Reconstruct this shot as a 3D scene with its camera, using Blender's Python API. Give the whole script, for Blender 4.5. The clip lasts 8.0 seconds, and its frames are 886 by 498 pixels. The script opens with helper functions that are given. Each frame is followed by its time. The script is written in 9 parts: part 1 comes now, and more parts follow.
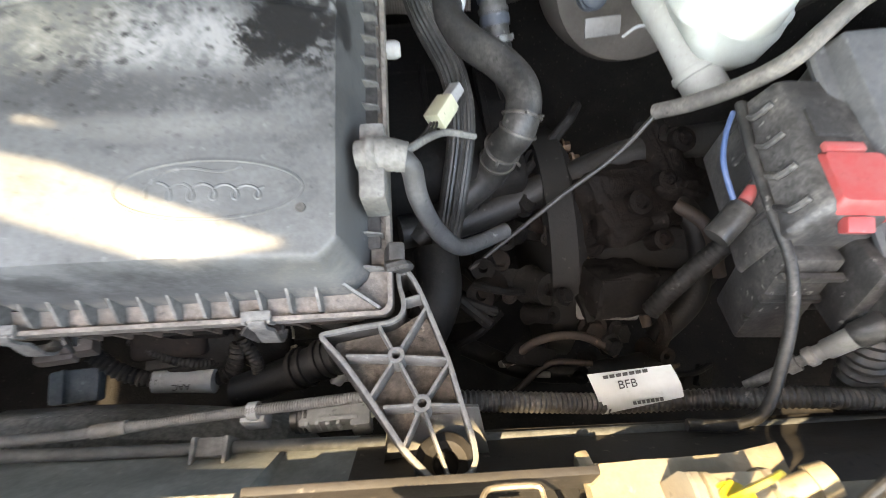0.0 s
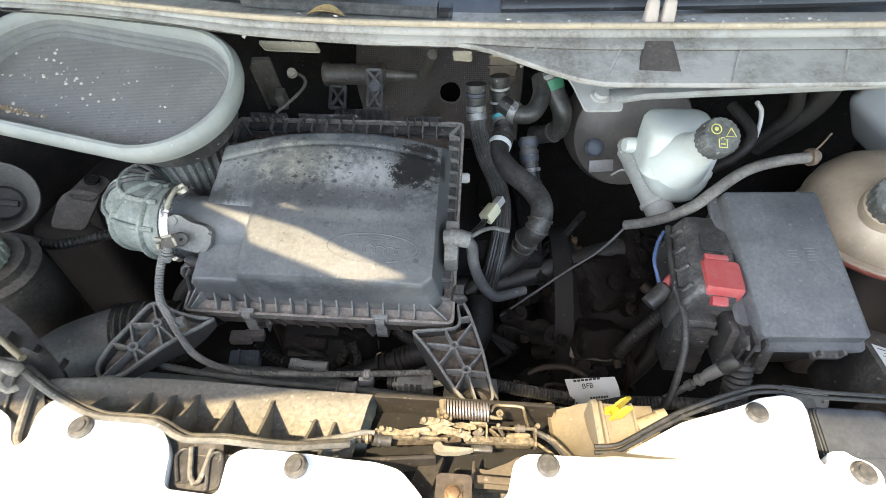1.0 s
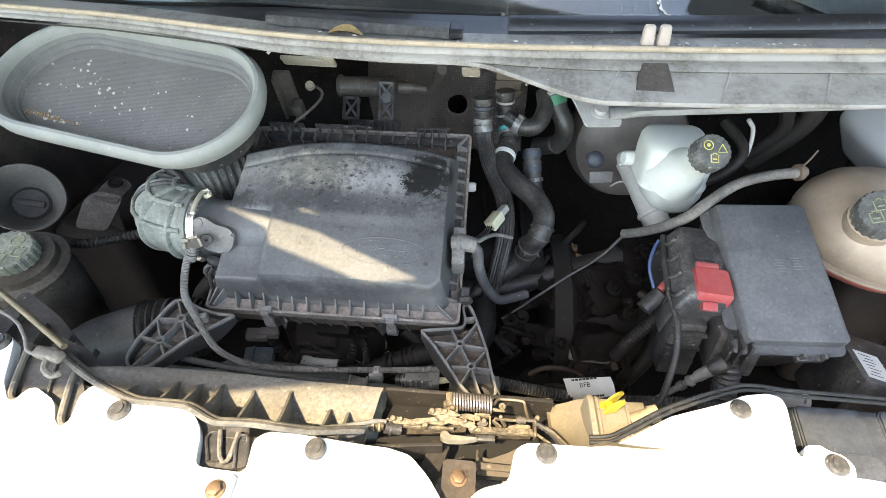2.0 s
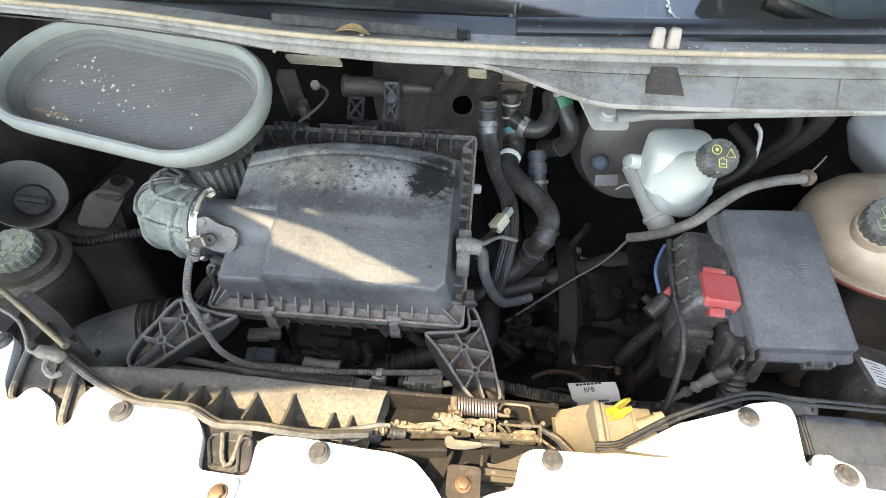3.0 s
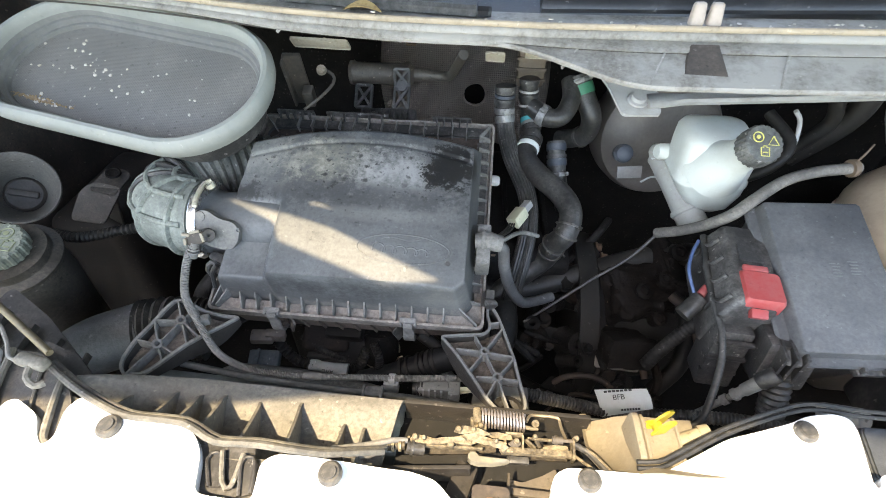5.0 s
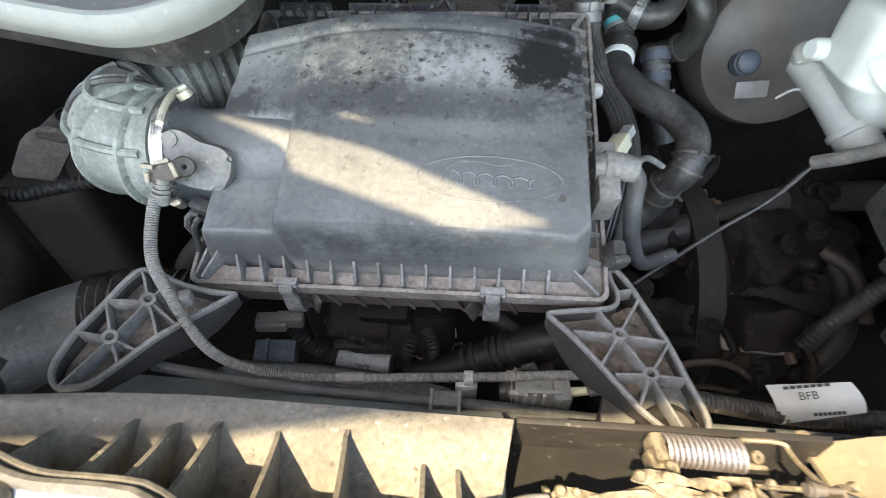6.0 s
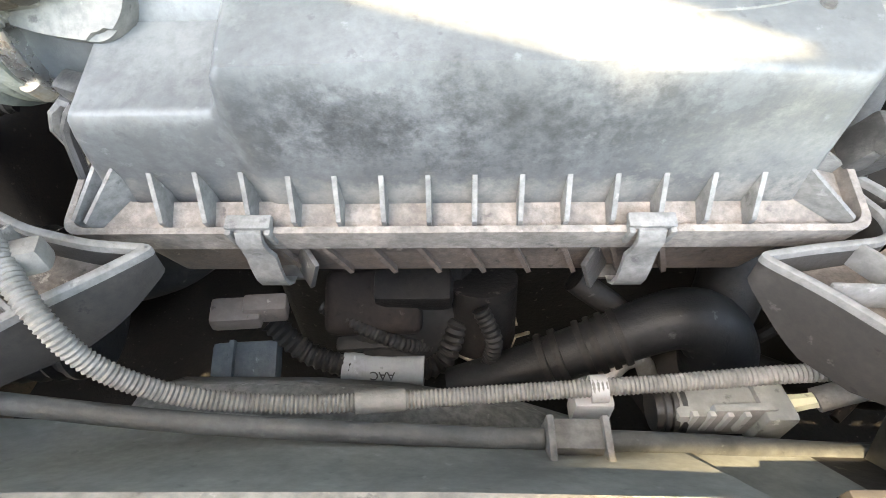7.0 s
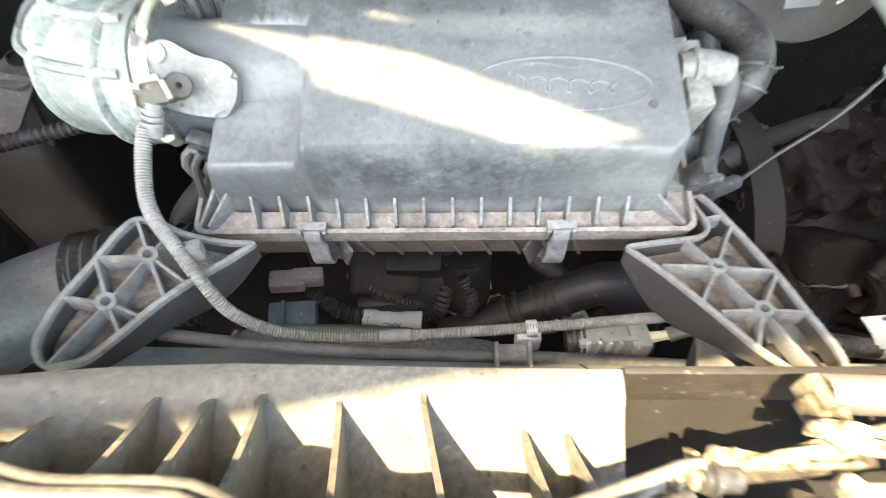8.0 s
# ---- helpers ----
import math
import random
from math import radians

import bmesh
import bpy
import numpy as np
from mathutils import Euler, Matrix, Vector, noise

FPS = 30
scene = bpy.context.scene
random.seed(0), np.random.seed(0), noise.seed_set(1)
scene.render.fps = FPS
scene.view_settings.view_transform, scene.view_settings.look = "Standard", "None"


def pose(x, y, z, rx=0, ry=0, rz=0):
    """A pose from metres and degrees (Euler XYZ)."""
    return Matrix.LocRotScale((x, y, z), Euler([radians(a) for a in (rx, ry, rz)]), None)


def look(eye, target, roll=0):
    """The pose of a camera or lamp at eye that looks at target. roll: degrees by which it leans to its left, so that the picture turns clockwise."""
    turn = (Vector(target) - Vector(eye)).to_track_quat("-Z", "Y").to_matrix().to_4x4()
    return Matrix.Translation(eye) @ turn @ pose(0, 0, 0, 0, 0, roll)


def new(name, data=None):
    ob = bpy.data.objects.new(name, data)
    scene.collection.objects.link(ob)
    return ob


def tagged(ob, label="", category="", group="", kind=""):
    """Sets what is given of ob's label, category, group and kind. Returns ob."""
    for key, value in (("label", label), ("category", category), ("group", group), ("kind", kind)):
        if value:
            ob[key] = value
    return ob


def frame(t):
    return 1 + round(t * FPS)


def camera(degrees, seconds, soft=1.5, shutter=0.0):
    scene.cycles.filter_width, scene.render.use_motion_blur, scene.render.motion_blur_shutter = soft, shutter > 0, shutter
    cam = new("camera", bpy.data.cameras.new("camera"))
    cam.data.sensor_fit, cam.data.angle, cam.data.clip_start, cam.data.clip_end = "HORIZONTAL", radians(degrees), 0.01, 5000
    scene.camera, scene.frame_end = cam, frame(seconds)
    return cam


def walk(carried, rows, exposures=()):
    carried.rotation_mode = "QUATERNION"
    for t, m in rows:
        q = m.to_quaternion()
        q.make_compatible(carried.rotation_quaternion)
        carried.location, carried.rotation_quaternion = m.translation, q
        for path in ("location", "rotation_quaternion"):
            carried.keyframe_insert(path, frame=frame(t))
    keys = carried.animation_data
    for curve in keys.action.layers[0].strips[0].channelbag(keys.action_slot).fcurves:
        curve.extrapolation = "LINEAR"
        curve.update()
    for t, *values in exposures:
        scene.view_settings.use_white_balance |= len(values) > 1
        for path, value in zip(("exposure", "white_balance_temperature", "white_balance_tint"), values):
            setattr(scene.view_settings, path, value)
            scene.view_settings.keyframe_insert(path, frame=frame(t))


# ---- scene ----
cam = camera(84.4, 8.0, soft=0.6, shutter=0.25)
PATH = [
    (0, (0.02, 0.011, 1.273), (0.052, 1.224, -0.317), -2.0),
    (0.5, (0.022, -0.103, 1.398), (-0.077, 1.28, -0.043), -2.8),
    (1, (0.007, -0.203, 1.478), (-0.112, 1.237, 0.095), -0.9),
    (1.5, (0.004, -0.238, 1.505), (-0.122, 1.219, 0.14), -0.5),
    (3, (-0.006, -0.231, 1.503), (-0.133, 1.228, 0.141), 0.5),
    (3.5, (-0.007, -0.234, 1.503), (-0.138, 1.224, 0.14), 0.4),
    (4, (-0.008, -0.234, 1.503), (-0.149, 1.222, 0.139), 0.4),
    (4.2, (-0.011, -0.233, 1.503), (-0.15, 1.221, 0.136), 0.4),
    (5.3, (-0.048, -0.163, 1.421), (-0.181, 1.277, 0.04), -0.1),
    (5.5, (-0.068, -0.136, 1.378), (-0.201, 1.284, -0.025), -1.1),
    (6, (-0.127, -0.075, 1.291), (-0.259, 1.32, -0.136), -1.5),
    (6.5, (-0.163, -0.008, 1.194), (-0.298, 1.4, -0.22), -2.9),
    (7, (-0.196, 0.03, 1.117), (-0.259, 1.431, -0.309), -2.1),
    (7.5, (-0.206, 0.033, 1.122), (-0.257, 1.305, -0.421), -2.0),
    (8, (-0.186, -0.049, 1.228), (-0.241, 1.243, -0.298), -2.2),
]
EXPOSURE = [(0, 3.92, 9100, 11), (0.5, 3.33, 8350, 9), (1, 3.1, 8150, 9), (4, 3.11, 8150, 9), (5.5, 3.16, 8000, 9), (6, 3.34, 8100, 9), (6.5, 3.6, 8450, 8), (7, 4.57, 9050, 8), (7.5, 5.02, 9150, 8), (8, 4.42, 8800, 8)]
walk(cam, [(t, look(eye, target, roll)) for t, eye, target, roll in PATH], EXPOSURE)

# ---- daylight: warm sun from the front corner, blue sky ----
SUN_TO = Vector((-0.28, -0.42, 0.86)).normalized()
world = bpy.data.worlds.new("sky")
scene.world = world
world.use_nodes = True
nt = world.node_tree
sky = nt.nodes.new("ShaderNodeTexSky")
sky.sky_type = "NISHITA"
sky.sun_disc = False
sky.sun_elevation = math.asin(SUN_TO.z)
sky.sun_rotation = math.atan2(SUN_TO.x, SUN_TO.y)
nt.links.new(sky.outputs[0], nt.nodes["Background"].inputs[0])
nt.nodes["Background"].inputs[1].default_value = 0.15
sun = new("sun", bpy.data.lights.new("sun", "SUN"))
sun.data.energy, sun.data.angle, sun.data.color = 1.6, radians(0.55), (1.0, 0.88, 0.68)
sun.matrix_world = look(SUN_TO * 10, (0, 0, 0))

# ---- mesh tools ----
WORLD = {}


def thing(name, at=(0, 0, 0), label="", category="", group="", kind="", turn=None):
    """An Empty at the base of a thing; its parts are given in world metres."""
    ob = new(name)
    ob.empty_display_size = 0.02
    ob.matrix_world = Matrix.Translation(at) @ (turn or Matrix())
    WORLD[ob.name] = ob.matrix_world.copy()
    return tagged(ob, label, category, group, kind)


def finish(name, bm, material, sharp=38):
    bmesh.ops.recalc_face_normals(bm, faces=bm.faces[:])
    me = bpy.data.meshes.new(name)
    bm.to_mesh(me)
    bm.free()
    me.shade_smooth()
    me.set_sharp_from_angle(angle=radians(sharp))
    me.materials.append(material)
    return me


def part(name, bm, material, parent=None, label="", sharp=38):
    """Link a bmesh, given in world metres, as one mesh object under a thing or a part."""
    base = WORLD[parent.name] if parent else Matrix()
    bm.transform(base.inverted())
    ob = new(name, finish(name, bm, material, sharp))
    ob.parent = parent
    WORLD[ob.name] = base
    if label:
        ob["label"] = label
    return ob


def solo(name, bm, material, label, category, group="", kind="", sharp=38):
    """A thing of one mesh, with its origin at the middle of its base."""
    n = max(1, len(bm.verts))
    at = sum((v.co for v in bm.verts), Vector()) / n
    at.z = min(v.co.z for v in bm.verts)
    bm.transform(Matrix.Translation(-at))
    ob = new(name, finish(name, bm, material, sharp))
    ob.location = at
    WORLD[ob.name] = Matrix.Translation(at)
    return tagged(ob, label, category, group, kind)


def frame_of(origin, axis, side=(1, 0, 0)):
    """A matrix at origin whose z runs along axis and whose x leans to side."""
    z = Vector(axis).normalized()
    x = Vector(side) - z * Vector(side).dot(z)
    if x.length < 1e-4:
        x = Vector((0, 1, 0)) - z * z.y
    x.normalize()
    y = z.cross(x)
    m = Matrix((x, y, z)).transposed().to_4x4()
    m.translation = origin
    return m


def box(bm, m, size, bevel=0.002, seg=2, taper=1.0):
    """A bevelled box centred on the matrix m; taper narrows its top."""
    made = bmesh.ops.create_cube(bm, size=1.0)["verts"]
    for v in made:
        k = taper if v.co.z > 0 else 1.0
        v.co = Vector((v.co.x * size[0] * k, v.co.y * size[1] * k, v.co.z * size[2]))
    if bevel:
        edges = list({e for v in made for e in v.link_edges})
        got = bmesh.ops.bevel(bm, geom=edges, offset=bevel, segments=seg, affect="EDGES", profile=0.6)
        made = list({v for f in got["faces"] for v in f.verts} | {v for v in made if v.is_valid})
    bmesh.ops.transform(bm, matrix=m, verts=made)


def ring_faces(bm, rings, closed=True, caps=(True, True)):
    n = len(rings[0])
    for a, b in zip(rings, rings[1:]):
        for i in range(n if closed else n - 1):
            j = (i + 1) % n
            bm.faces.new((a[i], a[j], b[j], b[i]))
    if caps[0]:
        bm.faces.new(list(reversed(rings[0])))
    if caps[1]:
        bm.faces.new(rings[-1])


def spline(pts, step=0.006):
    """Points along a smooth curve through pts, about step apart."""
    pts = [Vector(p) for p in pts]
    if len(pts) == 2:
        pts = [pts[0], pts[0].lerp(pts[1], 0.5), pts[1]]
    ext = [pts[0] * 2 - pts[1]] + pts + [pts[-1] * 2 - pts[-2]]
    out = []
    for i in range(1, len(ext) - 2):
        p0, p1, p2, p3 = ext[i - 1:i + 3]
        n = max(2, int((p2 - p1).length / step))
        for k in range(n):
            t = k / n
            out.append(0.5 * ((2 * p1) + (p2 - p0) * t + (2 * p0 - 5 * p1 + 4 * p2 - p3) * t * t + (3 * p1 - p0 - 3 * p2 + p3) * t ** 3))
    out.append(pts[-1].copy())
    return out


def tube(bm, pts, r, seg=14, step=0.006, pitch=0.0, depth=0.0, caps=True, smooth=True, flat=1.0, flute=0.0):
    """A tube along pts; r a number or one for each point; pitch and depth give corrugations."""
    radii = r if isinstance(r, (list, tuple)) else None
    line = spline(pts, pitch / 4 if pitch else step) if smooth else [Vector(p) for p in pts]
    n = len(line)
    rings, side, run = [], None, 0.0
    for i, p in enumerate(line):
        way = (line[min(i + 1, n - 1)] - line[max(i - 1, 0)]).normalized()
        side = way.orthogonal().normalized() if side is None else (side - way * side.dot(way)).normalized()
        up = way.cross(side)
        if i:
            run += (p - line[i - 1]).length
        if radii:
            f = i / (n - 1) * (len(radii) - 1)
            k = min(int(f), len(radii) - 2)
            rr = radii[k] + (radii[k + 1] - radii[k]) * (f - k)
        else:
            rr = r
        if pitch:
            rr -= depth * (0.5 - 0.5 * math.cos(2 * math.pi * run / pitch))
        row = []
        for j in range(seg):
            a, q = 2 * math.pi * j / seg, rr - flute * (j % 2)
            row.append(bm.verts.new(p + side * (q * math.cos(a)) + up * (q * flat * math.sin(a))))
        rings.append(row)
    ring_faces(bm, rings, True, (caps, caps))
    return line


def lathe(bm, m, profile, seg=28, scallop=0, bite=0.0):
    """A turned form: profile of (radius, height) along the z of m."""
    rings = []
    for r, h in profile:
        row = []
        for j in range(seg):
            a = 2 * math.pi * j / seg
            k = r - (bite if scallop and (j * scallop // seg) % 2 else 0.0) * (r > bite * 4)
            row.append(bm.verts.new(m @ Vector((k * math.cos(a), k * math.sin(a), h))))
        rings.append(row)
    ring_faces(bm, rings)


def plate(bm, outline, thick, m=None, bevel=0.0):
    """A flat plate: outline of (x, y), its top at z = 0 of m, thick below."""
    m = m or Matrix()
    top = [bm.verts.new(m @ Vector((x, y, 0))) for x, y in outline]
    low = [bm.verts.new(m @ Vector((x, y, -thick))) for x, y in outline]
    faces = [bm.faces.new(top), bm.faces.new(list(reversed(low)))]
    n = len(outline)
    for i in range(n):
        j = (i + 1) % n
        faces.append(bm.faces.new((top[j], top[i], low[i], low[j])))
    if bevel:
        bmesh.ops.bevel(bm, geom=faces[0].edges[:], offset=bevel, segments=2, affect="EDGES")


def strip(bm, a, b, width, height, up=(0, 0, 1), bevel=0.0):
    """A bar with a square section from a to b, its top on the line."""
    a, b = Vector(a), Vector(b)
    m = frame_of((a + b) / 2, b - a, up)
    m = m @ Matrix.Translation((-height / 2, 0, 0))
    box(bm, m, (height, width, (b - a).length), bevel)


def round_rect(w, h, r, n=6, cx=0.0, cy=0.0):
    pts = []
    for qx, qy, a0 in ((1, 1, 0), (-1, 1, 90), (-1, -1, 180), (1, -1, 270)):
        for k in range(n + 1):
            a = radians(a0 + 90 * k / n)
            pts.append((cx + qx * (w / 2 - r) + r * math.cos(a), cy + qy * (h / 2 - r) + r * math.sin(a)))
    return pts


def loft(bm, loops, caps=(True, True)):
    ring_faces(bm, [[bm.verts.new(p) for p in loop] for loop in loops], True, caps)


def rounded(poly, r=0.006, n=4):
    """A polygon with its corners rounded."""
    out, m = [], len(poly)
    for i in range(m):
        p, a, b = Vector(poly[i]).to_2d(), Vector(poly[i - 1]).to_2d(), Vector(poly[(i + 1) % m]).to_2d()
        da, db = (a - p), (b - p)
        k = min(r, da.length * 0.45, db.length * 0.45)
        s, e = p + da.normalized() * k, p + db.normalized() * k
        for j in range(n + 1):
            t = j / n
            q = s * (1 - t) ** 2 + p * 2 * t * (1 - t) + e * t * t
            out.append((q.x, q.y))
    return out


def hex_bolt(bm, m, r, h, flange=1.35):
    lathe(bm, m, [(0.0005, 0), (r * flange, 0), (r * flange, h * 0.25), (r * 1.02, h * 0.3)], 20)
    lathe(bm, m, [(0.0005, h * 0.2), (r, h * 0.25), (r, h * 0.92), (r * 0.85, h), (0.0005, h)], 6)


# ---- materials ----
def surface(name, base, dust=(0.22, 0.2, 0.17), amount=0.5, scale=14.0, rough=0.55, metal=0.0, bump=0.25, lo=0.42, hi=0.68, grain=220.0, spec=0.5, speckle=1.0):
    """A base colour under uneven dust: broad patches, fine specks, a slight relief."""
    m = bpy.data.materials.new(name)
    m.use_nodes = True
    t = m.node_tree
    b = t.nodes["Principled BSDF"]
    co = t.nodes.new("ShaderNodeTexCoord")
    big = t.nodes.new("ShaderNodeTexNoise")
    big.inputs["Scale"].default_value, big.inputs["Detail"].default_value, big.inputs["Roughness"].default_value = scale, 12.0, 0.7
    fine = t.nodes.new("ShaderNodeTexNoise")
    fine.inputs["Scale"].default_value, fine.inputs["Detail"].default_value, fine.inputs["Roughness"].default_value = grain, 5.0, 0.65
    ramp = t.nodes.new("ShaderNodeMapRange")
    ramp.inputs[1].default_value, ramp.inputs[2].default_value, ramp.inputs[3].default_value, ramp.inputs[4].default_value = lo, hi, 0.12 * amount, amount
    speck = t.nodes.new("ShaderNodeMapRange")
    speck.inputs[1].default_value, speck.inputs[2].default_value, speck.inputs[3].default_value, speck.inputs[4].default_value = 0.36, 0.64, 1 - 0.6 * speckle, 1 + 0.4 * speckle
    mul = t.nodes.new("ShaderNodeMath")
    mul.operation, mul.use_clamp = "MULTIPLY", True
    mix = t.nodes.new("ShaderNodeMix")
    mix.data_type = "RGBA"
    mix.inputs[6].default_value, mix.inputs[7].default_value = (*base, 1), (*dust, 1)
    ro = t.nodes.new("ShaderNodeMapRange")
    ro.inputs[3].default_value, ro.inputs[4].default_value = rough, min(1.0, rough + 0.35)
    bu = t.nodes.new("ShaderNodeBump")
    bu.inputs["Strength"].default_value, bu.inputs["Distance"].default_value = bump, 0.002
    k = t.links.new
    k(co.outputs["Object"], big.inputs["Vector"])
    k(co.outputs["Object"], fine.inputs["Vector"])
    k(big.outputs[0], ramp.inputs[0])
    k(fine.outputs[0], speck.inputs[0])
    k(ramp.outputs[0], mul.inputs[0])
    k(speck.outputs[0], mul.inputs[1])
    k(mul.outputs[0], mix.inputs[0])
    # scattered dark pits and pale grains
    cell = t.nodes.new("ShaderNodeTexVoronoi")
    cell.inputs["Scale"].default_value = 130.0
    warp = t.nodes.new("ShaderNodeVectorMath")
    warp.operation = "MULTIPLY_ADD"
    warp.inputs[1].default_value = (0.012, 0.012, 0.012)
    k(fine.outputs["Color"], warp.inputs[0])
    k(co.outputs["Object"], warp.inputs[2])
    k(warp.outputs[0], cell.inputs["Vector"])
    near = t.nodes.new("ShaderNodeMapRange")
    near.inputs[1].default_value, near.inputs[2].default_value, near.inputs[3].default_value, near.inputs[4].default_value = 0.12, 0.3, 1.0, 0.0
    k(cell.outputs["Distance"], near.inputs[0])
    tell = t.nodes.new("ShaderNodeSeparateColor")
    k(cell.outputs["Color"], tell.inputs[0])
    rest = mix.outputs[2]
    for channel, level, tone in ((0, 0.74, (base[0] * 0.45, base[1] * 0.45, base[2] * 0.45)), (1, 0.9, tuple(min(0.85, 1.5 * max(a, c) + 0.03) for a, c in zip(base, dust)))):
        pick = t.nodes.new("ShaderNodeMath")
        pick.operation = "GREATER_THAN"
        pick.inputs[1].default_value = level
        k(tell.outputs[channel], pick.inputs[0])
        both = t.nodes.new("ShaderNodeMath")
        both.operation = "MULTIPLY"
        k(pick.outputs[0], both.inputs[0])
        k(near.outputs[0], both.inputs[1])
        soft = t.nodes.new("ShaderNodeMath")
        soft.operation = "MULTIPLY"
        soft.inputs[1].default_value = 0.7 * speckle
        k(both.outputs[0], soft.inputs[0])
        over = t.nodes.new("ShaderNodeMix")
        over.data_type = "RGBA"
        over.inputs[7].default_value = (*tone, 1)
        k(soft.outputs[0], over.inputs[0])
        k(rest, over.inputs[6])
        rest = over.outputs[2]
    k(rest, b.inputs["Base Color"])
    k(mul.outputs[0], ro.inputs[0])
    k(ro.outputs[0], b.inputs["Roughness"])
    k(fine.outputs[0], bu.inputs["Height"])
    k(bu.outputs[0], b.inputs["Normal"])
    b.inputs["Metallic"].default_value = metal
    b.inputs["Specular IOR Level"].default_value = spec
    return m


PLASTIC = surface("black_plastic", (0.022, 0.021, 0.021), (0.2, 0.188, 0.175), 0.5, 22, 0.4, lo=0.44, hi=0.66)
PLASTIC_DIRTY = surface("dirty_black_plastic", (0.04, 0.039, 0.037), (0.26, 0.252, 0.236), 0.85, 28, 0.5, bump=0.3, lo=0.2, hi=0.72, speckle=0.6)
PLASTIC_BROWN = surface("muddy_black_plastic", (0.05, 0.044, 0.04), (0.28, 0.245, 0.215), 0.95, 32, 0.65, bump=0.4, lo=0.22, hi=0.66, speckle=0.6)
SHROUD = surface("dusty_shroud_plastic", (0.075, 0.07, 0.06), (0.26, 0.235, 0.19), 0.75, 12, 0.5, bump=0.25, lo=0.3, hi=0.65)
RUBBER = surface("rubber_hose", (0.016, 0.0155, 0.015), (0.128, 0.12, 0.11), 0.55, 25, 0.36, bump=0.15, lo=0.4, hi=0.66)
CONDUIT = surface("corrugated_conduit", (0.06, 0.058, 0.055), (0.27, 0.258, 0.235), 0.85, 30, 0.5, lo=0.2, hi=0.7, speckle=0.5)
ELBOW = surface("grey_rubber_elbow", (0.09, 0.098, 0.087), (0.27, 0.288, 0.252), 0.85, 22, 0.5, lo=0.36, hi=0.6, bump=0.15, speckle=0.8)
FOAM = surface("foam_seal", (0.215, 0.228, 0.212), (0.33, 0.33, 0.3), 0.6, 20, 0.55, bump=0.08, speckle=0.3)
WHITE = surface("white_paint", (0.8, 0.81, 0.82), (0.5, 0.47, 0.42), 0.16, 35, 0.22, bump=0.02, lo=0.55, hi=0.8, speckle=0.2)
RESERVOIR = surface("milky_plastic", (0.57, 0.605, 0.57), (0.42, 0.4, 0.34), 0.5, 12, 0.42, bump=0.03, speckle=0.25)
TANK = surface("yellowed_plastic", (0.4, 0.315, 0.235), (0.24, 0.185, 0.145), 0.8, 11, 0.35, bump=0.05, speckle=0.3)
COOLANT = surface("red_coolant", (0.42, 0.12, 0.09), (0.3, 0.12, 0.1), 0.4, 10, 0.35, bump=0.03, speckle=0.3)
STEEL = surface("zinc_steel", (0.5, 0.47, 0.42), (0.34, 0.27, 0.18), 0.7, 40, 0.4, metal=0.75, bump=0.3, lo=0.35, hi=0.65)
RUSTY = surface("rusty_steel", (0.14, 0.1, 0.075), (0.32, 0.21, 0.12), 0.7, 50, 0.6, metal=0.35, bump=0.5)
ALLOY = surface("cast_alloy", (0.45, 0.43, 0.4), (0.25, 0.22, 0.19), 0.6, 30, 0.5, metal=0.6, bump=0.4)
# oily metal, its colour lowered further for the shade deep in the bay
DARK_METAL = surface("oily_shaded_metal", (0.008, 0.0075, 0.0072), (0.034, 0.03, 0.027), 0.6, 24, 0.7, metal=0.1, bump=0.6, spec=0.2)
GREY_PAINT = surface("grey_painted_steel", (0.42, 0.42, 0.41), (0.24, 0.22, 0.19), 0.6, 22, 0.42, bump=0.06, speckle=0.3)
COWL = surface("cowl_grey", (0.335, 0.322, 0.296), (0.15, 0.137, 0.12), 0.85, 13, 0.5, bump=0.08, lo=0.44, hi=0.62, speckle=0.5)
SEAL = surface("seal_strip", (0.42, 0.345, 0.25), (0.22, 0.185, 0.14), 0.6, 30, 0.6, bump=0.2)
RED = surface("red_plastic", (0.36, 0.046, 0.045), (0.36, 0.17, 0.16), 0.6, 30, 0.45, bump=0.05, speckle=0.3)
YELLOW = surface("yellow_plastic", (0.36, 0.27, 0.02), (0.34, 0.27, 0.08), 0.35, 30, 0.4, bump=0.05, speckle=0.3)
CREAM = surface("cream_plastic", (0.62, 0.6, 0.42), (0.4, 0.38, 0.3), 0.4, 40, 0.45, bump=0.05)
GREY_PLASTIC = surface("light_grey_plastic", (0.38, 0.38, 0.37), (0.24, 0.22, 0.2), 0.5, 35, 0.5, bump=0.1)
PAPER = surface("paper_label", (0.62, 0.65, 0.64), (0.45, 0.45, 0.42), 0.35, 40, 0.5, bump=0.03, speckle=0.3)
INK = surface("printed_ink", (0.03, 0.03, 0.032), (0.2, 0.2, 0.2), 0.2, 60, 0.6, bump=0.0, speckle=0.3)
GREEN = surface("green_tape", (0.02, 0.18, 0.1), (0.12, 0.2, 0.14), 0.3, 40, 0.5, bump=0.05, speckle=0.3)
TEAL = surface("teal_plastic", (0.03, 0.28, 0.3), (0.2, 0.3, 0.3), 0.3, 40, 0.5, bump=0.05, speckle=0.3)
BLUE = surface("blue_wire", (0.045, 0.09, 0.2), (0.2, 0.22, 0.3), 0.3, 40, 0.5, bump=0.05, speckle=0.3)
BLUE_GREY = surface("blue_grey_plastic", (0.03, 0.038, 0.052), (0.12, 0.125, 0.135), 0.4, 40, 0.5, bump=0.05)
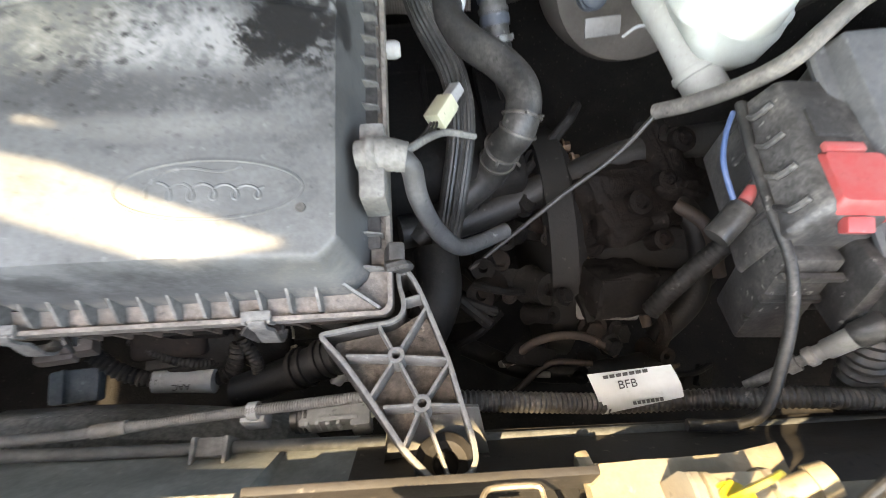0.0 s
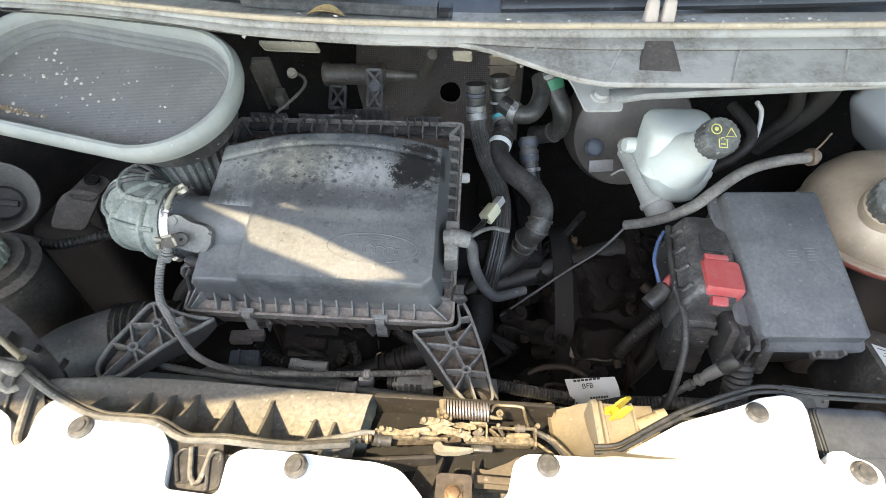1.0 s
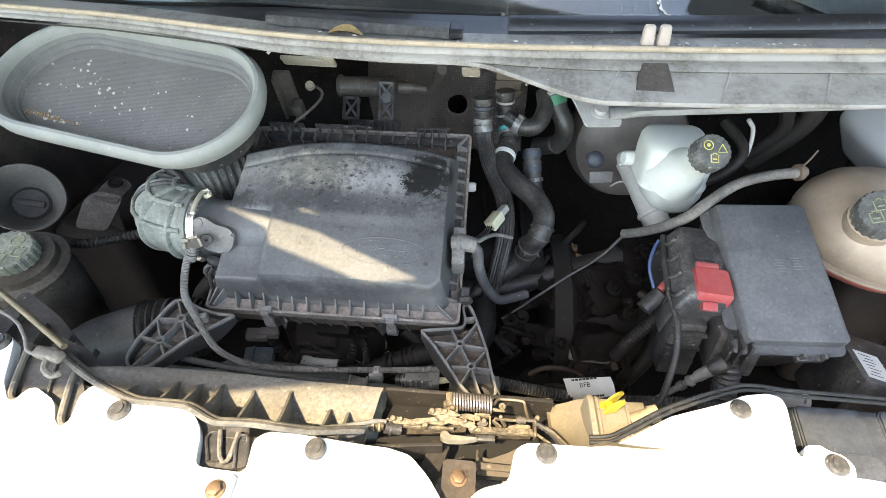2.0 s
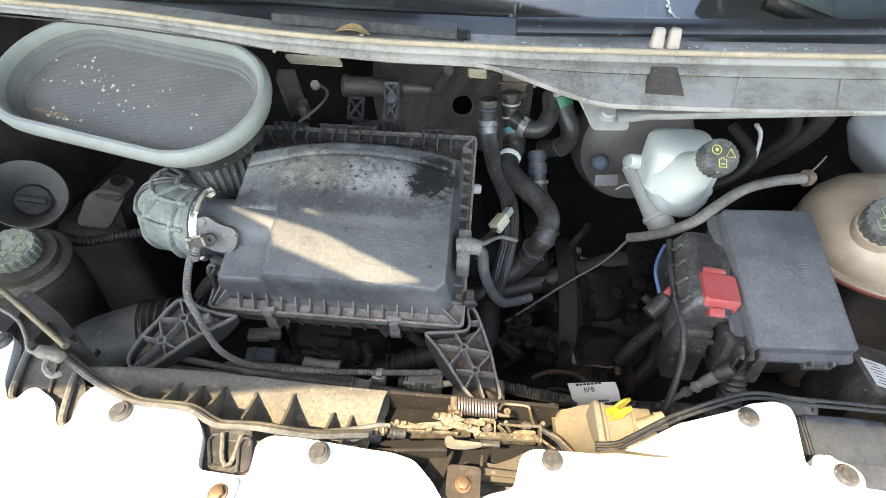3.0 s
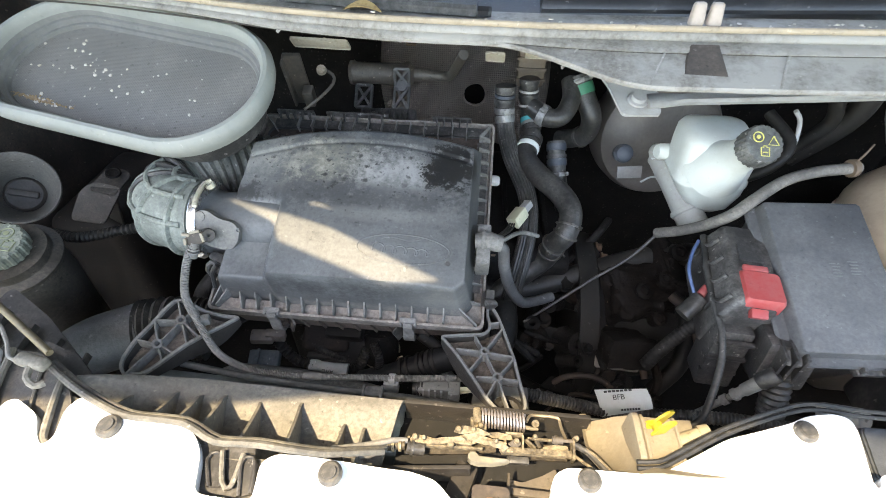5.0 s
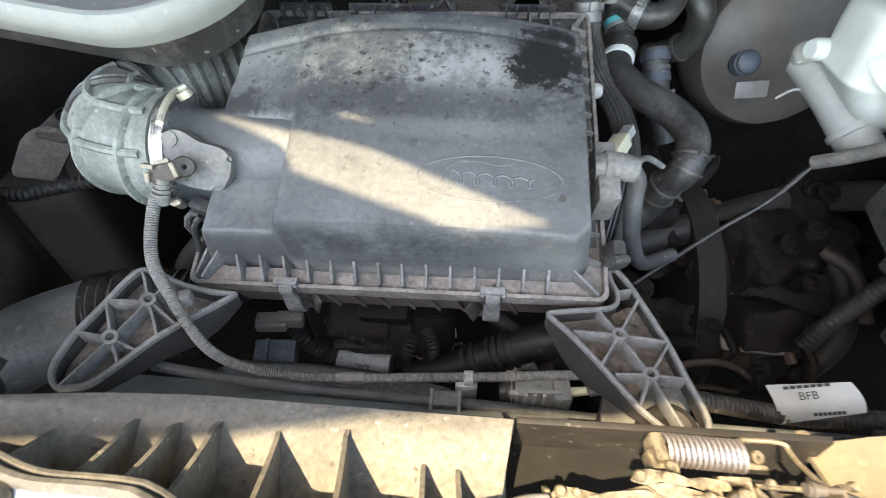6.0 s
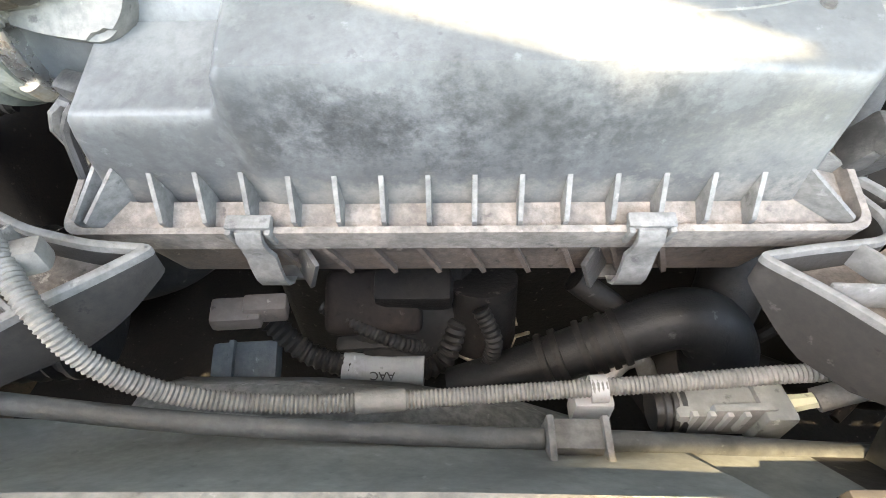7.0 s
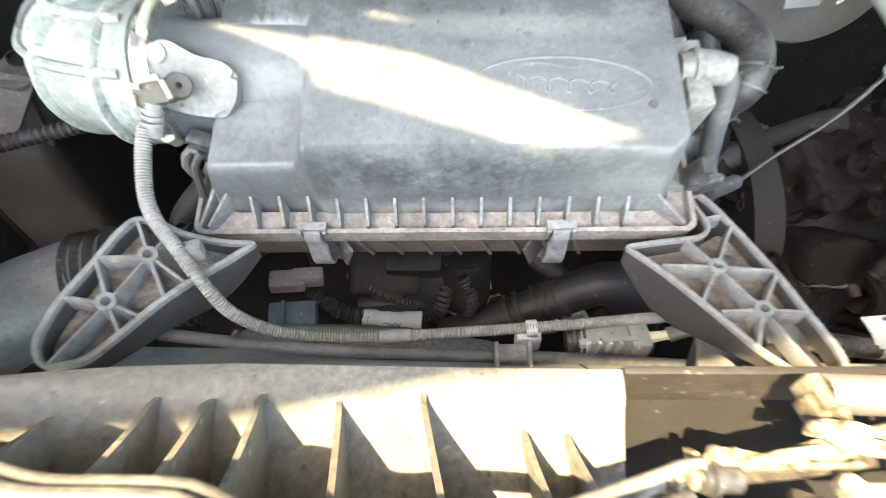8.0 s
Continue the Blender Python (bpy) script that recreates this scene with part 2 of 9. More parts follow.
CAP = surface("black_cap", (0.055, 0.057, 0.055), (0.3, 0.3, 0.28), 0.6, 30, 0.45, bump=0.1)
SYMBOL_PALE = surface("pale_green_print", (0.26, 0.29, 0.17), (0.18, 0.2, 0.13), 0.4, 60, 0.5, bump=0.0, speckle=0.3)
SYMBOL = surface("yellow_print", (0.56, 0.52, 0.14), (0.36, 0.34, 0.16), 0.3, 60, 0.5, bump=0.0, speckle=0.3)
ASPHALT = surface("asphalt", (0.05, 0.05, 0.05), (0.11, 0.1, 0.09), 0.6, 3, 0.9, bump=0.6)
TRIM = surface("wiper_panel_plastic", (0.014, 0.015, 0.018), (0.08, 0.08, 0.083), 0.35, 18, 0.3, bump=0.1, lo=0.5, hi=0.75)
FOIL = surface("heat_shield_foil", (0.3, 0.26, 0.23), (0.13, 0.1, 0.085), 0.8, 25, 0.4, metal=0.7, bump=0.3)


def lid_plastic():
    """Black plastic lid: a smooth grey film, mottled dust at the back, a dried mud patch, bare dark blotches with
    ragged edges, a front wall darkened for its shade.
    """
    m = surface("dusty_lid_plastic", (0.045, 0.047, 0.049), (0.15, 0.153, 0.154), 0.9, 14, 0.34, bump=0.1, lo=0.22, hi=0.76, speckle=0.45)
    t = m.node_tree
    k = t.links.new
    b = t.nodes["Principled BSDF"]
    last = b.inputs["Base Color"].links[0].from_socket
    rough = b.inputs["Roughness"].links[0].from_socket
    co = t.nodes.new("ShaderNodeTexCoord")
    rag = t.nodes.new("ShaderNodeTexNoise")
    rag.inputs["Scale"].default_value, rag.inputs["Detail"].default_value, rag.inputs["Roughness"].default_value = 34.0, 15.0, 0.78
    k(co.outputs["Object"], rag.inputs["Vector"])
    wide = t.nodes.new("ShaderNodeMapRange")
    wide.clamp = False
    wide.inputs[1].default_value, wide.inputs[2].default_value, wide.inputs[3].default_value, wide.inputs[4].default_value = 0.32, 0.68, 0.0, 1.0
    k(rag.outputs[0], wide.inputs[0])

    mott = t.nodes.new("ShaderNodeTexNoise")
    mott.inputs["Scale"].default_value, mott.inputs["Detail"].default_value, mott.inputs["Roughness"].default_value = 150.0, 8.0, 0.75
    k(co.outputs["Object"], mott.inputs["Vector"])
    both = t.nodes.new("ShaderNodeMath")
    both.operation = "MULTIPLY_ADD"
    both.inputs[1].default_value = 1.5
    k(mott.outputs[0], both.inputs[0])
    k(wide.outputs[0], both.inputs[2])
    less = t.nodes.new("ShaderNodeMath")
    less.operation = "SUBTRACT"
    less.inputs[1].default_value = 0.75
    k(both.outputs[0], less.inputs[0])
    ragged = less.outputs[0]

    def blotch(centre, size, gain, sharp):
        shift = t.nodes.new("ShaderNodeMapping")
        shift.vector_type = "TEXTURE"
        shift.inputs["Location"].default_value = centre
        shift.inputs["Scale"].default_value = size
        k(co.outputs["Object"], shift.inputs["Vector"])
        ln = t.nodes.new("ShaderNodeVectorMath")
        ln.operation = "LENGTH"
        k(shift.outputs[0], ln.inputs[0])
        sub = t.nodes.new("ShaderNodeMath")
        sub.operation = "MULTIPLY_ADD"
        sub.inputs[1].default_value, sub.inputs[2].default_value = -0.75, 0.75
        k(ln.outputs["Value"], sub.inputs[0])
        add = t.nodes.new("ShaderNodeMath")
        k(sub.outputs[0], add.inputs[0])
        k(ragged, add.inputs[1])
        mr = t.nodes.new("ShaderNodeMapRange")
        mr.inputs[1].default_value, mr.inputs[2].default_value, mr.inputs[4].default_value = 0.5, 0.5 + sharp, gain
        k(add.outputs[0], mr.inputs[0])
        return mr.outputs[0]

    for centre, size, gain, colour, sharp, dull in (
        ((0.19, 0.19, 0.06), (0.22, 0.1, 0.06), 0.85, (0.045, 0.047, 0.049), 0.5, 0.4),
        ((0.05, 0.2, 0.05), (0.09, 0.06, 0.06), 0.75, (0.25, 0.25, 0.235), 0.6, 0.8),
        ((0.145, 0.198, 0.06), (0.085, 0.042, 0.06), 0.9, (0.28, 0.268, 0.218), 1.0, 0.85),
        ((0.24, 0.185, 0.06), (0.075, 0.045, 0.05), 0.8, (0.27, 0.27, 0.265), 0.6, 0.8),
        ((0.31, 0.2, 0.06), (0.036, 0.04, 0.05), 1.0, (0.014, 0.0145, 0.015), 0.2, 0.35),
        ((0.18, 0.25, 0.05), (0.2, 0.014, 0.06), 0.8, (0.05, 0.056, 0.062), 0.3, 0.5),
        ((0.2, 0.142, 0.06), (0.17, 0.02, 0.06), 0.5, (0.05, 0.051, 0.053), 0.3, 0.4),
        ((0.23, 0.118, 0.06), (0.08, 0.012, 0.06), 0.2, (0.26, 0.255, 0.24), 0.3, 0.8),
        # whole front wall: darker for its shade and its thinner dust
        ((0.17, 0.01, 0.03), (1.0, 0.026, 0.1), 1.15, (0.03, 0.0305, 0.031), 1.4, 0.5),
        ((0.21, 0.02, 0.048), (0.4, 0.013, 0.024), 0.9, (0.02, 0.0205, 0.021), 1.2, 0.5),
        ((0.315, 0.016, 0.03), (0.06, 0.02, 0.04), 0.75, (0.25, 0.245, 0.225), 0.9, 0.8),
        ((0.17, 0.012, 0.004), (0.4, 0.02, 0.012), 0.7, (0.25, 0.235, 0.21), 0.7, 0.85),
        ((0.03, 0.13, 0.04), (0.06, 0.035, 0.06), 0.9, (0.035, 0.036, 0.037), 0.25, 0.45),
        ((0.06, 0.075, 0.05), (0.06, 0.05, 0.05), 0.6, (0.22, 0.225, 0.215), 1.0, 0.6),
    ):
        f = blotch(centre, size, gain, sharp)
        mix = t.nodes.new("ShaderNodeMix")
        mix.data_type = "RGBA"
        mix.inputs[7].default_value = (*colour, 1)
        k(f, mix.inputs[0])
        k(last, mix.inputs[6])
        last = mix.outputs[2]
        mr = t.nodes.new("ShaderNodeMix")
        mr.inputs[3].default_value = dull
        k(f, mr.inputs[0])
        k(rough, mr.inputs[2])
        rough = mr.outputs[0]
    # dark drops and crumbs where the dust is thick
    for size, level in ((75.0, 0.72), (170.0, 0.7)):
        cell = t.nodes.new("ShaderNodeTexVoronoi")
        cell.inputs["Scale"].default_value = size
        bend = t.nodes.new("ShaderNodeVectorMath")
        bend.operation = "MULTIPLY_ADD"
        bend.inputs[1].default_value = (0.02, 0.012, 0.012)
        k(mott.outputs["Color"], bend.inputs[0])
        k(co.outputs["Object"], bend.inputs[2])
        k(bend.outputs[0], cell.inputs["Vector"])
        near = t.nodes.new("ShaderNodeMapRange")
        near.inputs[1].default_value, near.inputs[2].default_value, near.inputs[3].default_value, near.inputs[4].default_value = 0.18, 0.34, 0.85, 0.0
        k(cell.outputs["Distance"], near.inputs[0])
        tell = t.nodes.new("ShaderNodeSeparateColor")
        k(cell.outputs["Color"], tell.inputs[0])
        pick = t.nodes.new("ShaderNodeMath")
        pick.operation = "GREATER_THAN"
        pick.inputs[1].default_value = level
        k(tell.outputs[0], pick.inputs[0])
        spot = t.nodes.new("ShaderNodeMath")
        spot.operation = "MULTIPLY"
        k(pick.outputs[0], spot.inputs[0])
        k(near.outputs[0], spot.inputs[1])
        there = t.nodes.new("ShaderNodeMath")
        there.operation = "MULTIPLY"
        k(spot.outputs[0], there.inputs[0])
        k(blotch((0.19, 0.185, 0.05), (0.24, 0.1, 0.08), 1.0, 0.4), there.inputs[1])
        mix = t.nodes.new("ShaderNodeMix")
        mix.data_type = "RGBA"
        mix.inputs[7].default_value = (0.022, 0.022, 0.023, 1)
        k(there.outputs[0], mix.inputs[0])
        k(last, mix.inputs[6])
        last = mix.outputs[2]
    k(last, b.inputs["Base Color"])
    k(rough, b.inputs["Roughness"])
    return m


LID = lid_plastic()


def woven(name, base, light, pitch, rough=0.5, metal=0.0, height=0.6, low=0.35):
    """A fine square weave, as of a screen or a dimpled foil."""
    m = surface(name, base, light, 0.5, 12, rough, metal, 0.1)
    t = m.node_tree
    k = t.links.new
    b = t.nodes["Principled BSDF"]
    co = t.nodes.new("ShaderNodeTexCoord")
    prod = None
    for axis in ("X", "Y"):
        w = t.nodes.new("ShaderNodeTexWave")
        w.bands_direction = axis
        w.inputs["Scale"].default_value = 0.3142 / pitch
        k(co.outputs["Object"], w.inputs["Vector"])
        if prod is None:
            prod = w.outputs[1]
        else:
            mul = t.nodes.new("ShaderNodeMath")
            mul.operation = "MAXIMUM"
            k(prod, mul.inputs[0])
            k(w.outputs[1], mul.inputs[1])
            prod = mul.outputs[0]
    bu = t.nodes.new("ShaderNodeBump")
    bu.inputs["Strength"].default_value, bu.inputs["Distance"].default_value = height, 0.002
    k(prod, bu.inputs["Height"])
    k(bu.outputs[0], b.inputs["Normal"])
    mr = t.nodes.new("ShaderNodeMapRange")
    mr.inputs[1].default_value, mr.inputs[2].default_value, mr.inputs[3].default_value = 0.5, 1.0, low
    k(prod, mr.inputs[0])
    old = b.inputs["Base Color"].links[0].from_socket
    mix = t.nodes.new("ShaderNodeMix")
    mix.data_type, mix.blend_type = "RGBA", "MULTIPLY"
    mix.inputs[0].default_value = 1.0
    k(old, mix.inputs[6])
    k(mr.outputs[0], mix.inputs[7])
    k(mix.outputs[2], b.inputs["Base Color"])
    return m


SCREEN = woven("mesh_screen", (0.16, 0.155, 0.145), (0.29, 0.275, 0.25), 0.0024, height=0.25, low=0.78)
DIMPLED = woven("dimpled_foil", (0.2, 0.17, 0.15), (0.34, 0.29, 0.25), 0.0042, 0.4, 0.35, 0.8, 0.7)

GLASS = bpy.data.materials.new("windscreen_glass")
GLASS.use_nodes = True
GLASS.node_tree.nodes["Principled BSDF"].inputs["Base Color"].default_value = (0.55, 0.62, 0.66, 1)
GLASS.node_tree.nodes["Principled BSDF"].inputs["Transmission Weight"].default_value = 1.0
GLASS.node_tree.nodes["Principled BSDF"].inputs["Roughness"].default_value = 0.03
GLASS.node_tree.nodes["Principled BSDF"].inputs["IOR"].default_value = 1.6
gt = GLASS.node_tree
g_co, g_map, g_noise, g_ramp, g_mix = [gt.nodes.new("ShaderNode" + n) for n in ("TexCoord", "Mapping", "TexNoise", "MapRange", "MixShader")]
g_dirt = gt.nodes.new("ShaderNodeBsdfDiffuse")
g_dirt.inputs[0].default_value = (0.5, 0.5, 0.48, 1)
g_map.inputs["Scale"].default_value = (90, 6, 6)
g_noise.inputs["Detail"].default_value = 6
g_noise.inputs["Scale"].default_value = 1.0
g_ramp.inputs[1].default_value, g_ramp.inputs[2].default_value, g_ramp.inputs[4].default_value = 0.58, 0.78, 0.3
gt.links.new(g_co.outputs["Object"], g_map.inputs["Vector"])
gt.links.new(g_map.outputs[0], g_noise.inputs["Vector"])
gt.links.new(g_noise.outputs[0], g_ramp.inputs[0])
gt.links.new(g_ramp.outputs[0], g_mix.inputs[0])
gt.links.new(gt.nodes["Principled BSDF"].outputs[0], g_mix.inputs[1])
gt.links.new(g_dirt.outputs[0], g_mix.inputs[2])
gt.links.new(g_mix.outputs[0], gt.nodes["Material Output"].inputs["Surface"])

# ---- setting: ground, body shell, cowl, windscreen, bonnet ----
bm = bmesh.new()
plate(bm, [(-400, -400), (400, -400), (400, 400), (-400, 400)], 0.3)
solo("ground", bm, ASPHALT, "grey asphalt ground under the van", "ground", kind="structure")

bm = bmesh.new()
box(bm, pose(0, 0.34, 0.33), (2.1, 1.2, 0.02), 0.004)
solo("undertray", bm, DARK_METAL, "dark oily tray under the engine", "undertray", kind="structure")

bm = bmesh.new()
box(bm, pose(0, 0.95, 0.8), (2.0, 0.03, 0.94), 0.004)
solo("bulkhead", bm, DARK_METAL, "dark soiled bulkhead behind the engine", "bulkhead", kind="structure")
for side, word in ((-1, "left"), (1, "right")):
    bm = bmesh.new()
    box(bm, pose(side * 0.97, 0.42, 0.79), (0.03, 1.05, 0.94), 0.006)
    solo("inner_wing_" + word, bm, surface("inner_wing_paint_" + word, (0.034, 0.028, 0.024) if side < 0 else (0.03, 0.029, 0.028), (0.13, 0.102, 0.084) if side < 0 else (0.08, 0.075, 0.07), 0.7, 14, 0.6),
         "soiled inner wing panel beside the engine", "inner wing", kind="structure")


for side, word in ((-1, "left"), (1, "right")):
    bm = bmesh.new()
    box(bm, pose(side * 0.872, 0.66, 0.6), (0.165, 0.3, 0.4), 0.04, 4)
    solo("wing_ledge_" + word, bm, surface("brown_soiled_ledge_" + word, (0.022, 0.017, 0.014), (0.07, 0.054, 0.044), 0.7, 16, 0.6), "dark rounded ledge pressed into the inner wing", "inner wing", kind="structure")

COWL_PLAN = ((-0.9, 0.535), (-0.77, 0.521), (-0.57, 0.495), (-0.43, 0.464), (-0.29, 0.431), (-0.13, 0.416), (0.05, 0.413), (0.3, 0.422), (0.5, 0.435), (0.9, 0.47))


def cowl_line(x):
    """The cowl's lip in plan: bowed, further back at its outer ends."""
    for (x0, y0), (x1, y1) in zip(COWL_PLAN, COWL_PLAN[1:]):
        if x <= x1:
            break
    return y0 + (y1 - y0) * (x - x0) / (x1 - x0)


def cowl_nose(x):
    """How far the front face stands out below the lip."""
    k = min(1.0, max(0.0, (x + 0.03) / 0.19))
    k = k * k * (3 - 2 * k)
    return 0.01 + 0.068 * k


bm = bmesh.new()
loops = []
for i in range(81):
    x = -0.85 + 1.7 * i / 80
    y, n = cowl_line(x), cowl_nose(x)
    low = 1.243 - 0.017 * (n - 0.01) / 0.068
    q = 0.2 * n
    thin = min(1.0, max(0.0, (x + 0.5) / 0.35))
    thin = 0.55 + 0.45 * thin * thin * (3 - 2 * thin)
    loops.append([Vector((x, p[0], 1.262 - (1.262 - p[1]) * thin)) for p in ((y + 0.05, 1.262), (y - 0.002, 1.262), (y - 0.005, 1.2612), (y - 0.0072, 1.2592), (y - 0.0082, 1.2565), (y - 0.0082, 1.254), (y - 0.0068, 1.2525), (y - 0.0085 - 0.4 * q, 1.2512), (y - 0.0105 - 0.8 * q, 1.2495),
                                            (y - 0.0112 - q, 1.2475), (y - 0.0102 - q, 1.246), (y - 0.008 - q, 1.2452), (y - n - 0.002, low + 0.0045), (y - n - 0.0035, low + 0.002), (y - n - 0.0025, low - 0.001), (y - n + 0.006, low - 0.004), (y + 0.01, low - 0.003), (y + 0.05, low - 0.004))])
loft(bm, loops)
cowl = solo("cowl_panel", bm, COWL, "grey stained cowl panel along the windscreen base", "cowl", kind="structure", sharp=30)
bm = bmesh.new()
tube(bm, [(x, cowl_line(x) - 0.002, 1.265) for x in [-0.85 + 0.1 * i for i in range(18)]], 0.0038, 8, 0.02)
solo("cowl_seal", bm, SEAL, "tan weathered rubber strip along the cowl edge", "seal", kind="structure")
for x in (-0.3, -0.14, 0.06, 0.155, 0.295, 0.42, 0.56, 0.7):
    bm = bmesh.new()
    y, n = cowl_line(x), cowl_nose(x)
    strip(bm, (x + 0.018 * min(1, n / 0.05), y - 0.0085 - 0.2 * n, 1.2475), (x - 0.006 * min(1, n / 0.05), y - n - 0.0008, 1.246 - 0.015 * min(1, n / 0.05)), 0.0022, 0.004)
    solo("cowl_rib", bm, COWL, "thin raised grey rib across the cowl face", "cowl rib", "ribs of the cowl", kind="structure")
# a dark brown plate takes the place of the pocket's hollow
bm = bmesh.new()
loft(bm, [[Vector(p) for p in row] for row in (((0.2, 0.4, 1.2495), (0.236, 0.401, 1.2495), (0.24, 0.345, 1.226), (0.182, 0.344, 1.226)), ((0.203, 0.402, 1.253), (0.234, 0.403, 1.253), (0.238, 0.341, 1.2285), (0.184, 0.34, 1.2285)))])
solo("cowl_pocket", bm, surface("brown_cowl_pocket", (0.04, 0.032, 0.027), (0.14, 0.115, 0.096), 0.8, 40, 0.6), "dark brown plate at the pocket in the cowl face", "cowl pocket", kind="structure")
# thin dark strip laid in for the shadow line under the lip
bm = bmesh.new()
tube(bm, [(x, cowl_line(x) - 0.0085 - 0.2 * cowl_nose(x), 1.2456) for x in [-0.8 + 0.05 * i for i in range(33)]], 0.0013, 6, 0.02)
solo("cowl_shadow_line", bm, surface("shadow_line_colour", (0.03, 0.027, 0.024), (0.1, 0.09, 0.08), 0.6, 60, 0.7), "dark strip standing for the shadow under the cowl lip", "grime", kind="structure")

bm = bmesh.new()
loops = []
for i in range(31):
    x = -0.85 + 1.7 * i / 30
    y = cowl_line(x)
    loops.append([Vector((x, *p)) for p in ((y + 0.02, 1.258), (y + 0.06, 1.262), (y + 0.1, 1.268), (y + 0.14, 1.262), (y + 0.14, 1.25), (y + 0.02, 1.245))])
loft(bm, loops)
solo("wiper_tray", bm, TRIM, "glossy black plastic tray below the windscreen", "wiper tray", kind="structure")
bm = bmesh.new()
loops = []
for i in range(21):
    x = -0.8 + 1.6 * i / 20
    y = 0.52 + 0.06 * (x / 0.8) ** 2
    loops.append([Vector((x, y, 1.262)), Vector((x * 0.92, y + 0.62, 1.82)), Vector((x * 0.92, y + 0.624, 1.816)), Vector((x, y + 0.004, 1.258))])
loft(bm, loops)
solo("windscreen", bm, GLASS, "tinted windscreen glass with dried drip marks", "windscreen", kind="structure")
for side, word in ((-1, "left"), (1, "right")):
    out = 0.34 if side < 0 else 0.0
    bm = bmesh.new()
    loft(bm, [[Vector((side * (x + out), y + d * 0.67, z - d * 0.74)) for x, y, z in ((0.415, 0.583, 1.284), (0.49, 0.562, 1.266), (0.585, 0.536, 1.243), (0.8, 0.49, 1.2), (0.95, 0.6, 1.2), (0.85, 1.2, 1.84), (0.7, 1.2, 1.84))] for d in (0.0, 0.02)])
    solo("pillar_" + word, bm, GREY_PAINT, "pale grey windscreen pillar above the wing", "pillar", kind="structure")
    bm = bmesh.new()
    tube(bm, [(side * (x + out), y, z) for x, y, z in ((0.395, 0.584, 1.282), (0.475, 0.558, 1.262), (0.57, 0.529, 1.238), (0.8, 0.48, 1.195))], 0.012, 10)
    solo("pillar_seal_" + word, bm, RUBBER, "black rubber seal along the windscreen pillar", "seal", kind="structure")
bm = bmesh.new()
box(bm, pose(0, 1.0, 1.2, 0, 0, 0), (1.6, 0.8, 0.04), 0.02)
solo("dashboard", bm, TRIM, "dark dashboard top behind the windscreen", "dashboard", kind="structure")
bm = bmesh.new()
box(bm, pose(0, 1.9, 1.86), (1.62, 1.5, 0.04), 0.02)
box(bm, pose(-0.84, 1.9, 1.2), (0.04, 1.5, 1.3), 0.02)
box(bm, pose(0.84, 1.9, 1.2), (0.04, 1.5, 1.3), 0.02)
box(bm, pose(0, 2.65, 1.2), (1.62, 0.04, 1.3), 0.02)
solo("van_cab", bm, WHITE, "white painted van cab behind the engine bay", "van cab", kind="structure")

# raised bonnet above the bay; its slot, slit and outline invented to shape sunlight
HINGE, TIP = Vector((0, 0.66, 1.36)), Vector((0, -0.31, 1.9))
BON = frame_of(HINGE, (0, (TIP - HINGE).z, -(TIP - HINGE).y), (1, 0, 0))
SUN_SLOT = [(-0.6, -0.785), (-0.518, -0.825), (-0.444, -0.862), (-0.389, -0.912), (-0.315, -0.972), (-0.4, -0.992), (-0.471, -0.944), (-0.516, -0.912), (-0.526, -0.858), (-0.57, -0.822)]
SUN_SLIT = [(-0.472, -0.802), (-0.45, -0.803), (-0.428, -0.82), (-0.436, -0.829), (-0.464, -0.82)]
# front edge drawn to set the shade line, rear cut to reflect sky
OUTLINE = [(-1.15, 0.0), (-0.13, 0.0), (-0.12, -0.15), (-0.1, -0.155), (0.043, -0.168), (0.125, -0.183), (0.229, -0.2), (0.324, -0.216), (0.46, -0.207), (0.36, -0.15), (0.35, 0.0), (1.1, 0.0), (1.1, -1.2), (0.19, -1.203), (-0.21, -1.204), (-0.235, -1.19), (-0.26, -1.183), (-0.305, -1.183), (-0.325, -1.19), (-0.345, -1.205), (-0.44, -1.206), (-0.505, -1.22), (-0.56, -1.24), (-0.62, -1.258), (-0.68, -1.262), (-0.81, -1.285), (-1.15, -1.33)]


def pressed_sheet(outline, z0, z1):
    """A sheet in the bonnet's plane with the two added sun openings through it."""
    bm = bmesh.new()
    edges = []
    for loop in (outline, SUN_SLOT, SUN_SLIT):
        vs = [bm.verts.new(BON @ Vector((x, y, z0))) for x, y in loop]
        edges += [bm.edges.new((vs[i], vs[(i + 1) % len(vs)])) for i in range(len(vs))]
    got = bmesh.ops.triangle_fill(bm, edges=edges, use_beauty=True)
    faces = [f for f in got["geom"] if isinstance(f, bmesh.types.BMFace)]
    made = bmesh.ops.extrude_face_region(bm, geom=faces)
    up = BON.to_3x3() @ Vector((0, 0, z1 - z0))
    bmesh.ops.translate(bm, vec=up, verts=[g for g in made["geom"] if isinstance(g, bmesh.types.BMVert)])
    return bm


bonnet = thing("bonnet", HINGE, "white painted bonnet raised over the engine bay, dark liner below, added sun openings", "bonnet", kind="structure")
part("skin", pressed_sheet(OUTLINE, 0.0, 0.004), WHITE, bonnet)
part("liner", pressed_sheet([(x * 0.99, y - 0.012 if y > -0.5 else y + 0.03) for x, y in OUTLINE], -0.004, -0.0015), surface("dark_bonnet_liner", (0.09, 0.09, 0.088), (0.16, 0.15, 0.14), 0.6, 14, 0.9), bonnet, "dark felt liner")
for x in (-0.9, 0.9):
    bm = bmesh.new()
    strip(bm, (x, 0.52, 1.2), (x, 0.36, 1.5), 0.03, 0.012)
    solo("bonnet_hinge", bm, GREY_PAINT, "grey steel bonnet hinge on the cowl", "hinge", kind="structure")

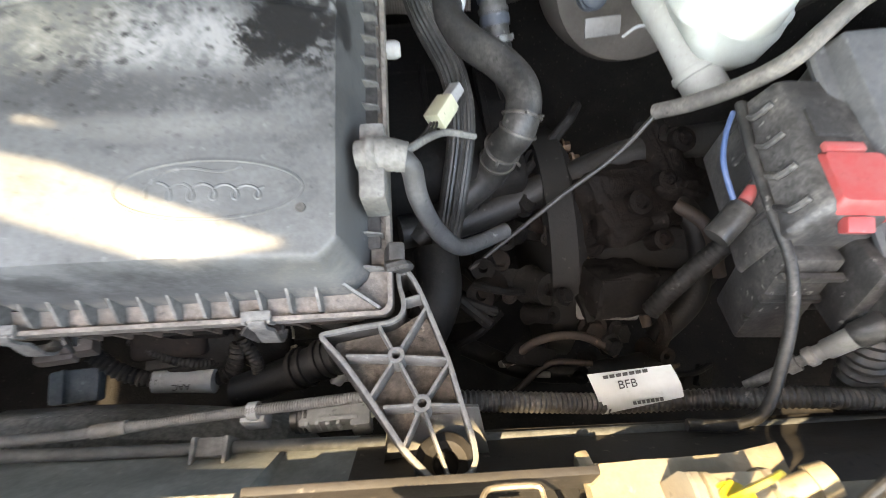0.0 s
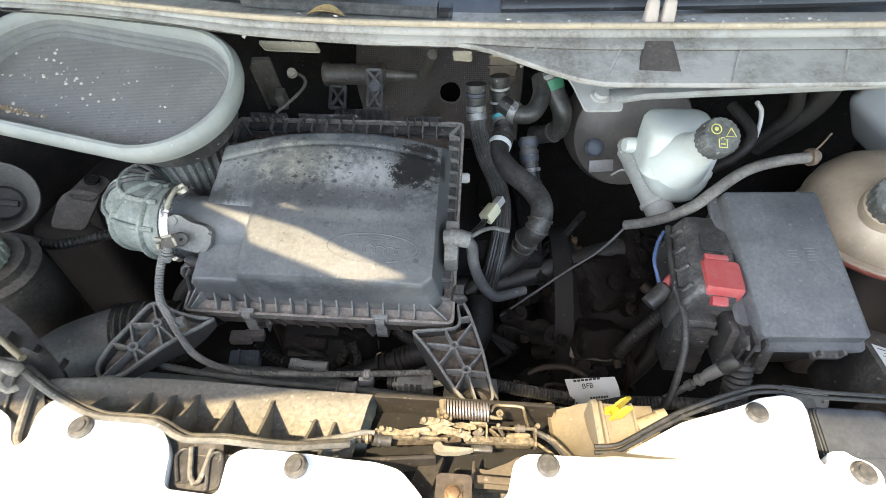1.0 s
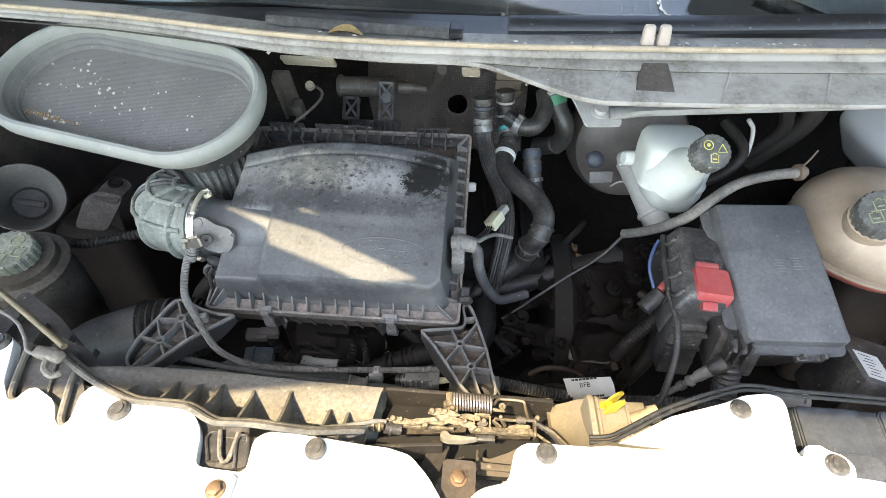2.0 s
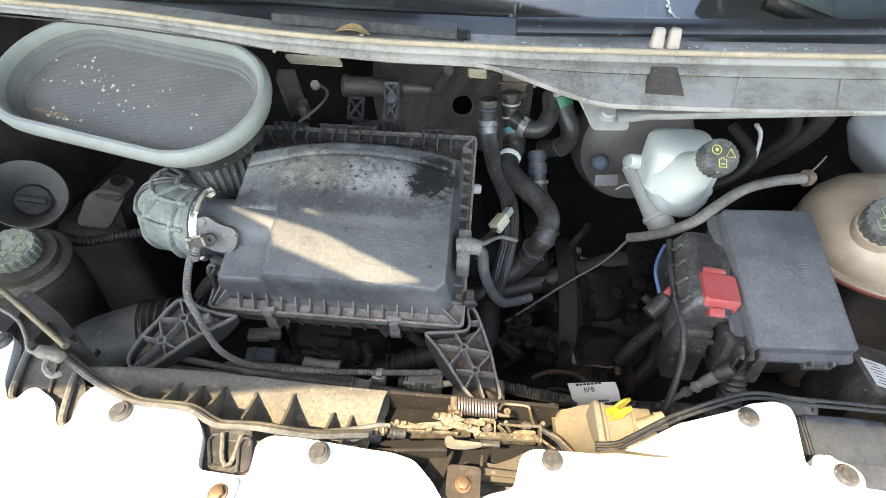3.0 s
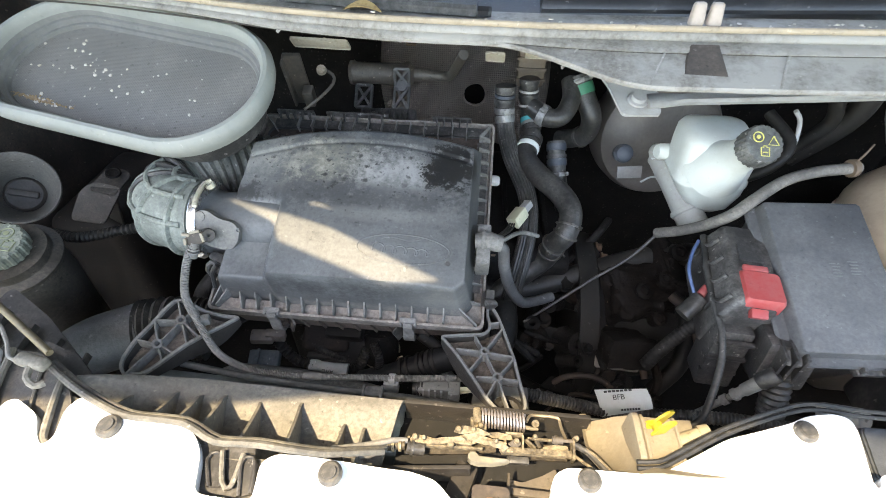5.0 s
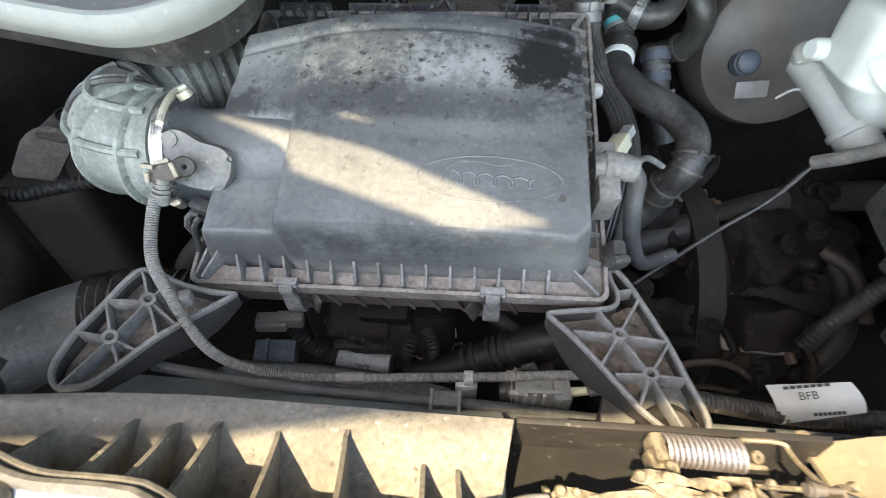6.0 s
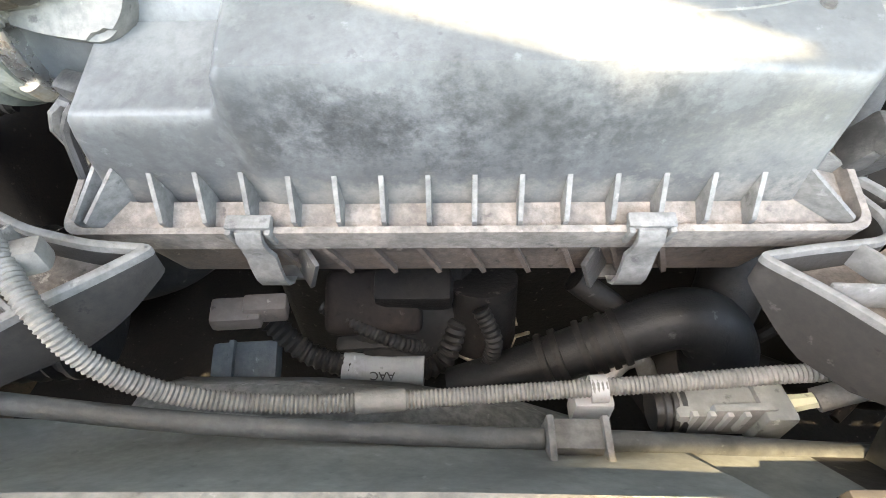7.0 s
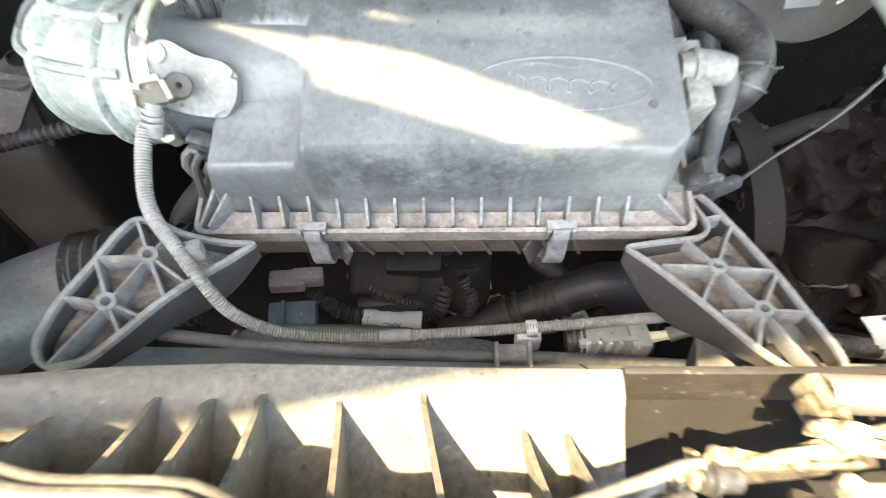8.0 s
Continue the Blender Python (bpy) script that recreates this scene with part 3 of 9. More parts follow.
# ---- air filter box, tilted back with the bonnet line ----
AIR = Matrix(((1, 0, 0, -0.38), (0, 0.92783, -0.37301, 0.189), (0, 0.37301, 0.92783, 0.966), (0, 0, 0, 1)))


def smin(a, b, k):
    h = max(0.0, min(1.0, 0.5 + 0.5 * (b - a) / k))
    return b + (a - b) * h - k * h * (1 - h)


def lid_height(u, v):
    """The lid's height over its datum: crowned top, steep walls, chamfered front corner, a low rounded shelf by the outlet."""
    top = 0.065 + 0.009 * (1 - ((u - 0.17) / 0.17) ** 2) - 0.25 * (v - 0.12) ** 2
    step = 1 / (1 + math.exp(-(u - 0.092 - 0.06 * max(0.0, 0.05 - v)) / 0.0018))
    fade = 1 / (1 + math.exp(-(v - 0.122) / 0.004))
    k = max(step, fade * 0.86 + 0.14 * step)
    top = top * k + 0.046 * (1 - k)
    h = smin(top, -0.008 + (v - 0.016 - 0.004 * (1 - k)) * 6.0, 0.006 + 0.012 * (1 - k))
    brk = 0.249 - 0.02 * ((u - 0.2) / 0.14) ** 2
    h = smin(h, 0.07 - (v - brk) * 1.5, 0.004) - 0.0022 * math.exp(-((v - brk + 0.02) / 0.0028) ** 2)
    h = smin(h, -0.008 + (0.351 - u) * 6.5, 0.006)
    h = smin(h, (0.351 - u + v - 0.032) * 3.4, 0.006)
    wall = 0.0155 + 0.002 * max(0.0, min(1.0, (v - 0.15) / 0.02))
    h = smin(h, -0.008 + (u - wall) * 5.0, 0.007 + 0.011 * (1 - k))
    return max(h, -0.014)


airbox = thing("air_filter_box", (-0.2, 0.3, 0.93), "dusty black plastic air filter box with ribbed rim, mud-stained lid", "air filter box", turn=AIR.to_3x3().to_4x4())
bm = bmesh.new()
nu, nv = 150, 150
grid = [[bm.verts.new(AIR @ Vector((0.006 + 0.352 * i / nu, 0.008 + 0.306 * j / nv, lid_height(0.006 + 0.352 * i / nu, 0.008 + 0.306 * j / nv)))) for i in range(nu + 1)] for j in range(nv + 1)]
for j in range(nv):
    for i in range(nu):
        bm.faces.new((grid[j][i], grid[j][i + 1], grid[j + 1][i + 1], grid[j + 1][i]))
lid = new("lid", finish("lid", (bm.transform(AIR.inverted()), bm)[1], LID, 60))
lid.parent = airbox
lid.matrix_parent_inverse = Matrix()
lid.matrix_local = WORLD[airbox.name].inverted() @ AIR
lid["label"] = "dusty black plastic lid with dried mud stains"
WORLD[lid.name] = AIR

# oval badge outline and a plain flowing swash inside it
def on_lid(u, v, up=0.0):
    return AIR @ Vector((u, v, lid_height(u, v) + up))


bm = bmesh.new()
tube(bm, [on_lid(0.262 + 0.057 * math.cos(a), 0.0735 + 0.0195 * math.sin(a), -0.0006) for a in [2 * math.pi * i / 64 for i in range(65)]], 0.0015, 6, smooth=False, caps=False)
part("badge_ring", bm, LID, lid, "raised oval outline moulded in the lid")
bm = bmesh.new()
tube(bm, [on_lid(0.232 + 0.066 * f + 0.0045 * math.sin(f * 31.0), 0.0725 + 0.0062 * math.cos(f * 31.0) * (1 - 0.35 * f) - 0.002 * f, -0.0004) for f in [i / 90 for i in range(91)]], 0.0011, 6, smooth=False)
tube(bm, [on_lid(u, v, -0.0004) for u, v in ((0.225, 0.068), (0.226, 0.077), (0.236, 0.086), (0.25, 0.088), (0.268, 0.085), (0.282, 0.088))], 0.0012, 6, 0.002)
part("badge_swash", bm, LID, lid, "raised flowing swash inside the oval")
bm = bmesh.new()
lathe(bm, AIR @ Matrix.Translation((0.318, 0.06, lid_height(0.318, 0.06) - 0.0006)), [(0.0004, 0), (0.0035, 0), (0.003, 0.0014), (0.0004, 0.0015)], 14)
part("lid_stud", bm, PLASTIC, lid)

# rim with upturned lip, ribs round it
RIM_DROP = -0.0095
bm = bmesh.new()
loops = []
outer = round_rect(0.367, 0.328, 0.008, 5, 0.1835, 0.164)
inner = round_rect(0.34, 0.292, 0.02, 5, 0.182, 0.164)
for pts, h in ((inner, 0.006), ([(0.1835 + (x - 0.1835) * 0.978, 0.164 + (y - 0.164) * 0.974) for x, y in outer], 0.002), ([(0.1835 + (x - 0.1835) * 0.982, 0.164 + (y - 0.164) * 0.98) for x, y in outer], 0.009),
               (outer, 0.009), (outer, -0.009), (inner, -0.009)):
    loops.append([AIR @ Vector((x, y, h + RIM_DROP)) for x, y in pts])
ring_faces(bm, [[bm.verts.new(p) for p in l] for l in loops] , True, (False, False))
part("rim", bm, PLASTIC_BROWN, airbox, "mud-crusted black plastic rim")


def gusset(bm, a, b, h0, h1, thick=0.0022):
    """A thin upright rib from a (by the wall, h0 high) to b (by the lip, h1 high)."""
    a, b = Vector(a), Vector(b)
    side = (b - a).normalized().cross(Vector((0, 0, 1))) * thick / 2
    pts = [a, b, b + Vector((0, 0, h1)), a + Vector((0, 0, h0))]
    f = [bm.verts.new(AIR @ (p + side)) for p in pts]
    g = [bm.verts.new(AIR @ (p - side)) for p in pts]
    bm.faces.new(f)
    bm.faces.new(g[::-1])
    for i in range(4):
        j = (i + 1) % 4
        bm.faces.new((f[j], f[i], g[i], g[j]))


Z0 = RIM_DROP + 0.001
spots = [((0.0472 + 0.0206 * k, 0.0215, Z0), (0.0472 + 0.0206 * k, 0.005, Z0), 0.026, 0.009) for k in range(14)]
spots += [((0.345, 0.06 + 0.0215 * k, Z0), (0.3615, 0.06 + 0.0215 * k, Z0), 0.016, 0.009) for k in range(12)]
spots += [((0.06 + 0.022 * k, 0.3, Z0), (0.06 + 0.022 * k, 0.322, Z0), 0.014, 0.009) for k in range(13)]
spots += [((0.333, 0.022, Z0), (0.358, 0.005, Z0), 0.026, 0.01), ((0.344, 0.034, Z0), (0.3615, 0.034, Z0), 0.022, 0.009), ((0.345, 0.296, Z0), (0.36, 0.32, Z0), 0.018, 0.01),
          ((0.02, 0.032, Z0), (0.006, 0.006, Z0), 0.024, 0.01), ((0.03, 0.024, Z0), (0.012, 0.005, Z0), 0.026, 0.01), ((0.026, 0.298, Z0), (0.008, 0.32, Z0), 0.018, 0.01)]
for a, b, h0, h1 in spots:
    bm = bmesh.new()
    far = a[0] > 0.341 and a[1] > 0.05 or a[1] > 0.28
    gusset(bm, a, b, h0 + 0.003 * far, h1 + 0.003 * far, 0.0016 if far else 0.0022)
    part("rib", bm, PLASTIC_DIRTY, airbox)
# dark channel floor along the side and the back of the rim
for u0, v0, u1, v1 in ((0.342, 0.05, 0.3595, 0.292), (0.02, 0.3035, 0.3595, 0.3195)):
    bm = bmesh.new()
    box(bm, AIR @ pose((u0 + u1) / 2, (v0 + v1) / 2, 0.0068 + RIM_DROP), (u1 - u0, v1 - v0, 0.003), 0.0008)
    part("channel_floor", bm, PLASTIC, airbox)
# lower tub
bm = bmesh.new()
loft(bm, [[AIR @ Vector((x, y, h - 0.007)) for x, y in round_rect(w, d, 0.012, 5, 0.1835, c)] for w, d, h, c in ((0.345, 0.3, -0.006, 0.158), (0.335, 0.303, -0.03, 0.1565), (0.322, 0.304, -0.048, 0.155), (0.316, 0.298, -0.052, 0.157), (0.31, 0.26, -0.066, 0.17), (0.29, 0.2, -0.1, 0.2))])
TUB = surface("brown_stained_tub", (0.032, 0.025, 0.021), (0.13, 0.098, 0.08), 0.85, 26, 0.6, lo=0.3, hi=0.66, bump=0.3)
tub = part("tub", bm, TUB, airbox, "brown-dusted lower tub of the filter box")
for k in range(9):
    u = 0.09 + 0.024 * k
    bm = bmesh.new()
    strip(bm, AIR @ Vector((u, 0.0035, -0.0195)), AIR @ Vector((u + 0.012, -0.001, -0.051)), 0.0025, 0.005, (0, -1, 0.2))
    part("tub_rib", bm, TUB, tub)
# spring clips hanging over the front rim
for u in (0.089, 0.2695):
    clip = None
    bm = bmesh.new()
    path = [(0.004, 0.012), (-0.001, 0.0125), (-0.0045, 0.009), (-0.0055, 0.002), (-0.0055, -0.006), (-0.009, -0.014), (-0.0115, -0.022), (-0.0115, -0.03), (-0.008, -0.037), (-0.002, -0.04)]
    rows = []
    for v, w in [(v, w - 0.0105) for v, w in path]:
        rows.append([AIR @ Vector((u + s * (0.0072 - 0.0012 * (w > -0.0165)), v, w)) for s in (-1, 1)] )
    front = [[bm.verts.new(p) for p in r] for r in rows]
    back = [[bm.verts.new(p + AIR.to_3x3() @ Vector((0, 0.0024, -0.0012))) for p in r] for r in rows]
    for a, b, c, d in zip(front, front[1:], back, back[1:]):
        bm.faces.new((a[0], a[1], b[1], b[0]))
        bm.faces.new((c[1], c[0], d[0], d[1]))
        bm.faces.new((a[0], b[0], d[0], c[0]))
        bm.faces.new((b[1], a[1], c[1], d[1]))
    bm.faces.new((front[0][1], front[0][0], back[0][0], back[0][1]))
    bm.faces.new((front[-1][0], front[-1][1], back[-1][1], back[-1][0]))
    clip = part("clip", bm, PLASTIC_DIRTY, airbox, "dusty plastic spring clip")
    s = 1 if u < 0.18 else -1
    bm = bmesh.new()
    box(bm, AIR @ pose(u + s * 0.015, 0.0, -0.04, 0, s * 24, s * 35), (0.003, 0.018, 0.022), 0.001)
    box(bm, AIR @ pose(u + s * 0.006, 0.002, -0.052, 0, 0, 0), (0.02, 0.012, 0.004), 0.001)
    part("clip_guard", bm, PLASTIC, airbox)
    bm = bmesh.new()
    box(bm, AIR @ pose(u, 0.004, 0.002), (0.021, 0.007, 0.004), 0.001)
    box(bm, AIR @ pose(u - 0.009, 0.001, -0.0035), (0.003, 0.006, 0.012), 0.001)
    box(bm, AIR @ pose(u + 0.009, 0.001, -0.0035), (0.003, 0.006, 0.012), 0.001)
    part("clip_seat", bm, PLASTIC_DIRTY, airbox)
# back latch bars
for u0, u1 in ((0.1, 0.2), (0.27, 0.33), (0.02, 0.08)):
    bm = bmesh.new()
    box(bm, AIR @ pose((u0 + u1) / 2, 0.331, 0.0), (u1 - u0, 0.004, 0.012), 0.001)
    for k in range(5):
        box(bm, AIR @ pose(u0 + (u1 - u0) * (k + 0.5) / 5, 0.325, 0.001), (0.002, 0.009, 0.014), 0.0005)
    part("back_latch", bm, PLASTIC, airbox)
# side clip near the front corner, side lug, outlet neck
bm = bmesh.new()
box(bm, AIR @ pose(0.37, 0.04, 0.008, 0, 15, 0), (0.012, 0.018, 0.024), 0.003)
tube(bm, [AIR @ Vector(p) for p in ((0.366, 0.03, 0.02), (0.374, 0.032, 0.018), (0.377, 0.034, 0.002), (0.372, 0.036, -0.012))], 0.004, 8, flat=1.8)
part("side_clip", bm, PLASTIC, airbox)
bm = bmesh.new()
lathe(bm, frame_of(AIR @ Vector((0.367, 0.237, -0.019)), (1, 0, 0)), [(0.0005, 0), (0.008, 0), (0.008, 0.008), (0.006, 0.012), (0.0005, 0.012)], 14)
part("side_lug", bm, GREY_PLASTIC, airbox)
bm = bmesh.new()
box(bm, AIR @ pose(0.36, 0.086, 0.028), (0.018, 0.03, 0.04), 0.003)
box(bm, AIR @ pose(0.36, 0.12, 0.026), (0.018, 0.02, 0.034), 0.003)
part("hose_boss", bm, PLASTIC_DIRTY, airbox)
neck_at = AIR @ Vector((0.126, 0.117, 0.0215))
neck_way = AIR.to_3x3() @ Vector((-1, 0, 0))
bm = bmesh.new()
lathe(bm, frame_of(neck_at, neck_way, (0, 0, 1)), [(0.0005, 0.0), (0.04, 0.0), (0.0445, 0.03), (0.0448, 0.09), (0.043, 0.114), (0.043, 0.128), (0.046, 0.132), (0.046, 0.141), (0.0005, 0.141)], 48)
part("neck", bm, LID, airbox, "round dusty outlet neck")
bm = bmesh.new()
plate(bm, rounded([(-0.026, 0.03), (-0.024, -0.022), (0.0, -0.03), (0.03, -0.034), (0.042, -0.018), (0.044, 0.004), (0.034, 0.016), (0.012, 0.02), (-0.008, 0.034)], 0.009, 5), 0.012, AIR @ pose(0.014, 0.084, 0.066, 36, 2, 0) @ Matrix.Diagonal((0.82, 0.74, 1, 1)), 0.003)
lathe(bm, AIR @ pose(0.0, 0.098, 0.075, 36, 4, 0), [(0.004, 0), (0.0065, 0), (0.0065, 0.003), (0.004, 0.003)], 18)
box(bm, AIR @ pose(0.008, 0.075, 0.068, 36, 0, 10), (0.014, 0.014, 0.014), 0.002)
part("flow_sensor", bm, surface("dirty_sensor_plastic", (0.085, 0.083, 0.079), (0.2, 0.19, 0.172), 0.8, 40, 0.5, lo=0.34, hi=0.6), airbox, "grey plastic air flow sensor on the neck")
bm = bmesh.new()
PLUG_AT = AIR @ pose(0.003, 0.068, 0.073, 36, 0, 12)
box(bm, PLUG_AT, (0.02, 0.014, 0.013), 0.002)
sensor_plug = part("sensor_plug", bm, surface("aged_plug", (0.028, 0.022, 0.017), (0.13, 0.1, 0.07), 0.6, 60, 0.5), airbox, "brittle brown cable plug with pale prongs")
for x, y, turn, long, tall in ((-0.009, 0.0065, 70, 0.009, 0.007), (0.002, 0.0085, 92, 0.012, 0.005), (0.0105, 0.001, 8, 0.012, 0.006), (-0.011, -0.002, -12, 0.008, 0.006)):
    bm = bmesh.new()
    box(bm, PLUG_AT @ pose(x, y, 0.006, 8, 0, turn), (0.0035, long, tall), 0.0008)
    part("prong", bm, surface("pale_prong", (0.26, 0.225, 0.17), (0.16, 0.13, 0.095), 0.5, 60, 0.5), sensor_plug)
bm = bmesh.new()
lathe(bm, PLUG_AT @ pose(0.014, 0.002, -0.002, 0, 30, 0), [(0.002, 0.0), (0.002, 0.006), (0.0075, 0.007), (0.0085, 0.004), (0.0085, -0.004), (0.0005, -0.004)], 18)
part("round_socket", bm, surface("brown_black_socket", (0.025, 0.021, 0.018), (0.1, 0.085, 0.07), 0.5, 60, 0.5), sensor_plug)
bm = bmesh.new()
tube(bm, [PLUG_AT @ Vector((-0.003, -0.004, 0.001)), PLUG_AT @ Vector((-0.007, -0.014, -0.002)), PLUG_AT @ Vector((-0.012, -0.024, -0.008))], [0.006, 0.0055, 0.005], 12)
for k in range(3):
    lathe(bm, frame_of(PLUG_AT @ Vector((-0.005 - 0.0015 * k, -0.009 - 0.004 * k, -0.0005)), PLUG_AT.to_3x3() @ Vector((-0.4, -1, -0.2))), [(0.004, -0.001), (0.0068, -0.001), (0.0068, 0.001), (0.004, 0.001)], 12)
part("boot", bm, CONDUIT, sensor_plug)
bm = bmesh.new()
box(bm, AIR @ pose(0.012, 0.062, 0.02, 0, 0, -20), (0.024, 0.012, 0.02), 0.003)
tube(bm, [AIR @ Vector(p) for p in ((0.0, 0.045, 0.0), (-0.006, 0.05, 0.012), (0.0, 0.058, 0.02), (0.012, 0.055, 0.012))], 0.004, 8)
tube(bm, [AIR @ Vector(p) for p in ((0.004, 0.03, 0.0), (0.004, 0.045, 0.018), (0.012, 0.052, 0.026))], 0.003, 8)
part("corner_clip", bm, PLASTIC, airbox)

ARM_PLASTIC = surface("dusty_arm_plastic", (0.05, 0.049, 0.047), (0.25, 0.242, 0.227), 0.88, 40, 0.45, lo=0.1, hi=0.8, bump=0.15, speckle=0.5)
# flank plastic darkened for its shade; the pale rims keep the dust tone
ARM_SIDE = surface("shaded_arm_plastic", (0.018, 0.0165, 0.0155), (0.06, 0.053, 0.047), 0.75, 40, 0.5, lo=0.3, hi=0.75, bump=0.2)
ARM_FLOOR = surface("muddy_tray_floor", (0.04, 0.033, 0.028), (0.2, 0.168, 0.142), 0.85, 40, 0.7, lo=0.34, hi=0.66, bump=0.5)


# support arms: open trays with crossed ribs, a deep smooth flank by the filter box
def inset(ring, d):
    """A closed outline moved inwards by d."""
    n = len(ring)
    area = sum(ring[i - 1][0] * ring[i][1] - ring[i][0] * ring[i - 1][1] for i in range(n))
    out = []
    for i in range(n):
        way = (Vector(ring[(i + 1) % n]) - Vector(ring[i - 1])).normalized() * (1 if area > 0 else -1)
        out.append((ring[i][0] - way.y * d, ring[i][1] + way.x * d))
    return out


def arm(outline, floor, holes, ribs, tilt, label, deep, fall):
    """tilt: the rim's plane, z = ax + by + c; deep, fall: the flank's depth at the first corner, and how fast it lessens."""
    def top(p, dz=0.0):
        return Vector((p[0], p[1], tilt[0] * p[0] + tilt[1] * p[1] + tilt[2] + dz))

    ob = thing("support_arm", top(holes[0], -deep), label, "support arm", "support arms of the filter box")
    bm = bmesh.new()
    edges = []
    for loop in [rounded(floor, 0.005)] + [[(h[0] + 0.0034 * math.cos(t), h[1] + 0.0034 * math.sin(t)) for t in [2 * math.pi * i / 12 for i in range(12)]] for h in holes]:
        vs = [bm.verts.new(top(p, -0.0145)) for p in loop]
        edges += [bm.edges.new((vs[i], vs[(i + 1) % len(vs)])) for i in range(len(vs))]
    got = bmesh.ops.triangle_fill(bm, edges=edges, use_beauty=True)
    made = bmesh.ops.extrude_face_region(bm, geom=[f for f in got["geom"] if isinstance(f, bmesh.types.BMFace)])
    bmesh.ops.translate(bm, vec=(0, 0, 0.002), verts=[g for g in made["geom"] if isinstance(g, bmesh.types.BMVert)])
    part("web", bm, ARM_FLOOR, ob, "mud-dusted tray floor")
    ring = rounded(outline, 0.007, 4)
    bm = bmesh.new()
    rows = [[], [], [], []]
    for p, q in zip(ring, inset(ring, 0.0026)):
        away = (Vector(p) - Vector(outline[0])).length
        low = max(0.014, 0.012 + (deep - 0.012) * math.sin(0.5 * math.pi * min(1.0, away / 0.05)) - fall * max(0.0, away - 0.05))
        for row, at in zip(rows, (top(p), top(q), top(q, -low), top(p, -low))):
            row.append(bm.verts.new(at))
    ring_faces(bm, rows + rows[:1], True, (False, False))
    part("wall", bm, ARM_SIDE, ob, "dusty plastic flank, coloured darker for its shade")
    bm = bmesh.new()
    lip = [[bm.verts.new(top(p, h)) for p in inset(ring, d)] for d, h in ((-0.0004, -0.003), (-0.0002, 0.0003), (0.0004, 0.0007), (0.0024, 0.0007), (0.003, 0.0003), (0.0031, -0.003))]
    ring_faces(bm, lip, True, (False, False))
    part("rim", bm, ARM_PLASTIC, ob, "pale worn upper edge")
    for h in holes:
        bm = bmesh.new()
        rows = [[bm.verts.new(top((h[0] + r * math.cos(t), h[1] + r * math.sin(t)), dz)) for t in [2 * math.pi * i / 18 for i in range(18)]] for r, dz in ((0.003, -0.014), (0.003, 0.0016), (0.0058, 0.0016), (0.0064, -0.013))]
        ring_faces(bm, rows, True, (False, False))
        part("boss", bm, ARM_PLASTIC, ob)
    for p, q in ribs:
        bm = bmesh.new()
        way = (Vector(q) - Vector(p)).normalized() * 0.0045
        p = Vector(p) + way if tuple(p) in holes else p
        q = Vector(q) - way if tuple(q) in holes else q
        strip(bm, top(p, 0.0004), top(q, 0.0004), 0.0022, 0.013, bevel=0.0006)
        part("rib", bm, ARM_PLASTIC, ob)
    return ob


h1, h2 = (-0.0105, 0.157), (0.0062, 0.1225)
right_edge = [(0.0128, 0.1945), (0.0268, 0.1495), (0.0332, 0.1185), (0.0382, 0.0985), (0.0392, 0.087), (0.0352, 0.0788), (0.0239, 0.0735)]
arm([(-0.0685, 0.179), (-0.0418, 0.1825), (-0.0148, 0.1845), (-0.0075, 0.189), (-0.006, 0.199), (-0.0095, 0.211), (-0.0109, 0.2255), (-0.0015, 0.228), (0.0057, 0.2145)] + right_edge + [(0.0131, 0.0735), (-0.0072, 0.095), (-0.0285, 0.128), (-0.0486, 0.1565)],
    [(-0.058, 0.176), (-0.0148, 0.182), (0.006, 0.194), (0.0105, 0.192), (0.0245, 0.1495), (0.031, 0.1195), (0.0062, 0.12), (-0.0055, 0.098), (-0.026, 0.13)], (h1, h2),
    [(h1, (-0.0455, 0.1605)), (h1, (-0.0235, 0.182)), (h1, (0.0115, 0.1935)), (h1, (0.0262, 0.1515)), (h1, (-0.0275, 0.1305)), (h1, h2), (h2, (0.026, 0.1505)), (h2, (0.0325, 0.1195)), (h2, (-0.019, 0.1225)), (h2, (-0.006, 0.0975)), (h2, (0.022, 0.0745)), ((-0.006, 0.2), (0.0085, 0.203))],
    (0.0648, 0.0273, 0.9613), "open black plastic support arm with crossed ribs, dusty", 0.042, 0.5)
g1, g2 = (-0.388, 0.1525), (-0.4015, 0.1175)
arm([(-0.3251, 0.177), (-0.3426, 0.1572), (-0.3587, 0.1404), (-0.3734, 0.1228), (-0.3878, 0.1003), (-0.4015, 0.0805), (-0.4212, 0.074), (-0.4287, 0.0825), (-0.4305, 0.0925), (-0.4278, 0.1136), (-0.417, 0.144), (-0.4115, 0.1632), (-0.4042, 0.1787), (-0.3886, 0.1795), (-0.373, 0.174), (-0.3503, 0.1728)],
    [(-0.337, 0.1725), (-0.3745, 0.1235), (-0.4015, 0.084), (-0.419, 0.077), (-0.428, 0.0925), (-0.415, 0.144), (-0.4035, 0.1765), (-0.389, 0.1775), (-0.373, 0.172)], (g1, g2),
    [(g1, (-0.4165, 0.145)), (g1, (-0.4025, 0.178)), (g1, (-0.378, 0.1745)), (g1, (-0.3635, 0.1385)), (g1, (-0.3725, 0.126)), (g1, g2), (g2, (-0.416, 0.1445)), (g2, (-0.4265, 0.117)), (g2, (-0.381, 0.112)), (g2, (-0.3895, 0.099)), (g2, (-0.4205, 0.0745))],
    (-0.3174, 0.2113, 0.83), "wide black plastic support arm with crossed ribs beside the intake duct", 0.032, 0.25)
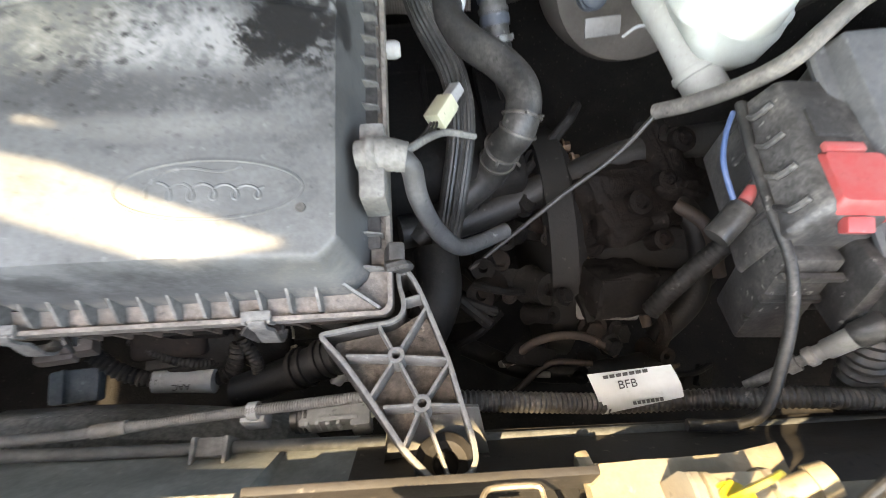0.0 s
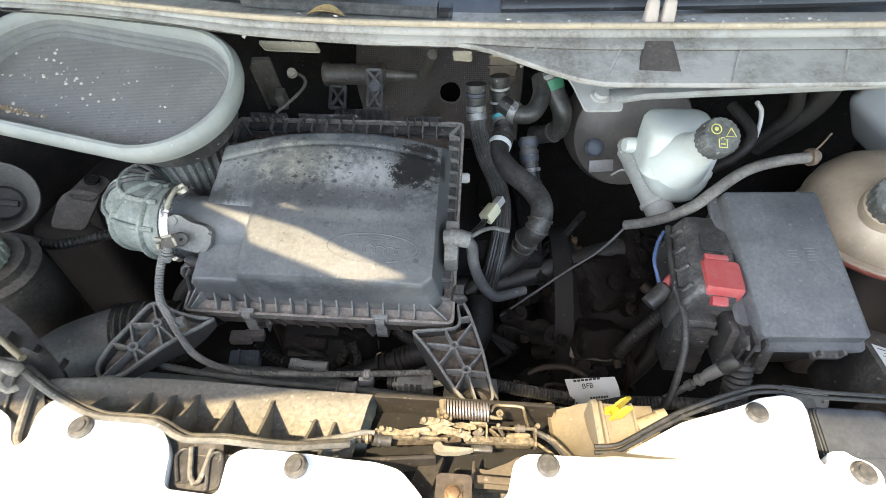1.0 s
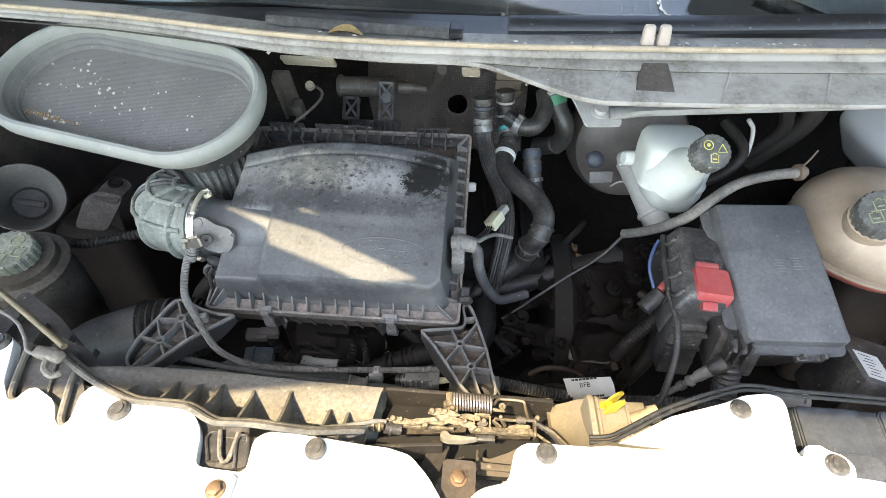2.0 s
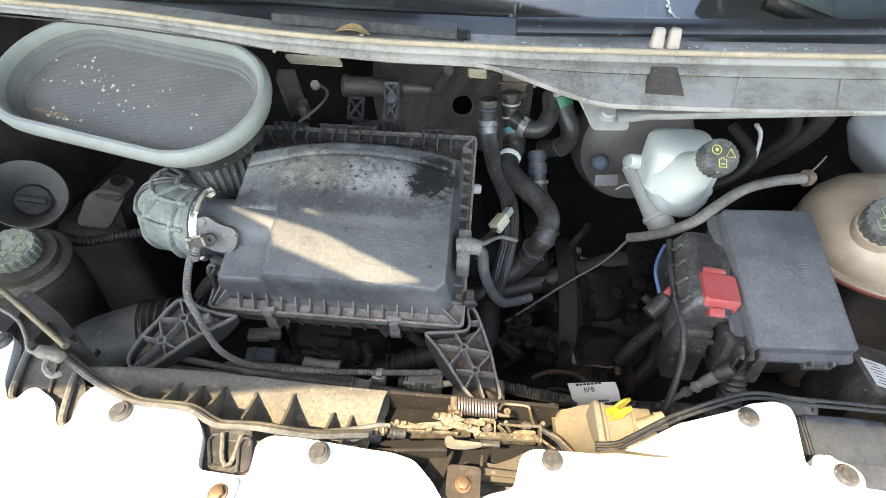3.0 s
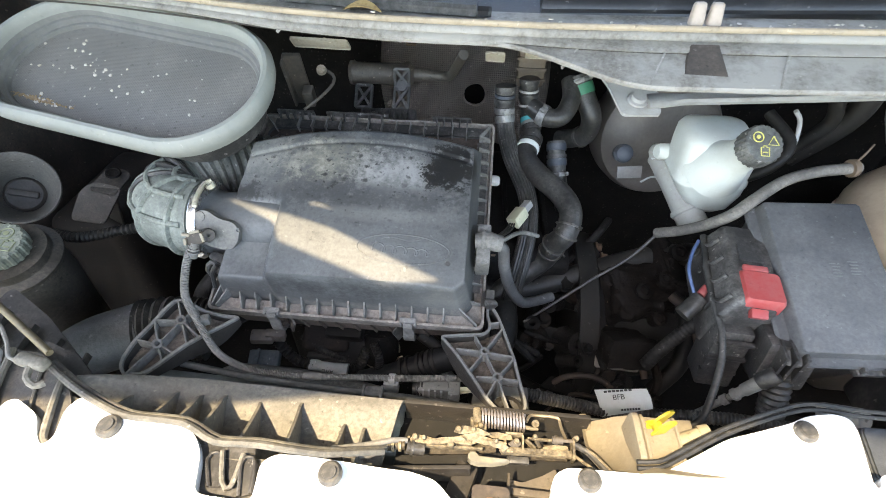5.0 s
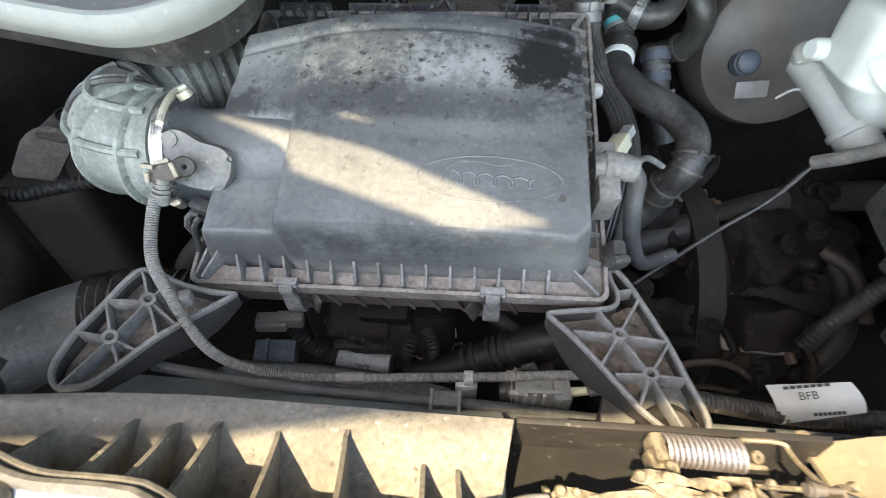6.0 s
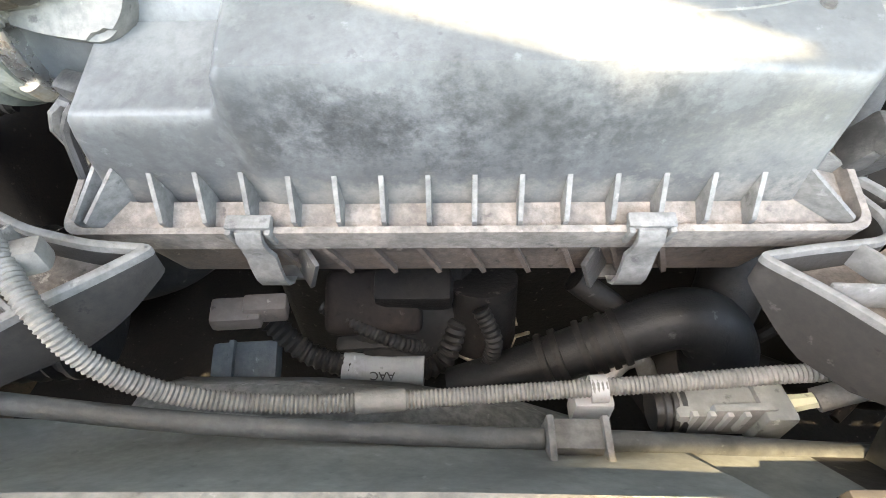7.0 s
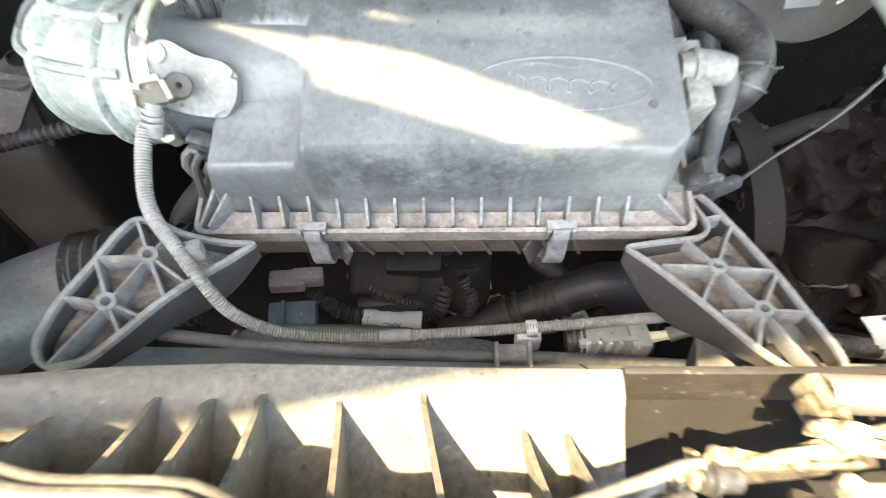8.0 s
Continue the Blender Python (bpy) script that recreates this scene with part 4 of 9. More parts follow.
post = thing("arm_mount", (0.01, 0.1, 0.86), "pale grey metal mount with black rubber ring under the support arm", "mount")
bm = bmesh.new()
loft(bm, [[Vector(p) + Vector((0, d, -d)) for p in ((-0.019, 0.132, 0.935), (0.044, 0.128, 0.938), (0.052, 0.1, 0.9), (0.055, 0.1, 0.86), (-0.024, 0.1, 0.86), (-0.0235, 0.1, 0.917))] for d in (0.0, 0.003)])
part("plate", bm, surface("dull_mount_steel", (0.2, 0.195, 0.185), (0.12, 0.11, 0.095), 0.6, 30, 0.5), post)
bm = bmesh.new()
lathe(bm, pose(0.019, 0.091, 0.936, 8, 0, 0), [(0.008, 0.006), (0.009, 0.011), (0.014, 0.014), (0.0195, 0.011), (0.021, 0.004), (0.021, -0.012), (0.008, -0.012), (0.008, 0.006)], 28)
part("rubber_ring", bm, surface("black_mount_rubber", (0.009, 0.008, 0.0075), (0.045, 0.037, 0.03), 0.5, 30, 0.6), post)

# ---- intake elbow and corrugated hose from the neck ----
elbow = thing("intake_hose", AIR @ Vector((-0.06, 0.12, 0.0)), "grey ribbed rubber intake elbow with corrugated hose", "intake hose")
EL = [AIR @ Vector(p) for p in ((-0.01, 0.117, 0.03), (-0.04, 0.118, 0.031), (-0.07, 0.128, 0.03), (-0.082, 0.155, 0.02), (-0.066, 0.185, 0.006))]
bm = bmesh.new()
tube(bm, EL, [0.0485, 0.049, 0.05, 0.047, 0.043], 36, 0.004)
part("elbow", bm, ELBOW, elbow, "grey rubber elbow with raised ribs")
line = spline(EL, 0.004)
for f in (0.26, 0.46, 0.66):
    i = int(f * (len(line) - 1))
    bm = bmesh.new()
    m = frame_of(line[i], line[i + 1] - line[i - 1])
    rr = 0.0492 - 0.005 * max(0, f - 0.5) * 2
    lathe(bm, m, [(rr - 0.004, -0.0042), (rr + 0.0046, -0.0024), (rr + 0.0054, -0.0016), (rr + 0.0054, 0.0016), (rr + 0.0046, 0.0024), (rr - 0.004, 0.0042)], 36)
    part("rib", bm, ELBOW, elbow)
for a in (30, 72, 112, 152):
    bm = bmesh.new()
    pts = []
    for f in range(3, 17):
        i = int(f / 20 * (len(line) - 1))
        m = frame_of(line[i], line[i + 1] - line[i - 1], (0, 0, 1))
        q = radians(a - 90)
        pts.append(m @ Vector((math.cos(q) * 0.0505, math.sin(q) * 0.0505, 0)))
    tube(bm, pts, 0.0038, 8, 0.006)
    part("long_rib", bm, ELBOW, elbow)
bm = bmesh.new()
lathe(bm, frame_of(AIR @ Vector((-0.024, 0.117, 0.0305)), neck_way, (0, 0, 1)), [(0.046, -0.004), (0.0512, -0.004), (0.0515, 0.004), (0.0505, 0.0055), (0.0512, 0.007), (0.051, 0.012), (0.046, 0.013)], 48)
part("cuff", bm, ELBOW, elbow)
for f in (0.62, 0.74, 0.86):
    i = int(f * (len(line) - 1))
    bm = bmesh.new()
    m = frame_of(line[i], line[i + 1] - line[i - 1], (0, 0, 1))
    tube(bm, [m @ Vector((math.cos(radians(a)) * 0.049, math.sin(radians(a)) * 0.049, 0)) for a in range(-70, 71, 20)], 0.0045, 8, 0.006)
    part("fold", bm, RUBBER, elbow, "dark creased fold")
bm = bmesh.new()
tube(bm, [AIR @ Vector(p) for p in ((-0.07, 0.178, 0.012), (-0.046, 0.204, 0.008), (-0.012, 0.23, -0.006), (0.035, 0.258, -0.034), (0.08, 0.29, -0.08))], 0.043, 30, pitch=0.011, depth=0.006)
part("corrugated_hose", bm, surface("grey_brown_hose_rubber", (0.06, 0.06, 0.053), (0.22, 0.218, 0.19), 0.7, 24, 0.5, lo=0.34, hi=0.66), elbow, "grey-brown corrugated rubber hose")
bm = bmesh.new()
m = frame_of(AIR @ Vector((-0.012, 0.117, 0.03)), neck_way, (0, 0, 1))
lathe(bm, m, [(0.047, -0.0055), (0.0512, -0.0055), (0.0516, -0.0045), (0.0512, -0.003), (0.0512, 0.003), (0.0516, 0.0045), (0.0512, 0.0055), (0.047, 0.0055)], 48)
clamp = part("hose_clamp", bm, surface("bright_clamp_steel", (0.72, 0.72, 0.72), (0.3, 0.28, 0.25), 0.35, 40, 0.22, metal=0.95, bump=0.1), elbow, "bright steel hose clamp")
PALE_TAB = surface("cream_worn_steel", (0.5, 0.47, 0.38), (0.3, 0.26, 0.18), 0.5, 60, 0.35, metal=0.5)
bm = bmesh.new()
tube(bm, [m @ Vector((0.0545 * math.cos(radians(a)), 0.0545 * math.sin(radians(a)), -0.005)) for a in range(-32, 9, 8)] + [m @ Vector((0.057 * math.cos(radians(14)), 0.057 * math.sin(radians(14)), -0.012))], 0.0055, 10, 0.003, flat=0.6)
part("clamp_tongue", bm, PALE_TAB, clamp, "cream worn steel tongue")
bm = bmesh.new()
lathe(bm, m @ pose(0.0545, 0.004, -0.014, 0, 70, 0), [(0.003, -0.003), (0.0065, -0.003), (0.0065, 0.003), (0.003, 0.003), (0.003, -0.003)], 14)
part("clamp_loop", bm, PALE_TAB, clamp)
bm = bmesh.new()
lathe(bm, frame_of(AIR @ Vector((-0.016, 0.072, 0.014)), (-0.1, -0.4, 0.6)), [(0.0005, 0), (0.007, 0), (0.007, 0.01), (0.0005, 0.01)], 14)
part("clamp_bolt", bm, STEEL, clamp)

# ---- corrugated conduit from the flow sensor along the radiator ----
cond = thing("cable_conduit", (-0.35, 0.15, 0.95), "dusty corrugated cable conduit curving down along the radiator", "cable conduit")
CON = [(-0.382, 0.236, 1.05), (-0.392, 0.215, 1.035), (-0.388, 0.178, 1.008), (-0.364, 0.15, 0.994), (-0.346, 0.132, 0.978), (-0.334, 0.126, 0.955), (-0.313, 0.128, 0.93), (-0.28, 0.133, 0.913), (-0.235, 0.14, 0.902), (-0.17, 0.147, 0.898), (-0.1, 0.15, 0.902), (-0.03, 0.15, 0.913), (0.03, 0.15, 0.915)]
bm = bmesh.new()
tube(bm, CON, [0.0056, 0.0054, 0.0052] + [0.0046] * 10, 12, pitch=0.0021, depth=0.0008)
part("sleeve", bm, CONDUIT, cond)
bm = bmesh.new()
tube(bm, [(-0.245, 0.1385, 0.904), (-0.222, 0.142, 0.9005)], 0.0055, 12)
part("tape", bm, CONDUIT, cond, "dusty tape wrap")
bm = bmesh.new()
box(bm, pose(-0.36, 0.153, 0.988, 0, 0, 20), (0.018, 0.011, 0.012), 0.003)
part("arm_clip", bm, CONDUIT, cond)
bm = bmesh.new()
lathe(bm, frame_of((-0.128, 0.15, 0.897), (1, 0, 0.1)), [(0.0048, -0.004), (0.0068, -0.004), (0.0068, 0.004), (0.0048, 0.004)], 16)
box(bm, pose(-0.13, 0.148, 0.884), (0.02, 0.012, 0.02), 0.003)
part("rail_clip", bm, GREY_PLASTIC, cond)

# ---- front panel, seal, air scoop, radiator top ----
SLOPE = 0.06


def rise(x):
    """How far the skin stands higher towards its hinge-pin corner."""
    s = min(1.0, max(0.0, (-0.06 - x) / 0.13))
    return 0.042 * s * s * (3 - 2 * s)


def panel(name, outline, label):
    """A white front panel: gently raised skin with rounded edges."""
    bm = bmesh.new()
    plate(bm, rounded(outline, 0.008, 4), 0.014, None, 0.0)
    for k in range(9):
        bmesh.ops.bisect_plane(bm, geom=bm.verts[:] + bm.edges[:] + bm.faces[:], plane_co=(-0.2 + 0.018 * k, 0, 0), plane_no=(1, 0, 0))
    for v in bm.verts:
        v.co.z += 1.021 + SLOPE * v.co.y + rise(v.co.x)
    ob = thing(name, (outline[0][0], outline[0][1], 1.0), label, "front panel", kind="structure")
    part("skin", bm, WHITE, ob)
    return ob


panel("front_panel_1", [(-0.75, 0.09), (-0.5, 0.052), (-0.488, 0.03), (-0.474, 0.0), (-0.457, -0.018), (-0.449, -0.02), (-0.443, -0.006), (-0.435, -0.004), (-0.408, -0.016), (-0.395, -0.035), (-0.386, -0.042), (-0.38, -0.034), (-0.386, -0.008), (-0.377, 0.005),
                                     (-0.341, -0.007), (-0.328, -0.012), (-0.271, -0.013), (-0.258, -0.022), (-0.248, -0.035), (-0.24, -0.066), (-0.192, -0.068), (-0.195, -0.038), (-0.185, -0.03), (-0.158, -0.027), (-0.128, -0.023), (-0.075, -0.017), (-0.051, -0.022), (-0.03, -0.042), (-0.01, -0.07), (-0.01, -0.2), (-0.75, -0.2)],
                   "white painted front panel with rivets and dark cut-outs")
panel("front_panel_2", [(0.0, -0.2), (0.008, -0.06), (0.02, -0.048), (0.047, -0.04), (0.054, -0.008), (0.066, 0.0), (0.147, 0.001), (0.166, 0.011), (0.218, 0.04), (0.2807, 0.0606), (0.3017, 0.0708), (0.3301, 0.0756), (0.3425, 0.071), (0.3436, 0.0595), (0.3383, 0.0313), (0.3348, 0.0125), (0.3368, 0.0075), (0.341, 0.01), (0.344, 0.018), (0.349, 0.0205), (0.362, 0.0214), (0.366, 0.0172), (0.38, 0.0125), (0.386, 0.003), (0.378, -0.02), (0.36, -0.045), (0.36, -0.2)],
                    "white painted front panel beside the bonnet latch")
bm = bmesh.new()
loops = []
for i in range(25):
    x = -0.85 + 1.7 * i / 24
    bow = -0.06 * (x / 0.85) ** 2
    loops.append([Vector((x, -0.19 - bow, 0.962)), Vector((x, -0.25 - bow, 0.92)), Vector((x, -0.28 - bow, 0.8)), Vector((x, -0.27 - bow, 0.4)), Vector((x, -0.24 - bow, 0.4)), Vector((x, -0.19 - bow, 0.94))])
loft(bm, loops)
solo("front_bumper", bm, WHITE, "white painted bumper below the front panel", "bumper", kind="structure")
bm = bmesh.new()
box(bm, pose(0, -0.03, 0.84), (1.6, 0.1, 0.11), 0.01)
solo("slam_beam", bm, PLASTIC_BROWN, "dark dusty crossbeam under the front panel", "crossbeam", kind="structure")


def on_panel(x, y):
    return Matrix.Translation((x, y, 1.021 + SLOPE * y + rise(x))) @ pose(0, 0, 0, math.degrees(math.atan(SLOPE)), 0, 0)


RIVET = surface("grey_rivet", (0.035, 0.035, 0.036), (0.2, 0.18, 0.15), 0.45, 90, 0.5)
for x, y in ((-0.1387, -0.0361), (0.085, -0.0099), (0.2934, 0.0539), (-0.3366, -0.0212), (-0.509, 0.0432), (0.3681, 0.0021)):
    ob = thing("push_rivet", on_panel(x, y).translation, "grey plastic push rivet in the white panel", "rivet", "rivets of the front panel")
    bm = bmesh.new()
    lathe(bm, on_panel(x, y), [(0.0005, 0), (0.0105, 0.0), (0.0105, 0.003), (0.0085, 0.0055), (0.0005, 0.006)], 24)
    part("head", bm, RIVET, ob)
    bm = bmesh.new()
    lathe(bm, on_panel(x, y), [(0.0005, 0.004), (0.0065, 0.004), (0.006, 0.007), (0.0005, 0.0072)], 20)
    part("pin", bm, RIVET, ob)
for x, y, s in ((-0.211, -0.085, 0.014), (-0.001, -0.034, 0.0185)):
    ob = thing("panel_bolt", (x, y, 0.99), "rusty hexagon bolt on a dark metal tab", "bolt", "bolts of the front panel")
    bm = bmesh.new()
    m = on_panel(x, y)
    m.translation.z -= 0.002 if s < 0.016 else 0.022
    w = s if s < 0.016 else 0.017
    plate(bm, rounded([(-w, -s * 1.4), (w, -s * 1.4), (w, s), (-w, s)], 0.004), 0.004, m @ Matrix.Translation((0, 0, 0.006)), 0.001)
    part("tab", bm, surface("brown_tab_steel", (0.05, 0.04, 0.034), (0.13, 0.1, 0.075), 0.7, 50, 0.6, metal=0.3) if s > 0.016 else GREY_PAINT, ob)
    bm = bmesh.new()
    hex_bolt(bm, m @ Matrix.Translation((0, 0, 0.006)), 0.0062, 0.006)
    part("bolt_head", bm, surface("orange_rusty_bolt", (0.16, 0.1, 0.06), (0.3, 0.22, 0.14), 0.4, 80, 0.5, metal=0.5), ob)

# black guide clips set into the left panel


def on_skin(x, y, dz=0.0):
    return Vector((x, y, 1.021 + SLOPE * y + rise(x) + dz))


ob = thing("guide_clip", on_skin(-0.225, -0.045, -0.02), "black plastic guide clip set in the panel cut-out", "guide clip")
bm = bmesh.new()
loft(bm, [[on_skin(x, y, dz) for x, y in ((-0.262, -0.02), (-0.209, -0.019), (-0.192, -0.066), (-0.244, -0.066))] for dz in (-0.014, -0.01)])
part("base", bm, PLASTIC, ob)
for name, line, r in (("wall", ((-0.233, -0.058), (-0.243, -0.037), (-0.238, -0.031), (-0.231, -0.035), (-0.223, -0.057)), 0.0018), ("hook", ((-0.233, -0.029), (-0.223, -0.054), (-0.215, -0.056), (-0.214, -0.03)), 0.0024),
                      ("wall", ((-0.206, -0.063), (-0.213, -0.037), (-0.208, -0.032), (-0.202, -0.036), (-0.197, -0.06)), 0.0018)):
    bm = bmesh.new()
    tube(bm, [on_skin(x, y, -0.006) for x, y in line], r, 8, 0.003)
    part(name, bm, SHROUD if name == "hook" else PLASTIC, ob)
    if name == "wall":
        bm = bmesh.new()
        loft(bm, [[on_skin(x, y, dz) for x, y in line] for dz in (-0.01, -0.007)])
        part("slot_floor", bm, PLASTIC, ob)
ob = thing("panel_guard", on_skin(-0.43, 0.0, -0.02), "dark plastic guard in the panel notch with pale rolled edges", "guard")
bm = bmesh.new()
loft(bm, [[on_skin(x, y, dz) for x, y in rounded([(-0.487, 0.05), (-0.453, 0.048), (-0.414, 0.028), (-0.391, 0.001), (-0.382, -0.029), (-0.389, -0.042), (-0.41, -0.018), (-0.445, -0.008), (-0.455, -0.02), (-0.47, -0.01), (-0.478, 0.015)], 0.006)] for dz in (-0.012, -0.009)])
part("web", bm, surface("brown_grey_guard", (0.06, 0.055, 0.05), (0.2, 0.18, 0.155), 0.7, 25, 0.5), ob)
for line in (((-0.48, 0.047), (-0.471, 0.018), (-0.462, -0.007), (-0.456, -0.016), (-0.449, -0.018)), ((-0.41, 0.027), (-0.409, 0.014), (-0.4, -0.014), (-0.392, -0.034), (-0.385, -0.039))):
    bm = bmesh.new()
    tube(bm, [on_skin(x, y, -0.004) for x, y in line], 0.0034, 8, 0.005)
    part("rolled_edge", bm, SHROUD, ob)
bm = bmesh.new()
tube(bm, [on_skin(x, y, -0.007) for x, y in ((-0.44, 0.03), (-0.432, 0.01), (-0.424, -0.01))], 0.0016, 6)
part("rib", bm, SHROUD, ob)

# bonnet stay with its pivot
ob = thing("bonnet_stay", (-0.425, 0.03, 1.07), "thin steel bonnet prop rod in a plastic pivot", "prop rod")
bm = bmesh.new()
tube(bm, [(-0.424, 0.036, 1.078), (-0.491, 0.072, 1.082), (-0.558, 0.107, 1.085), (-0.7, 0.18, 1.1)], 0.0034, 10)
part("rod", bm, surface("ochre_stained_rod", (0.17, 0.14, 0.09), (0.3, 0.25, 0.16), 0.6, 50, 0.4, metal=0.5), ob)
bm = bmesh.new()
box(bm, pose(-0.438, 0.028, 1.074, 0, 0, -10), (0.034, 0.013, 0.011), 0.005, 3)
part("pivot", bm, SHROUD, ob)
bm = bmesh.new()
tube(bm, [(-0.436, 0.022, 1.074), (-0.433, 0.012, 1.072), (-0.424, 0.007, 1.068), (-0.419, 0.012, 1.066)], 0.0034, 8)
part("hook", bm, SHROUD, ob)
bm = bmesh.new()
tube(bm, [on_skin(x, y, 0.003) for x, y in ((-0.6, 0.1), (-0.52, 0.075), (-0.487, 0.052), (-0.47, 0.034), (-0.45, 0.03))], 0.002, 8)
solo("panel_wire", bm, CONDUIT, "dusty stiff wire bent round the panel edge", "wire")
cb = thing("corner_bracket", (-0.52, 0.09, 0.93), "black plastic bracket tray behind the prop rod", "bracket")
bm = bmesh.new()
plate(bm, rounded([(-0.1, -0.03), (0.09, -0.04), (0.06, 0.01), (-0.04, 0.04), (-0.11, 0.05)], 0.01), 0.004, Matrix.Translation((-0.52, 0.085, 0.985)) @ pose(0, 0, 0, 8, 10, -18), 0.001)
part("tray", bm, PLASTIC, cb)
for k in range(4):
    bm = bmesh.new()
    box(bm, Matrix.Translation((-0.52, 0.085, 0.989)) @ pose(0, 0, 0, 8, 10, -18) @ pose(-0.07 + 0.04 * k, 0.0, 0.0, 0, 0, 15), (0.003, 0.05, 0.012), 0.001)
    part("rib", bm, PLASTIC, cb)

# seal along the bonnet edge
SEAL_LINE = [on_skin(x, y, 0.001) for x, y in ((-0.43, 0.032), (-0.396, 0.014), (-0.362, 0.0), (-0.329, -0.01), (-0.297, -0.011), (-0.274, -0.012), (-0.257, -0.018), (-0.239, -0.025), (-0.206, -0.024), (-0.178, -0.025), (-0.148, -0.022), (-0.124, -0.014), (-0.1, -0.006))]
SEAL_RUBBER = surface("weathered_seal", (0.05, 0.048, 0.044), (0.2, 0.185, 0.155), 0.7, 25, 0.6)
seal = thing("bonnet_seal", SEAL_LINE[6], "weathered rubber bonnet seal along the scoop", "seal")
for shift, r in ((Vector((0, 0, 0)), 0.0034), (Vector((0.001, 0.0055, -0.004)), 0.0024)):
    bm = bmesh.new()
    tube(bm, [p + shift for p in SEAL_LINE], r, 8, 0.008)
    part("bead", bm, SEAL_RUBBER, seal)
seal = thing("bonnet_seal", (0.3, 0.07, 1.0), "double black rubber bonnet seal", "seal")
for off, zz in ((0.0, 0.0), (0.005, 0.002)):
    bm = bmesh.new()
    tube(bm, [(0.13, 0.006 + off, 1.02 + zz), (0.15, 0.008 + off, 1.021 + zz), (0.168, 0.017 + off, 1.022 + zz), (0.22, 0.046 + off, 1.023 + zz), (0.286, 0.073 + off, 1.024 + zz), (0.318, 0.08 + off, 1.023 + zz), (0.36, 0.08 + off, 1.018 + zz), (0.44, 0.084 + off, 1.01 + zz), (0.6, 0.086 + off, 1.0 + zz)], 0.0023, 8, 0.008)
    part("bead", bm, surface("black_seal_rubber", (0.012, 0.012, 0.012), (0.07, 0.065, 0.058), 0.5, 40, 0.5), seal)

# air scoop behind the panel: sloping face with stiffening fins
SCOOP_SKIN = surface("stained_scoop_plastic", (0.1, 0.094, 0.083), (0.28, 0.26, 0.222), 0.85, 9, 0.5, bump=0.2, lo=0.3, hi=0.62)
scoop = thing("air_scoop", (-0.25, 0.03, 0.97), "dusty plastic air scoop with thin stiffening fins", "air scoop")


def along(table, x):
    """A height or depth read off a short table by x."""
    for (a, va), (b, vb) in zip(table, table[1:]):
        if x <= b:
            return va + (vb - va) * max(0.0, (x - a) / (b - a))
    return table[-1][1]


BACK_Y = ((-0.43, 0.03), (-0.4, 0.04), (-0.35, 0.057), (-0.3, 0.066), (-0.2, 0.073), (-0.09, 0.073))
BACK_Z = ((-0.43, 1.045), (-0.4, 1.04), (-0.35, 1.017), (-0.3, 1.003), (-0.2, 0.985), (-0.09, 0.982))
LIP_Y = ((-0.42, 0.012), (-0.365, 0.0), (-0.27, -0.02), (-0.245, -0.031), (-0.19, -0.034), (-0.146, -0.03), (-0.1, -0.012))


def scoop_at(x, f):
    """A point of the scoop's face: f = 0 at its back edge, 1 under the seal."""
    y = along(BACK_Y, x) + (along(LIP_Y, x) - along(BACK_Y, x)) * f
    z = along(BACK_Z, x) + 0.004 * math.sin(math.pi * min(1, f * 3)) * (f < 0.34) - 0.012 * f * f
    return Vector((x, y, z))


bm = bmesh.new()
rows = []
for i in range(33):
    g = i / 32
    row = []
    for k in range(11):
        s = k / 10
        row.append(scoop_at(-0.415 + 0.02 * s + (0.318 - 0.035 * s) * g, s))
    rows.append(row)
top = [[bm.verts.new(p) for p in r] for r in rows]
low = [[bm.verts.new(p - Vector((0, -0.001, 0.003))) for p in r] for r in rows]
for a, b in zip(top, top[1:]):
    for k in range(10):
        bm.faces.new((a[k], b[k], b[k + 1], a[k + 1]))
for a, b in zip(low, low[1:]):
    for k in range(10):
        bm.faces.new((a[k + 1], b[k + 1], b[k], a[k]))
for i in range(32):
    bm.faces.new((top[i][0], low[i][0], low[i + 1][0], top[i + 1][0]))
    bm.faces.new((top[i + 1][10], low[i + 1][10], low[i][10], top[i][10]))
for k in range(10):
    bm.faces.new((top[0][k + 1], low[0][k + 1], low[0][k], top[0][k]))
    bm.faces.new((top[32][k], low[32][k], low[32][k + 1], top[32][k + 1]))
part("face", bm, SCOOP_SKIN, scoop, "tan-dusted sloping face")
